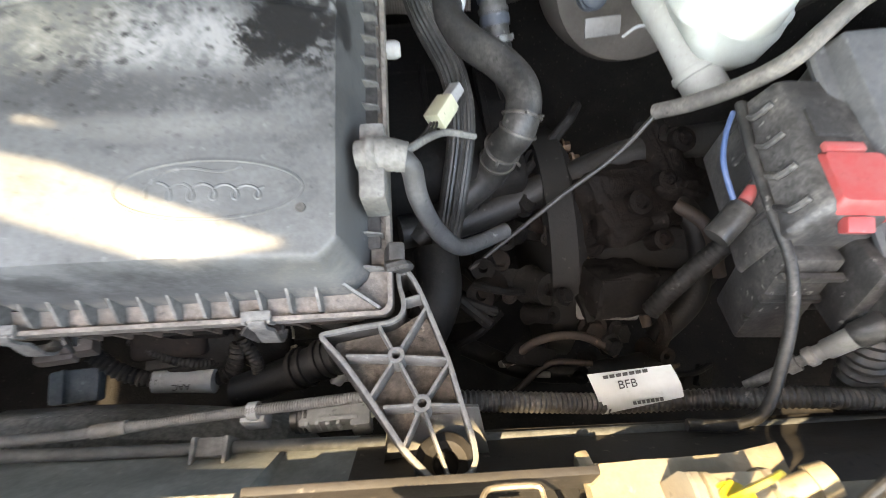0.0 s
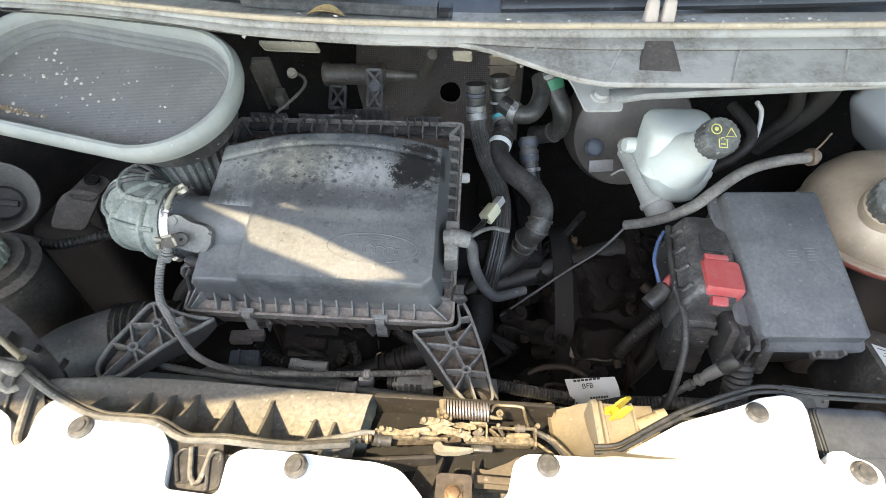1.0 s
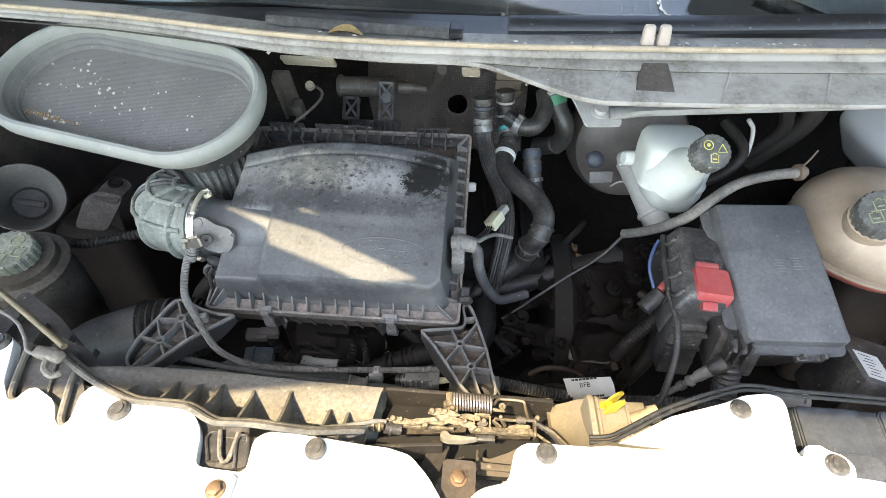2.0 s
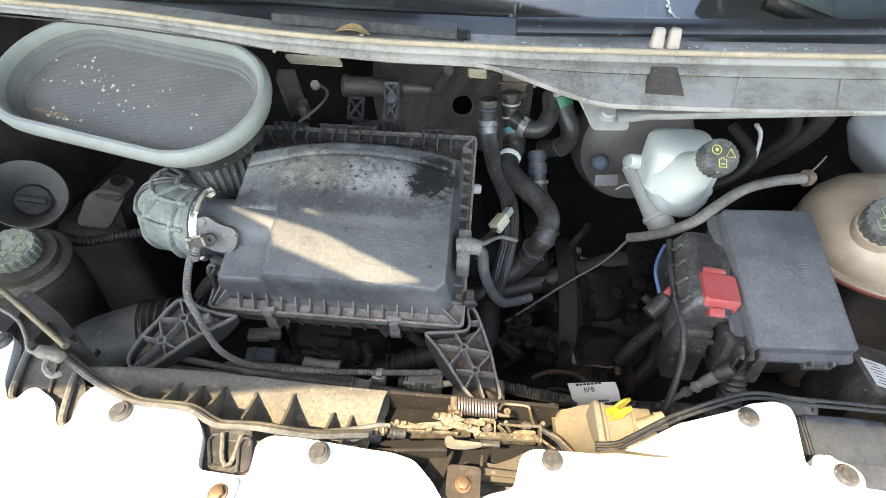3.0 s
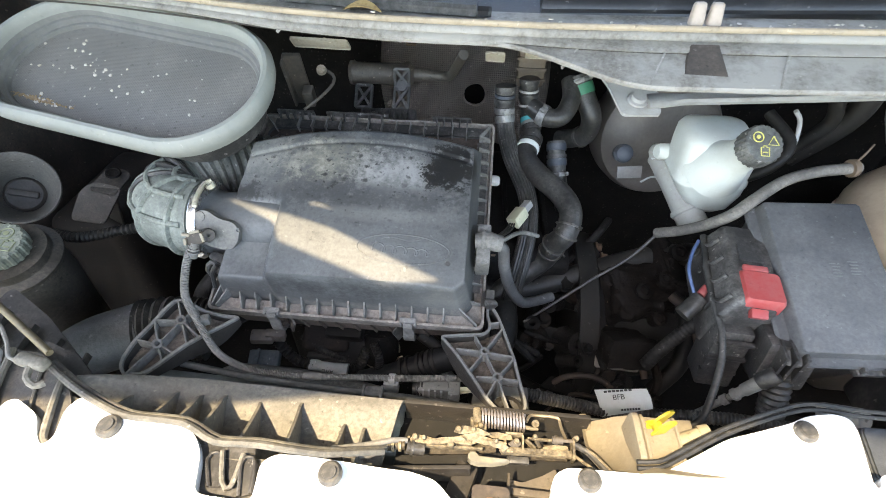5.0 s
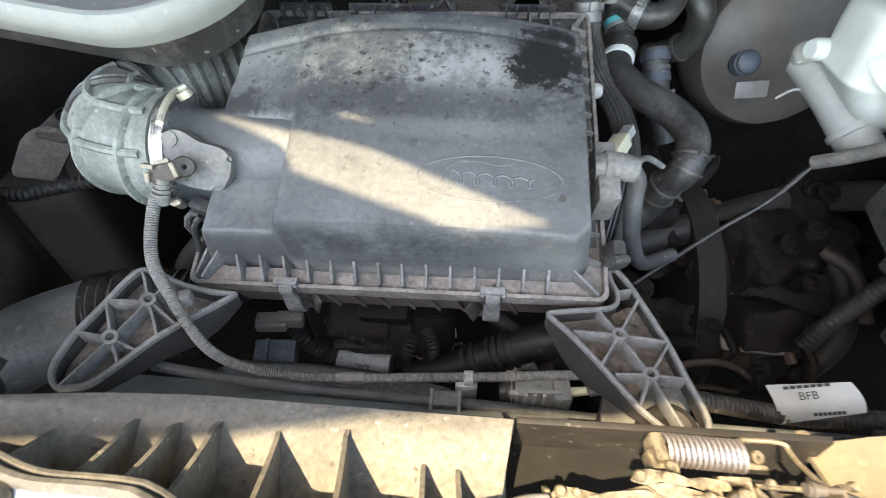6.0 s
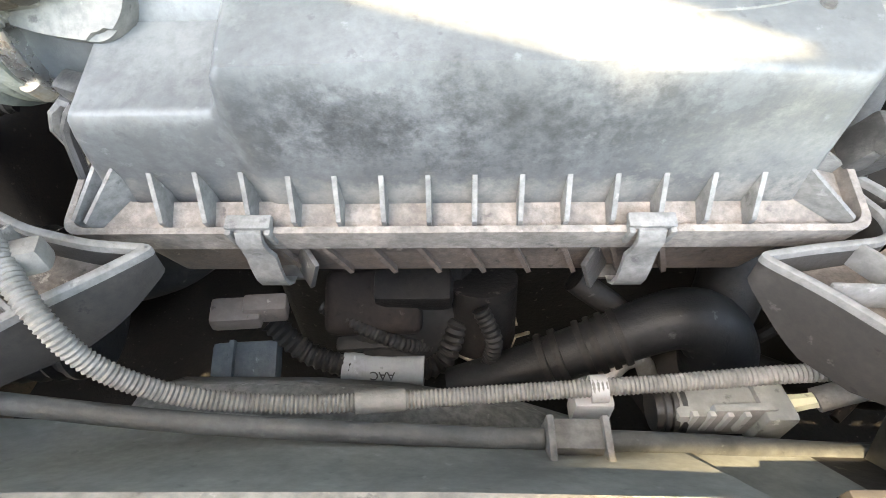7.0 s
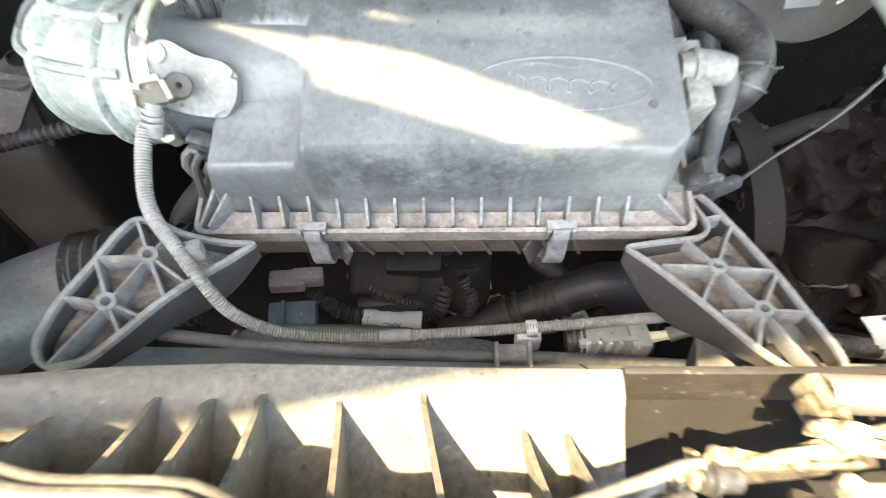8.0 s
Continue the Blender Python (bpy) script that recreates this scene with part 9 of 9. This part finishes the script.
solo("pale_plate", bm, surface("grimy_pale_plate", (0.15, 0.14, 0.125), (0.05, 0.045, 0.04), 0.7, 40, 0.6), "grimy pale metal plate low in the bay", "plate")
for pts, r in (([(0.09, 0.235, 0.76), (0.13, 0.255, 0.775), (0.18, 0.26, 0.77), (0.22, 0.245, 0.75)], 0.005), ([(0.1, 0.21, 0.74), (0.14, 0.235, 0.755), (0.19, 0.235, 0.75)], 0.004),
               ([(0.23, 0.33, 0.79), (0.25, 0.3, 0.785), (0.26, 0.27, 0.765)], 0.006), ([(0.3, 0.38, 0.85), (0.33, 0.35, 0.84), (0.345, 0.31, 0.8)], 0.008)):
    bm = bmesh.new()
    tube(bm, pts, r, 10)
    solo("rusty_pipe", bm, surface("dark_rusty_pipe", (0.03, 0.022, 0.018), (0.09, 0.06, 0.04), 0.6, 50, 0.6), "thin rusty metal pipe low in the bay", "pipe", "rusty pipes low in the bay")
for at, size, turn in (((0.1, 0.245, 0.745), (0.03, 0.008, 0.012), 20), ((0.135, 0.23, 0.74), (0.018, 0.008, 0.01), -10), ((0.26, 0.3, 0.78), (0.012, 0.008, 0.018), 30), ((-0.09, 0.235, 0.755), (0.03, 0.012, 0.014), 15)):
    bm = bmesh.new()
    box(bm, Matrix.Translation(at) @ pose(0, 0, 0, 30, turn, turn), size, 0.003)
    solo("alloy_tab", bm, ALLOY, "small bright alloy tab low in the bay", "tab", "alloy tabs low in the bay")
bm = bmesh.new()
tube(bm, [(0.1, 0.54, 1.17), (0.16, 0.47, 1.2), (0.22, 0.42, 1.205), (0.3, 0.395, 1.21), (0.36, 0.39, 1.215)], 0.006, 10)
solo("cowl_hose", bm, surface("dull_grey_hose", (0.14, 0.135, 0.13), (0.26, 0.24, 0.22), 0.5, 30, 0.5), "thin grey washer hose clipped below the cowl", "hose")

# low castings: bosses, bolts, unions and brackets that catch a little light
rnd = random.Random(11)
# grime tones lowered to stand for the deep shade between the castings
GRIME_SHADED = [surface("grimy_shaded_casting_" + w, b, d, 0.7, 45, 0.6, bump=0.6, spec=0.2) for w, b, d in (("dark", (0.006, 0.0055, 0.005), (0.022, 0.0195, 0.0175)), ("grey", (0.012, 0.0115, 0.011), (0.045, 0.042, 0.039)), ("brown", (0.01, 0.008, 0.0065), (0.04, 0.029, 0.023)))]
fit = thing("engine_fittings", (0.15, 0.36, 0.7), "grimy bolts, unions and castings on the gearbox, darkened for shade", "fittings")
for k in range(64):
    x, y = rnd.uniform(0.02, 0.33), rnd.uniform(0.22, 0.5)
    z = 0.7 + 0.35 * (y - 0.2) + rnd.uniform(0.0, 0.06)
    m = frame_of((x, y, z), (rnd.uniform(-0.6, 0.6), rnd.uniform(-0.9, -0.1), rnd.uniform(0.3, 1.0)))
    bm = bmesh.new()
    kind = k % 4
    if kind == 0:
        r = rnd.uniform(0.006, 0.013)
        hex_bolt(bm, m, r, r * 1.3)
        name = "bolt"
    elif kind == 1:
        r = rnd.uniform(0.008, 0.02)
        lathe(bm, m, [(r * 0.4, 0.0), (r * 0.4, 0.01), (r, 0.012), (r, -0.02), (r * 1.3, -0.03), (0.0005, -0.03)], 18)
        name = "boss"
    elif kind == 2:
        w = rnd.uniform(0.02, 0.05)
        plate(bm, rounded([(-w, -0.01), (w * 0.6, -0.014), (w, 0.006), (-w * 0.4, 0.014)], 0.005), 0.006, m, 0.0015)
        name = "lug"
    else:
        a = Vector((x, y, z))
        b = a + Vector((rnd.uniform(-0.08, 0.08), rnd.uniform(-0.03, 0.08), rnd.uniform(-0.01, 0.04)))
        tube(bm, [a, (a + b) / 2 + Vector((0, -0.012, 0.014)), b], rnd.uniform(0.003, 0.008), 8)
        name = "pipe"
    part(name, bm, GRIME_SHADED[rnd.choice((0, 0, 1, 2))], fit)

# flakes of old paint on the tray, dried droppings on the glass
bm = bmesh.new()
for k in range(46):
    x = rnd.choice((rnd.uniform(-0.3, 0.55), rnd.gauss(0.37, 0.05)))
    y = cowl_line(min(0.8, x)) + rnd.uniform(-0.004, 0.03)
    made = bmesh.ops.create_icosphere(bm, subdivisions=1, radius=1.0)["verts"]
    s = rnd.uniform(0.0008, 0.0024)
    z = 1.2625 + (0.0095 if y - cowl_line(min(0.8, x)) < 0.003 else 0.0005)
    bmesh.ops.transform(bm, matrix=pose(x, y, z, 0, 0, rnd.uniform(0, 180)) @ Matrix.Diagonal((s * rnd.uniform(1, 2), s, s * 0.5, 1)), verts=made)
solo("paint_flakes", bm, FLAKE, "white paint flakes scattered along the windscreen base", "flakes", kind="stuff")
for line, n in (([(0.246, 0.5535, 1.2885), (0.252, 0.541, 1.2775), (0.262, 0.532, 1.2695), (0.268, 0.527, 1.266)], 26), ([(0.022, 0.53, 1.268), (0.028, 0.524, 1.263)], 12)):
    bm = bmesh.new()
    path = spline(line, 0.0008)
    for k in range(n):
        p = path[int(k / n * (len(path) - 1))]
        made = bmesh.ops.create_icosphere(bm, subdivisions=1, radius=1.0)["verts"]
        s = rnd.uniform(0.0008, 0.0022)
        bmesh.ops.transform(bm, matrix=Matrix.Translation(p + Vector((rnd.gauss(0, 0.0016), 0.0, 0.0))) @ pose(0, 0, 0, 42, 0, rnd.uniform(0, 90)) @ Matrix.Diagonal((s, s * 1.3, s * 0.4, 1)), verts=made)
    solo("dried_dropping", bm, FLAKE, "pale dried droppings on the windscreen", "stain", kind="stuff")
